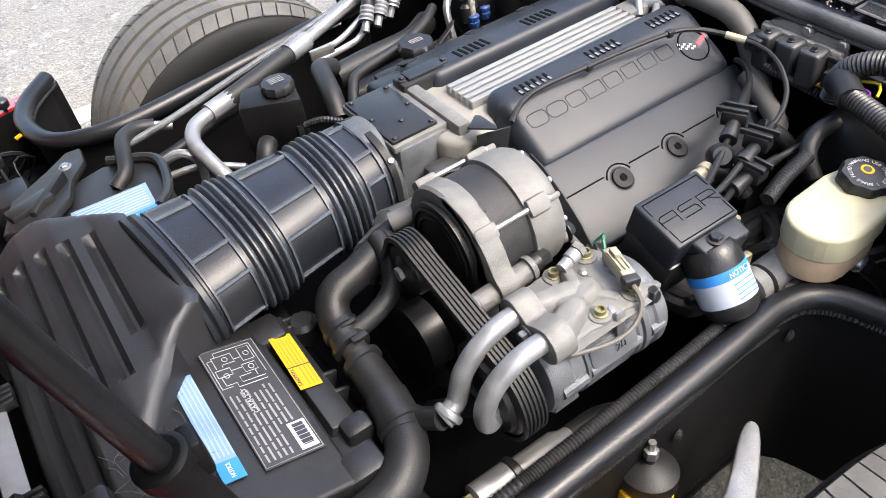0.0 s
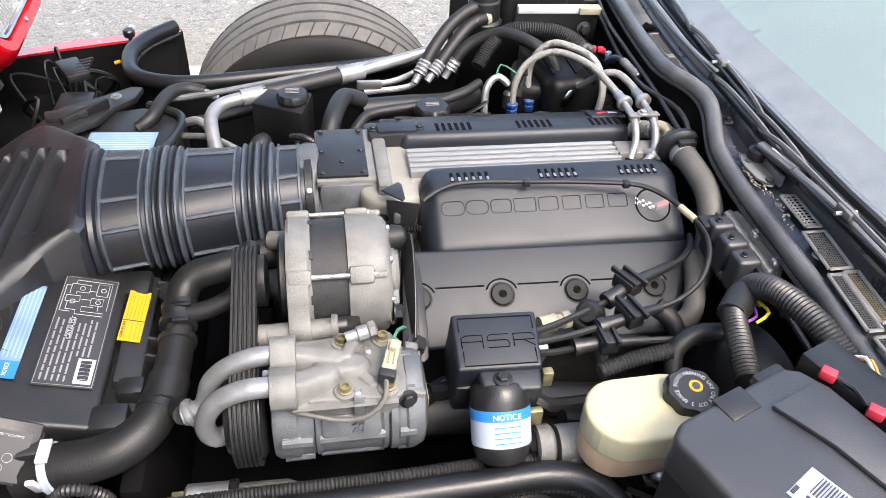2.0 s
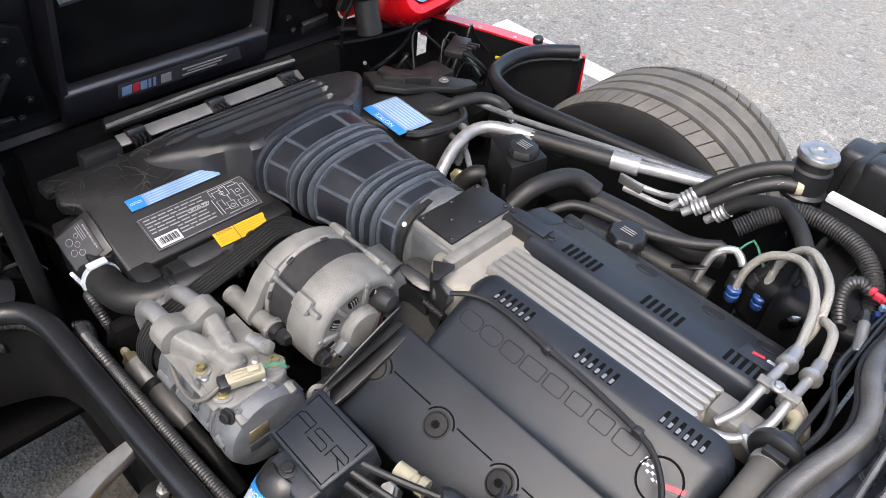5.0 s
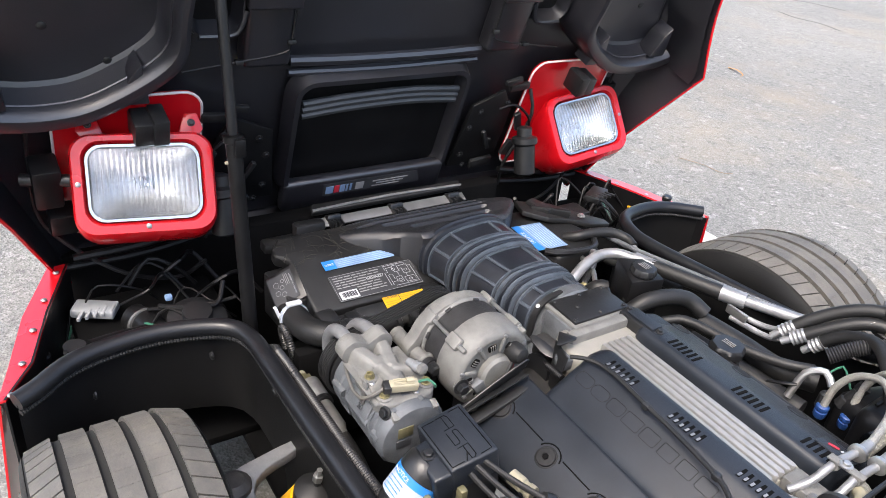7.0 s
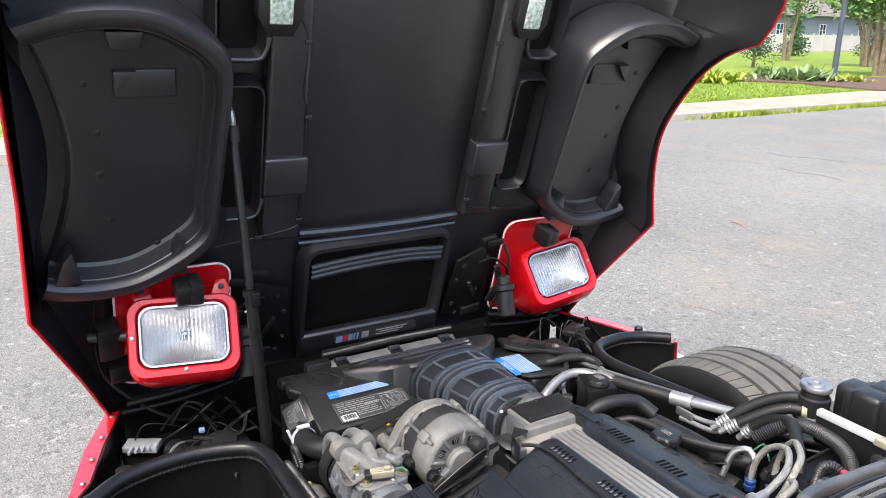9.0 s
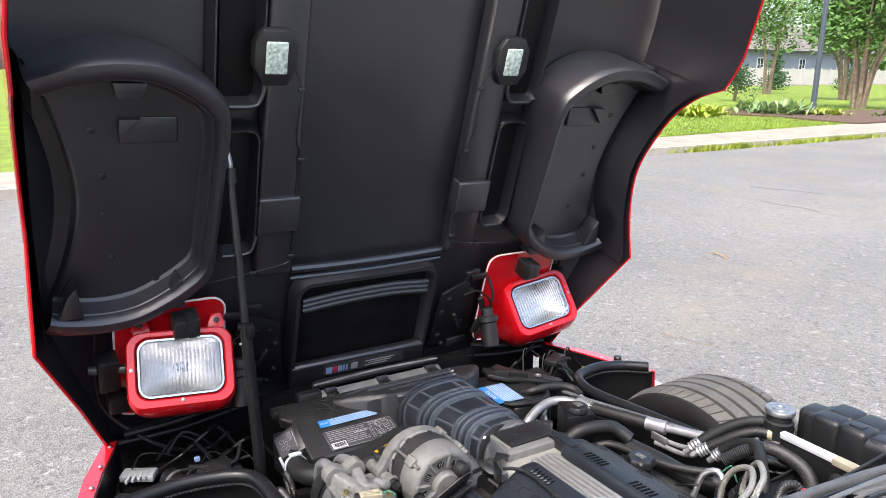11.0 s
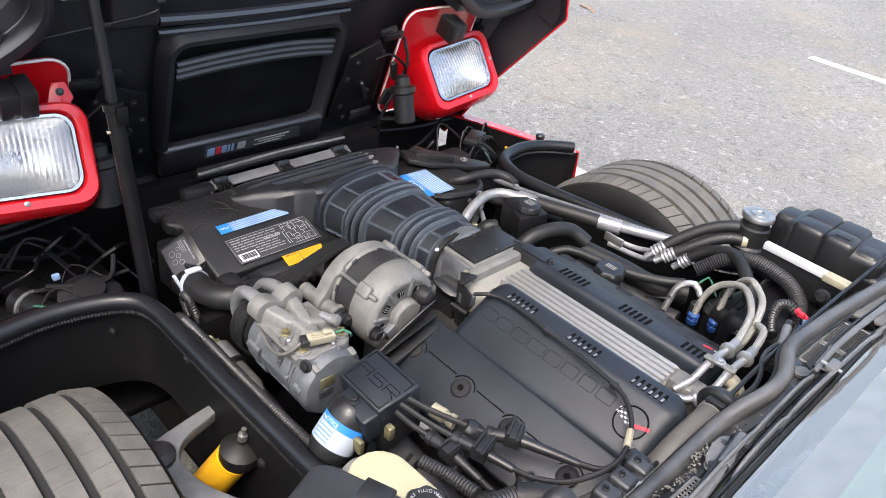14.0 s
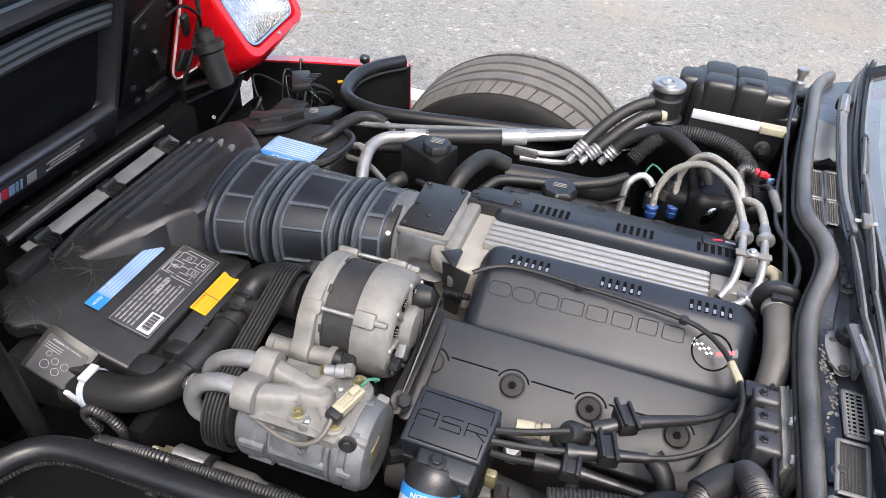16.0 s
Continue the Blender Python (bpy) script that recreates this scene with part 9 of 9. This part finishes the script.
# wipers: each has a tapering pressed arm, a spring housing and a framed rubber blade
def wiper(pivot, arm, blade):
    wp = thing("wiper", "dusty black wiper arm and blade parked along the windshield foot", "wiper", pivot, "wipers")
    part("pivot", lathe([(0.013, 0), (0.015, 0.008), (0.015, 0.018), (0.011, 0.023), (0.004, 0.024)], Matrix.Translation(pivot), 20), BLACK, wp, "black pivot cap")
    part("arm", tube(arm, lambda t: 0.0085 - 0.0048 * t, 8, 0.02, flat=0.55), WIPERM, wp, "faded pressed arm")
    a, b = Vector(arm[0]), Vector(arm[1])
    part("spring_housing", tube([a, a.lerp(b, 0.5), b], 0.0095, 10, 0.03, flat=0.75), WIPERM, wp)
    part("spring", tube([a.lerp(b, 0.3) + Vector((0, 0, 0.006)), b + Vector((0, 0, 0.004))], 0.0035, 8, ribs=0.003, depth=0.2), STEEL, wp)
    pts = spline(blade, 0.02)
    part("rubber", tube([p + Vector((0.003, 0, -0.006)) for p in pts], 0.0032, 6, straight=True, flat=2.0), RUBBER, wp, "black rubber blade")
    part("backing", tube(pts, 0.0028, 6, straight=True, flat=0.6), BLACK, wp)
    n = len(pts)
    for i, j, h in ((0.04, 0.3, 0.008), (0.22, 0.78, 0.013), (0.7, 0.96, 0.008)):
        p, q = pts[int(i * n)], pts[min(n - 1, int(j * n))]
        part("yoke", tube([p, p.lerp(q, 0.18) + Vector((-0.002, 0, h)), p.lerp(q, 0.5) + Vector((-0.002, 0, h + 0.002)), p.lerp(q, 0.82) + Vector((-0.002, 0, h)), q], 0.0032, 6, 0.02, flat=1.3), WIPERM, wp)
        for e in (p, q):
            part("claw", rbox(e + Vector((0.001, 0, -0.001)), (0.01, 0.013, 0.009), 0.002), BLACK, wp)
    mid = pts[n // 2]
    part("hook", rbox(mid + Vector((-0.004, 0, 0.014)), (0.014, 0.03, 0.011), 0.003), WIPERM, wp)
    part("hook_pin", tube([mid + Vector((-0.02, 0, 0.012)), mid + Vector((0.01, 0, 0.012))], 0.003, 8), STEEL, wp)
    part("washer_hose", tube([Vector(q) + Vector((-0.009, 0, 0.003 * math.sin(9 * k))) for k, q in enumerate(arm)], 0.0023, 6, 0.03), BLACK, wp)


wiper((1.022, 0.6, 0.752), [(1.02, 0.6, 0.778), (1.003, 0.5, 0.787), (0.99, 0.35, 0.789), (0.981, 0.2, 0.788), (0.985, 0.1, 0.79)], [(1.03, 0.42, 0.791), (1.012, 0.27, 0.788), (1.003, 0.12, 0.784), (1.0, -0.03, 0.777), (1.0, -0.19, 0.77)])
wiper((0.974, -0.085, 0.74), [(0.975, -0.085, 0.765), (0.982, -0.16, 0.77), (0.99, -0.25, 0.774), (0.99, -0.36, 0.775), (0.988, -0.42, 0.778)], [(0.985, 0.12, 0.778), (0.983, -0.05, 0.774), (0.99, -0.25, 0.77), (0.992, -0.45, 0.77), (1.0, -0.66, 0.772)])
# far sill with a black panel and a red edge
part("door_sill", rbox((1.15, 0.725, 0.715), (0.5, 0.05, 0.02), 0.006), BLACK, car)
part("door_sill", rbox((1.15, 0.765, 0.7), (0.5, 0.03, 0.02), 0.006), SATIN, car)
part("door_sill", rbox((1.15, -0.79, 0.70), (0.5, 0.08, 0.05), 0.01), SATIN, car)
part("antenna_stud", lathe([(0.012, 0), (0.012, 0.015), (0.007, 0.018), (0.007, 0.03), (0.011, 0.032), (0.011, 0.042)], Matrix.Translation((0.94, 0.655, 0.755)), 12), STEEL, car, "metal stud")

# ---- near front corner clutter ----
PALEG = mat("pale_grey_plastic", (0.24, 0.25, 0.26), 0.5, bump=0.05, dust=0.2)
conn = thing("lamp_connector", "grey multi-pin wiring connector", "connector", (-0.23, -0.62, 0.5), "lamp connectors")
for s, at in ((-1, (-0.253, -0.684, 0.485)), (1, (-0.15, 0.6, 0.575))):
    c = conn if s < 0 else thing("lamp_connector", "grey multi-pin wiring connector", "connector", at, "lamp connectors")
    part("shell", rbox(at, (0.045, 0.085, 0.018), 0.004, Matrix.Rotation(0.5 * s, 3, "Z")), PALEG if s < 0 else BLACK, c)
    for k in range(5):
        part("pin_row", rbox((at[0] + 0.022, at[1] - 0.03 + 0.015 * k, at[2] + 0.006), (0.03, 0.006, 0.008), 0.001, Matrix.Rotation(0.5 * s, 3, "Z")), PALEG if s < 0 else DUSTY, c)
    for k in range(4):
        part("wire", tube([(at[0] - 0.02, at[1] + 0.01 * k, at[2]), (at[0] - 0.04, at[1] + 0.04 * s + 0.01 * k, at[2] - 0.02), (at[0] + 0.02, at[1] + 0.07 * s, at[2] - 0.09)], 0.0025, 6), WIRES[3] if k == 1 else BLACK, c)
front = thing("front_harness", "black wiring harness and horn in the front corner", "wiring harness", (-0.15, -0.6, 0.35))
part("horn", lathe([(0.02, 0), (0.055, 0.01), (0.058, 0.02), (0.045, 0.028), (0.03, 0.03), (0.028, 0.04), (0.01, 0.042)], along((-0.1, -0.52, 0.5), (0.2, 0, 1)), 28), BLACK, front, "black disc horn")
part("bracket", tube([(-0.15, -0.58, 0.53), (-0.12, -0.54, 0.535), (-0.1, -0.48, 0.54), (-0.13, -0.455, 0.57)], 0.005, 8), SATIN, front)
part("bracket", tube([(-0.16, -0.6, 0.52), (-0.12, -0.5, 0.53), (-0.1, -0.44, 0.545)], 0.004, 8), SATIN, front)
part("green_wire", tube([(-0.15, -0.62, 0.5), (-0.11, -0.6, 0.515), (-0.085, -0.585, 0.5), (-0.07, -0.575, 0.48)], 0.0025, 6), WIRES[3], front)
part("air_duct", tube([(-0.2, -0.62, 0.48), (-0.15, -0.6, 0.485), (-0.08, -0.59, 0.48)], 0.03, 16, ribs=0.02, depth=0.04), SATIN, front, "black air duct")
part("duct_band", lathe([(0.031, 0), (0.033, 0.001), (0.033, 0.007), (0.031, 0.008)], along((-0.175, -0.61, 0.4825), (1, 0.3, 0)), 24), ALUSH, front)
part("pipe", tube([(-0.1, -0.72, 0.5), (-0.12, -0.66, 0.49), (-0.12, -0.58, 0.49)], 0.02, 12), SATIN, front)
part("blue_plug", rbox((-0.05, -0.575, 0.545), (0.014, 0.016, 0.014), 0.003), PALEBLUE, front, "pale blue plug")
part("blue_plug", rbox((-0.15, -0.56, 0.545), (0.012, 0.014, 0.012), 0.003), PALEBLUE, front, "pale blue plug")
part("white_plug", rbox((-0.045, -0.685, 0.55), (0.012, 0.025, 0.014), 0.003), IVORY, front)
for k in range(9):
    x, y = rng.uniform(-0.3, -0.08), rng.uniform(-0.72, -0.46)
    part("wire", tube([(x, y, 0.5), (x + rng.uniform(-0.05, 0.05), y + rng.uniform(0.02, 0.06), 0.53 + 0.02 * rng.random()), (x + rng.uniform(-0.06, 0.06), y + 0.1, 0.52), (x, y + 0.14, 0.47)], rng.choice((0.002, 0.003, 0.005)), 6, 0.02), SATIN, front)
part("tray", rbox((-0.19, -0.58, 0.44), (0.3, 0.3, 0.04), 0.01), RECESS, front)
part("rubber_post", tube([(-0.09, -0.75, 0.42), (-0.085, -0.745, 0.53)], 0.02, 12, ribs=0.012), BLACK, front)
far = thing("front_harness", "black wiring harness and brackets in the far front corner", "wiring harness", (-0.12, 0.6, 0.35))
part("tray", rbox((-0.19, 0.58, 0.44), (0.3, 0.3, 0.04), 0.01), RECESS, far)
for k in range(8):
    x, y = rng.uniform(-0.28, -0.08), rng.uniform(0.42, 0.66)
    part("wire", tube([(x, y, 0.5), (x + rng.uniform(-0.05, 0.05), y + 0.04, 0.56 + 0.03 * rng.random()), (x + rng.uniform(-0.06, 0.06), y + 0.08, 0.54), (x, y + 0.12, 0.48)], rng.choice((0.002, 0.003, 0.005)), 6, 0.02), SATIN, far)
part("box", rbox((-0.13, 0.5, 0.54), (0.07, 0.08, 0.04), 0.01), BLACK, far)
part("yellow_tip", lathe([(0.004, 0), (0.004, 0.012)], along((-0.08, 0.66, 0.56), (1, 0, 0.3)), 8), YELLOW, far)
part("brass_nut", lathe([(0.008, 0), (0.008, 0.012)], along((-0.06, 0.69, 0.55), (1, 0, 0.3)), 6), BRASS, far)

# ---- beyond the parking lot ----
lawn = strip("pavement", [(-8.35, -60), (-8.2, 9.5), (-8.5, 17.1), (-10.2, 45), (-12.2, 45), (-10.4, 19.2), (-9.6, 11.0), (-9.7, -60)], 0.122, CONC, "tan concrete footpath behind the kerb", "footpath")
strip("kerb", [(-8.2, -60), (-8.05, 9.5), (-8.35, 17.1), (-10.05, 45), (-10.2, 45), (-8.5, 17.1), (-8.2, 9.5), (-8.35, -60)], 0.117, KERB, "weathered concrete kerb", "kerb")
strip("lawn", [(-9.7, -60), (-9.6, 11.0), (-10.4, 19.2), (-12.2, 45), (-70, 200), (-200, 200), (-200, -60)], 0.107, GRASS, "bright green mown lawn", "lawn")
strip("far_road", [(-44, 28), (-60, 140), (-66, 140), (-49, 28)], 0.16, CONC, "pale far road behind the lawn", "road")
strip("mulch_bed", [(-11.0, 20.3), (-10.2, 20.2), (-11.2, 36), (-14.0, 36), (-14.6, 27), (-17.5, 22.5), (-16.5, 19.6), (-13.5, 21.0)], 0.16, MULCH, "brown mulch planting bed", "planting bed")


def leaves(bm, c, r, n, size, rng, squash=1.0, hollow=0.0):
    """Adds n small bent leaves in a ball-shaped region."""
    for _ in range(n):
        d = Vector((rng.gauss(0, 1), rng.gauss(0, 1), rng.gauss(0, 1))).normalized() * (hollow + (1 - hollow) * rng.random() ** 0.4) * r
        p = Vector(c) + Vector((d.x, d.y, d.z * squash))
        a = Vector((rng.gauss(0, 1), rng.gauss(0, 1), rng.gauss(0, 0.6))).normalized()
        b = a.orthogonal().normalized()
        s = size * rng.uniform(0.6, 1.3)
        q = [p, p + a * s * 0.5 + b * s * 0.28, p + a * s, p + a * s * 0.5 - b * s * 0.28]
        bm.faces.new([bm.verts.new(v) for v in q])
    return bm


rng = random.Random(7)
pl = thing("lamp_post", "blue-grey painted lamp post at the edge of the bed", "lamp post", (-13.9, 23.8, 0.1))
part("post", tube([(-13.9, 23.8, 0.1), (-13.9, 23.8, 5.5)], lambda t: 0.1 - 0.03 * t, 14, 0.5), POLEM, pl)
part("base", lathe([(0.17, 0), (0.17, 0.06), (0.12, 0.12), (0.12, 0.25), (0.1, 0.3)], Matrix.Translation((-13.9, 23.8, 0.1)), 16), POLEM, pl)


def tree(at, stems, height, crown_r, material, seed, label):
    r = random.Random(seed)
    t = thing("tree", label, "tree", at, "garden trees")
    trunk = bmesh.new()
    crown = bmesh.new()
    for k in range(stems):
        a = 6.28 * k / stems + r.uniform(-0.3, 0.3)
        lean = r.uniform(0.4, 1.0)
        p0 = Vector(at) + Vector((0.18 * math.cos(a), 0.18 * math.sin(a), 0))
        p1 = p0 + Vector((lean * 0.3 * math.cos(a), lean * 0.3 * math.sin(a), height * 0.3))
        p2 = p1 + Vector((lean * 0.6 * math.cos(a), lean * 0.6 * math.sin(a), height * 0.25))
        p3 = p2 + Vector((lean * 0.8 * math.cos(a), lean * 0.8 * math.sin(a), height * 0.3))
        tube([p0, p1, p2, p3], lambda u: 0.11 * (1 - 0.8 * u), 8, 0.3, bm=trunk)
        for j in range(5):
            q = p1.lerp(p3, r.uniform(0.2, 1.0))
            e = q + Vector((r.gauss(0, 0.8), r.gauss(0, 0.8), r.uniform(0.2, 1.0)))
            tube([q, q.lerp(e, 0.5) + Vector((0, 0, 0.1)), e], lambda u: 0.03 * (1 - 0.8 * u), 6, 0.3, bm=trunk)
            leaves(crown, e, crown_r * r.uniform(0.5, 0.9), 160, 0.22, r, 0.6)
    part("trunk", trunk, BARK, t, "several smooth tan stems")
    tagged(part("crown", crown, material, t, "loose green crown"), kind="stuff")


tree((-15.6, 29.6, 0.12), 7, 5.2, 1.7, LEAF, 3, "multi-stemmed garden tree with smooth tan bark")
tree((-22.0, 39.5, 0.1), 6, 5.5, 1.9, LEAF, 5, "multi-stemmed garden tree with smooth tan bark")
tree((-30, 44, 0.1), 4, 7, 2.4, LEAF, 9, "tall leafy tree behind the lawn")
tree((2.0, -14.0, 0.0), 4, 8, 2.6, LEAF, 19, "tall leafy tree beside the parking lot")
bm = bmesh.new()
bt = thing("round_bush", "dense dark green bush on a short trunk", "bush", (-22.9, 31.4, 0.1))
part("trunk", tube([(-22.9, 31.4, 0.1), (-22.85, 31.4, 0.7)], 0.09, 8, 0.2), BARK, bt)
for k in range(16):
    leaves(bm, (-22.9 + rng.gauss(0, 0.45), 31.4 + rng.gauss(0, 0.45), 1.35 + rng.gauss(0, 0.4)), 0.6, 150, 0.12, rng)
part("foliage", bm, CONIFER, bt)
for at, sd in (((-38.5, 57, 0.1), 1), ((-37, 66, 0.1), 2), ((-36, 74, 0.1), 6), ((-45, 52, 0.1), 8)):
    cf = thing("conifer", "dark green conical evergreen before the house", "evergreen", at, "evergreens")
    part("trunk", tube([at, (at[0], at[1], 2.6)], lambda u: 0.12 * (1 - 0.7 * u), 8, 0.5), BARK, cf)
    bm = bmesh.new()
    r = random.Random(sd)
    for k in range(26):
        h = r.random()
        leaves(bm, (at[0] + r.gauss(0, 0.5) * (1 - h), at[1] + r.gauss(0, 0.5) * (1 - h), 0.4 + 3.0 * h), 0.9 * (1 - 0.75 * h), 70, 0.22, r)
    part("foliage", bm, CONIFER, cf)
for at, n, size, material, lab in (((-14.1, 22.5, 0.15), 150, 0.42, HOSTA, "hosta clump with broad pale-edged leaves"), ((-14.4, 22.0, 0.15), 110, 0.4, HOSTA, "hosta clump with broad pale-edged leaves"), ((-13.2, 23.4, 0.15), 90, 0.22, WEED, "low yellow-green shrub in the bed"), ((-14.8, 18.8, 0.12), 260, 0.3, WEED, "loose yellow-green shrub beside the lawn"), ((-15.6, 20.0, 0.12), 200, 0.3, WEED, "loose yellow-green shrub beside the lawn"), ((-15.8, 23.4, 0.15), 200, 0.26, LEAF, "tall green perennials behind the hostas"), ((-16.4, 24.6, 0.15), 200, 0.26, LEAF, "tall green perennials behind the hostas"), ((-11.6, 24.5, 0.15), 40, 0.2, LEAF, "small green seedlings in the mulch")):
    pt = thing("garden_plant", lab, "plant", at, "garden plants")
    bm = bmesh.new()
    r = random.Random(n)
    for k in range(n):
        a, el, ln_ = r.uniform(0, 6.28), r.uniform(0.25, 1.3), size * r.uniform(0.7, 1.6)
        d = Vector((math.cos(a) * math.cos(el), math.sin(a) * math.cos(el), math.sin(el)))
        sd = Vector((-math.sin(a), math.cos(a), 0))
        p = Vector(at) + Vector((r.gauss(0, 0.35), r.gauss(0, 0.35), 0.0))
        w = size * 0.2
        mid, tip = p + d * ln_ * 0.6, p + d * ln_ - Vector((0, 0, 0.25 * ln_ * r.random()))
        v = [bm.verts.new(q) for q in (p, mid + sd * w, tip, mid - sd * w)]
        bm.faces.new(v)
    part("leaves", bm, material, pt)
bm = bmesh.new()
r = random.Random(21)
for k in range(2600):
    y = r.choice((r.gauss(11.2, 0.25), r.gauss(12.2, 0.2), r.gauss(14.5, 0.6), r.gauss(16.5, 0.7), r.uniform(10, 19)))
    x = interp(y, [9.5, 17.1, 45], [-8.05, -8.35, -10.05]) + r.uniform(-0.02, 0.12)
    a, ln_ = r.uniform(0, 6.28), r.uniform(0.05, 0.16)
    d = Vector((0.5 * math.cos(a), 0.5 * math.sin(a), 0.9)) * ln_
    p = Vector((x, y, 0.0))
    sd = Vector((-math.sin(a), math.cos(a), 0)) * 0.012
    bm.faces.new([bm.verts.new(q) for q in (p - sd, p + sd, p + d)])
single("kerb_weeds", bm, WEED, "grass and weeds growing along the kerb", "weeds", kind="stuff")
bm = bmesh.new()
for k in range(30000):
    y = r.uniform(10, 32)
    x = interp(y, [11.0, 19.2, 45], [-9.65, -10.45, -12.2]) - r.random() ** 1.7 * 9
    a, ln_ = r.uniform(0, 6.28), r.uniform(0.03, 0.08)
    d = Vector((0.5 * math.cos(a), 0.5 * math.sin(a), 0.9)) * ln_
    p = Vector((x, y, 0.1))
    sd = Vector((-math.sin(a), math.cos(a), 0)) * 0.012
    bm.faces.new([bm.verts.new(q) for q in (p - sd, p + sd, p + d)])
single("lawn_grass", bm, BLADE, "short mown grass blades on the lawn", "grass", kind="stuff")

# fence and house behind the far road
fc = thing("privacy_fence", "beige vinyl privacy fence", "fence", (-46, 70, 0.1))
for k in range(26):
    y = 50 + 2.4 * k
    part("panel", rbox((-50 + 0.12 * (y - 50) * -1, y, 1.1), (0.05, 2.3, 1.8), 0), FENCEM, fc)
    part("post", rbox((-50 - 0.12 * (y - 50), y + 1.2, 1.15), (0.14, 0.14, 2.0), 0), FENCEM, fc)
house = thing("house", "single-storey grey-blue sided house behind the fence", "house", (-66, 90, 0))
wall = part("wall", rbox((-66, 88, 2.2), (10, 46, 4.4), 0), SIDING, house, "grey-blue clapboard wall")
for k in range(16):
    part("clapboard", rbox((-60.98, 88, 0.3 + 0.26 * k), (0.06, 46, 0.02), 0), SIDING, wall)
part("roof", prism([(-6.2, 0), (6.2, 0), (0, 3.6)], 47, Matrix(((1, 0, 0, -66), (0, 0, 1, 64.5), (0, 1, 0, 4.4), (0, 0, 0, 1))), 0), ROOFM, house, "grey shingle roof")
for y in (70, 78, 86, 95, 104):
    w = part("window", rbox((-60.95, y, 2.6), (0.1, 1.2, 1.5), 0), mat("dark_window_glass", (0.05, 0.07, 0.09), 0.1), house, "white framed window")
    for dy, dz, sy, sz in ((0, 0.78, 1.4, 0.1), (0, -0.78, 1.4, 0.1), (0.65, 0, 0.1, 1.6), (-0.65, 0, 0.1, 1.6), (0, 0, 0.06, 1.5), (0, 0, 1.2, 0.06)):
        part("window_bar", rbox((-60.9, y + dy, 2.6 + dz), (0.1, sy, sz), 0), TRIMW, w)
# distant trees close the horizon
for k, (cx, cy, n) in enumerate(((-95, 60, 9), (-60, 150, 9), (40, 120, 10), (90, -20, 10), (-20, -90, 10), (-100, -40, 9))):
    bm = bmesh.new()
    r = random.Random(40 + k)
    for j in range(n * 7):
        leaves(bm, (cx + r.uniform(-34, 34), cy + r.uniform(-34, 34), 2 + 9 * r.random() ** 1.4), 4.5, 70, 1.5, r, 0.8)
    single("distant_woods", bm, LEAF, "distant green woods round the lot", "woods", kind="stuff")

# twig, leaf and crack on the asphalt
single("fallen_twig", tube([(-1.2, 2.35, 0.004), (-1.08, 2.4, 0.008), (-0.98, 2.42, 0.004), (-0.94, 2.47, 0.005)], 0.0018, 6), BARK, "dry fallen twig on the asphalt", "twig")
single("fallen_leaf", tube([(-2.39, 4.27, 0.004), (-2.29, 4.23, 0.02), (-2.21, 4.2, 0.01), (-2.19, 4.15, 0.006)], lambda t: 0.014 * (1 - 0.7 * t), 5, flat=0.3), mat("dry_leaf", (0.3, 0.16, 0.06), 0.8), "curled dry brown leaf on the asphalt", "leaf")
CRK = mat("crack_filler", (0.09, 0.085, 0.08), 0.8)
for pts in ([(-4.71, 7.88), (-4.4, 7.95), (-4.15, 8.08), (-3.8, 8.2)], [(-3.9, 7.0), (-3.6, 6.96), (-3.35, 7.02), (-3.05, 6.91)], [(-2.2, 9.6), (-1.0, 9.9), (0.5, 9.7)]):
    bm = tube([(x + rng.uniform(-0.03, 0.03), y + rng.uniform(-0.03, 0.03), 0.0) for x, y in pts], 0.012, 6, 0.06, flat=0.35)
    single("asphalt_crack", bm, CRK, "dark crack in the asphalt", "crack", "cracks", "structure")
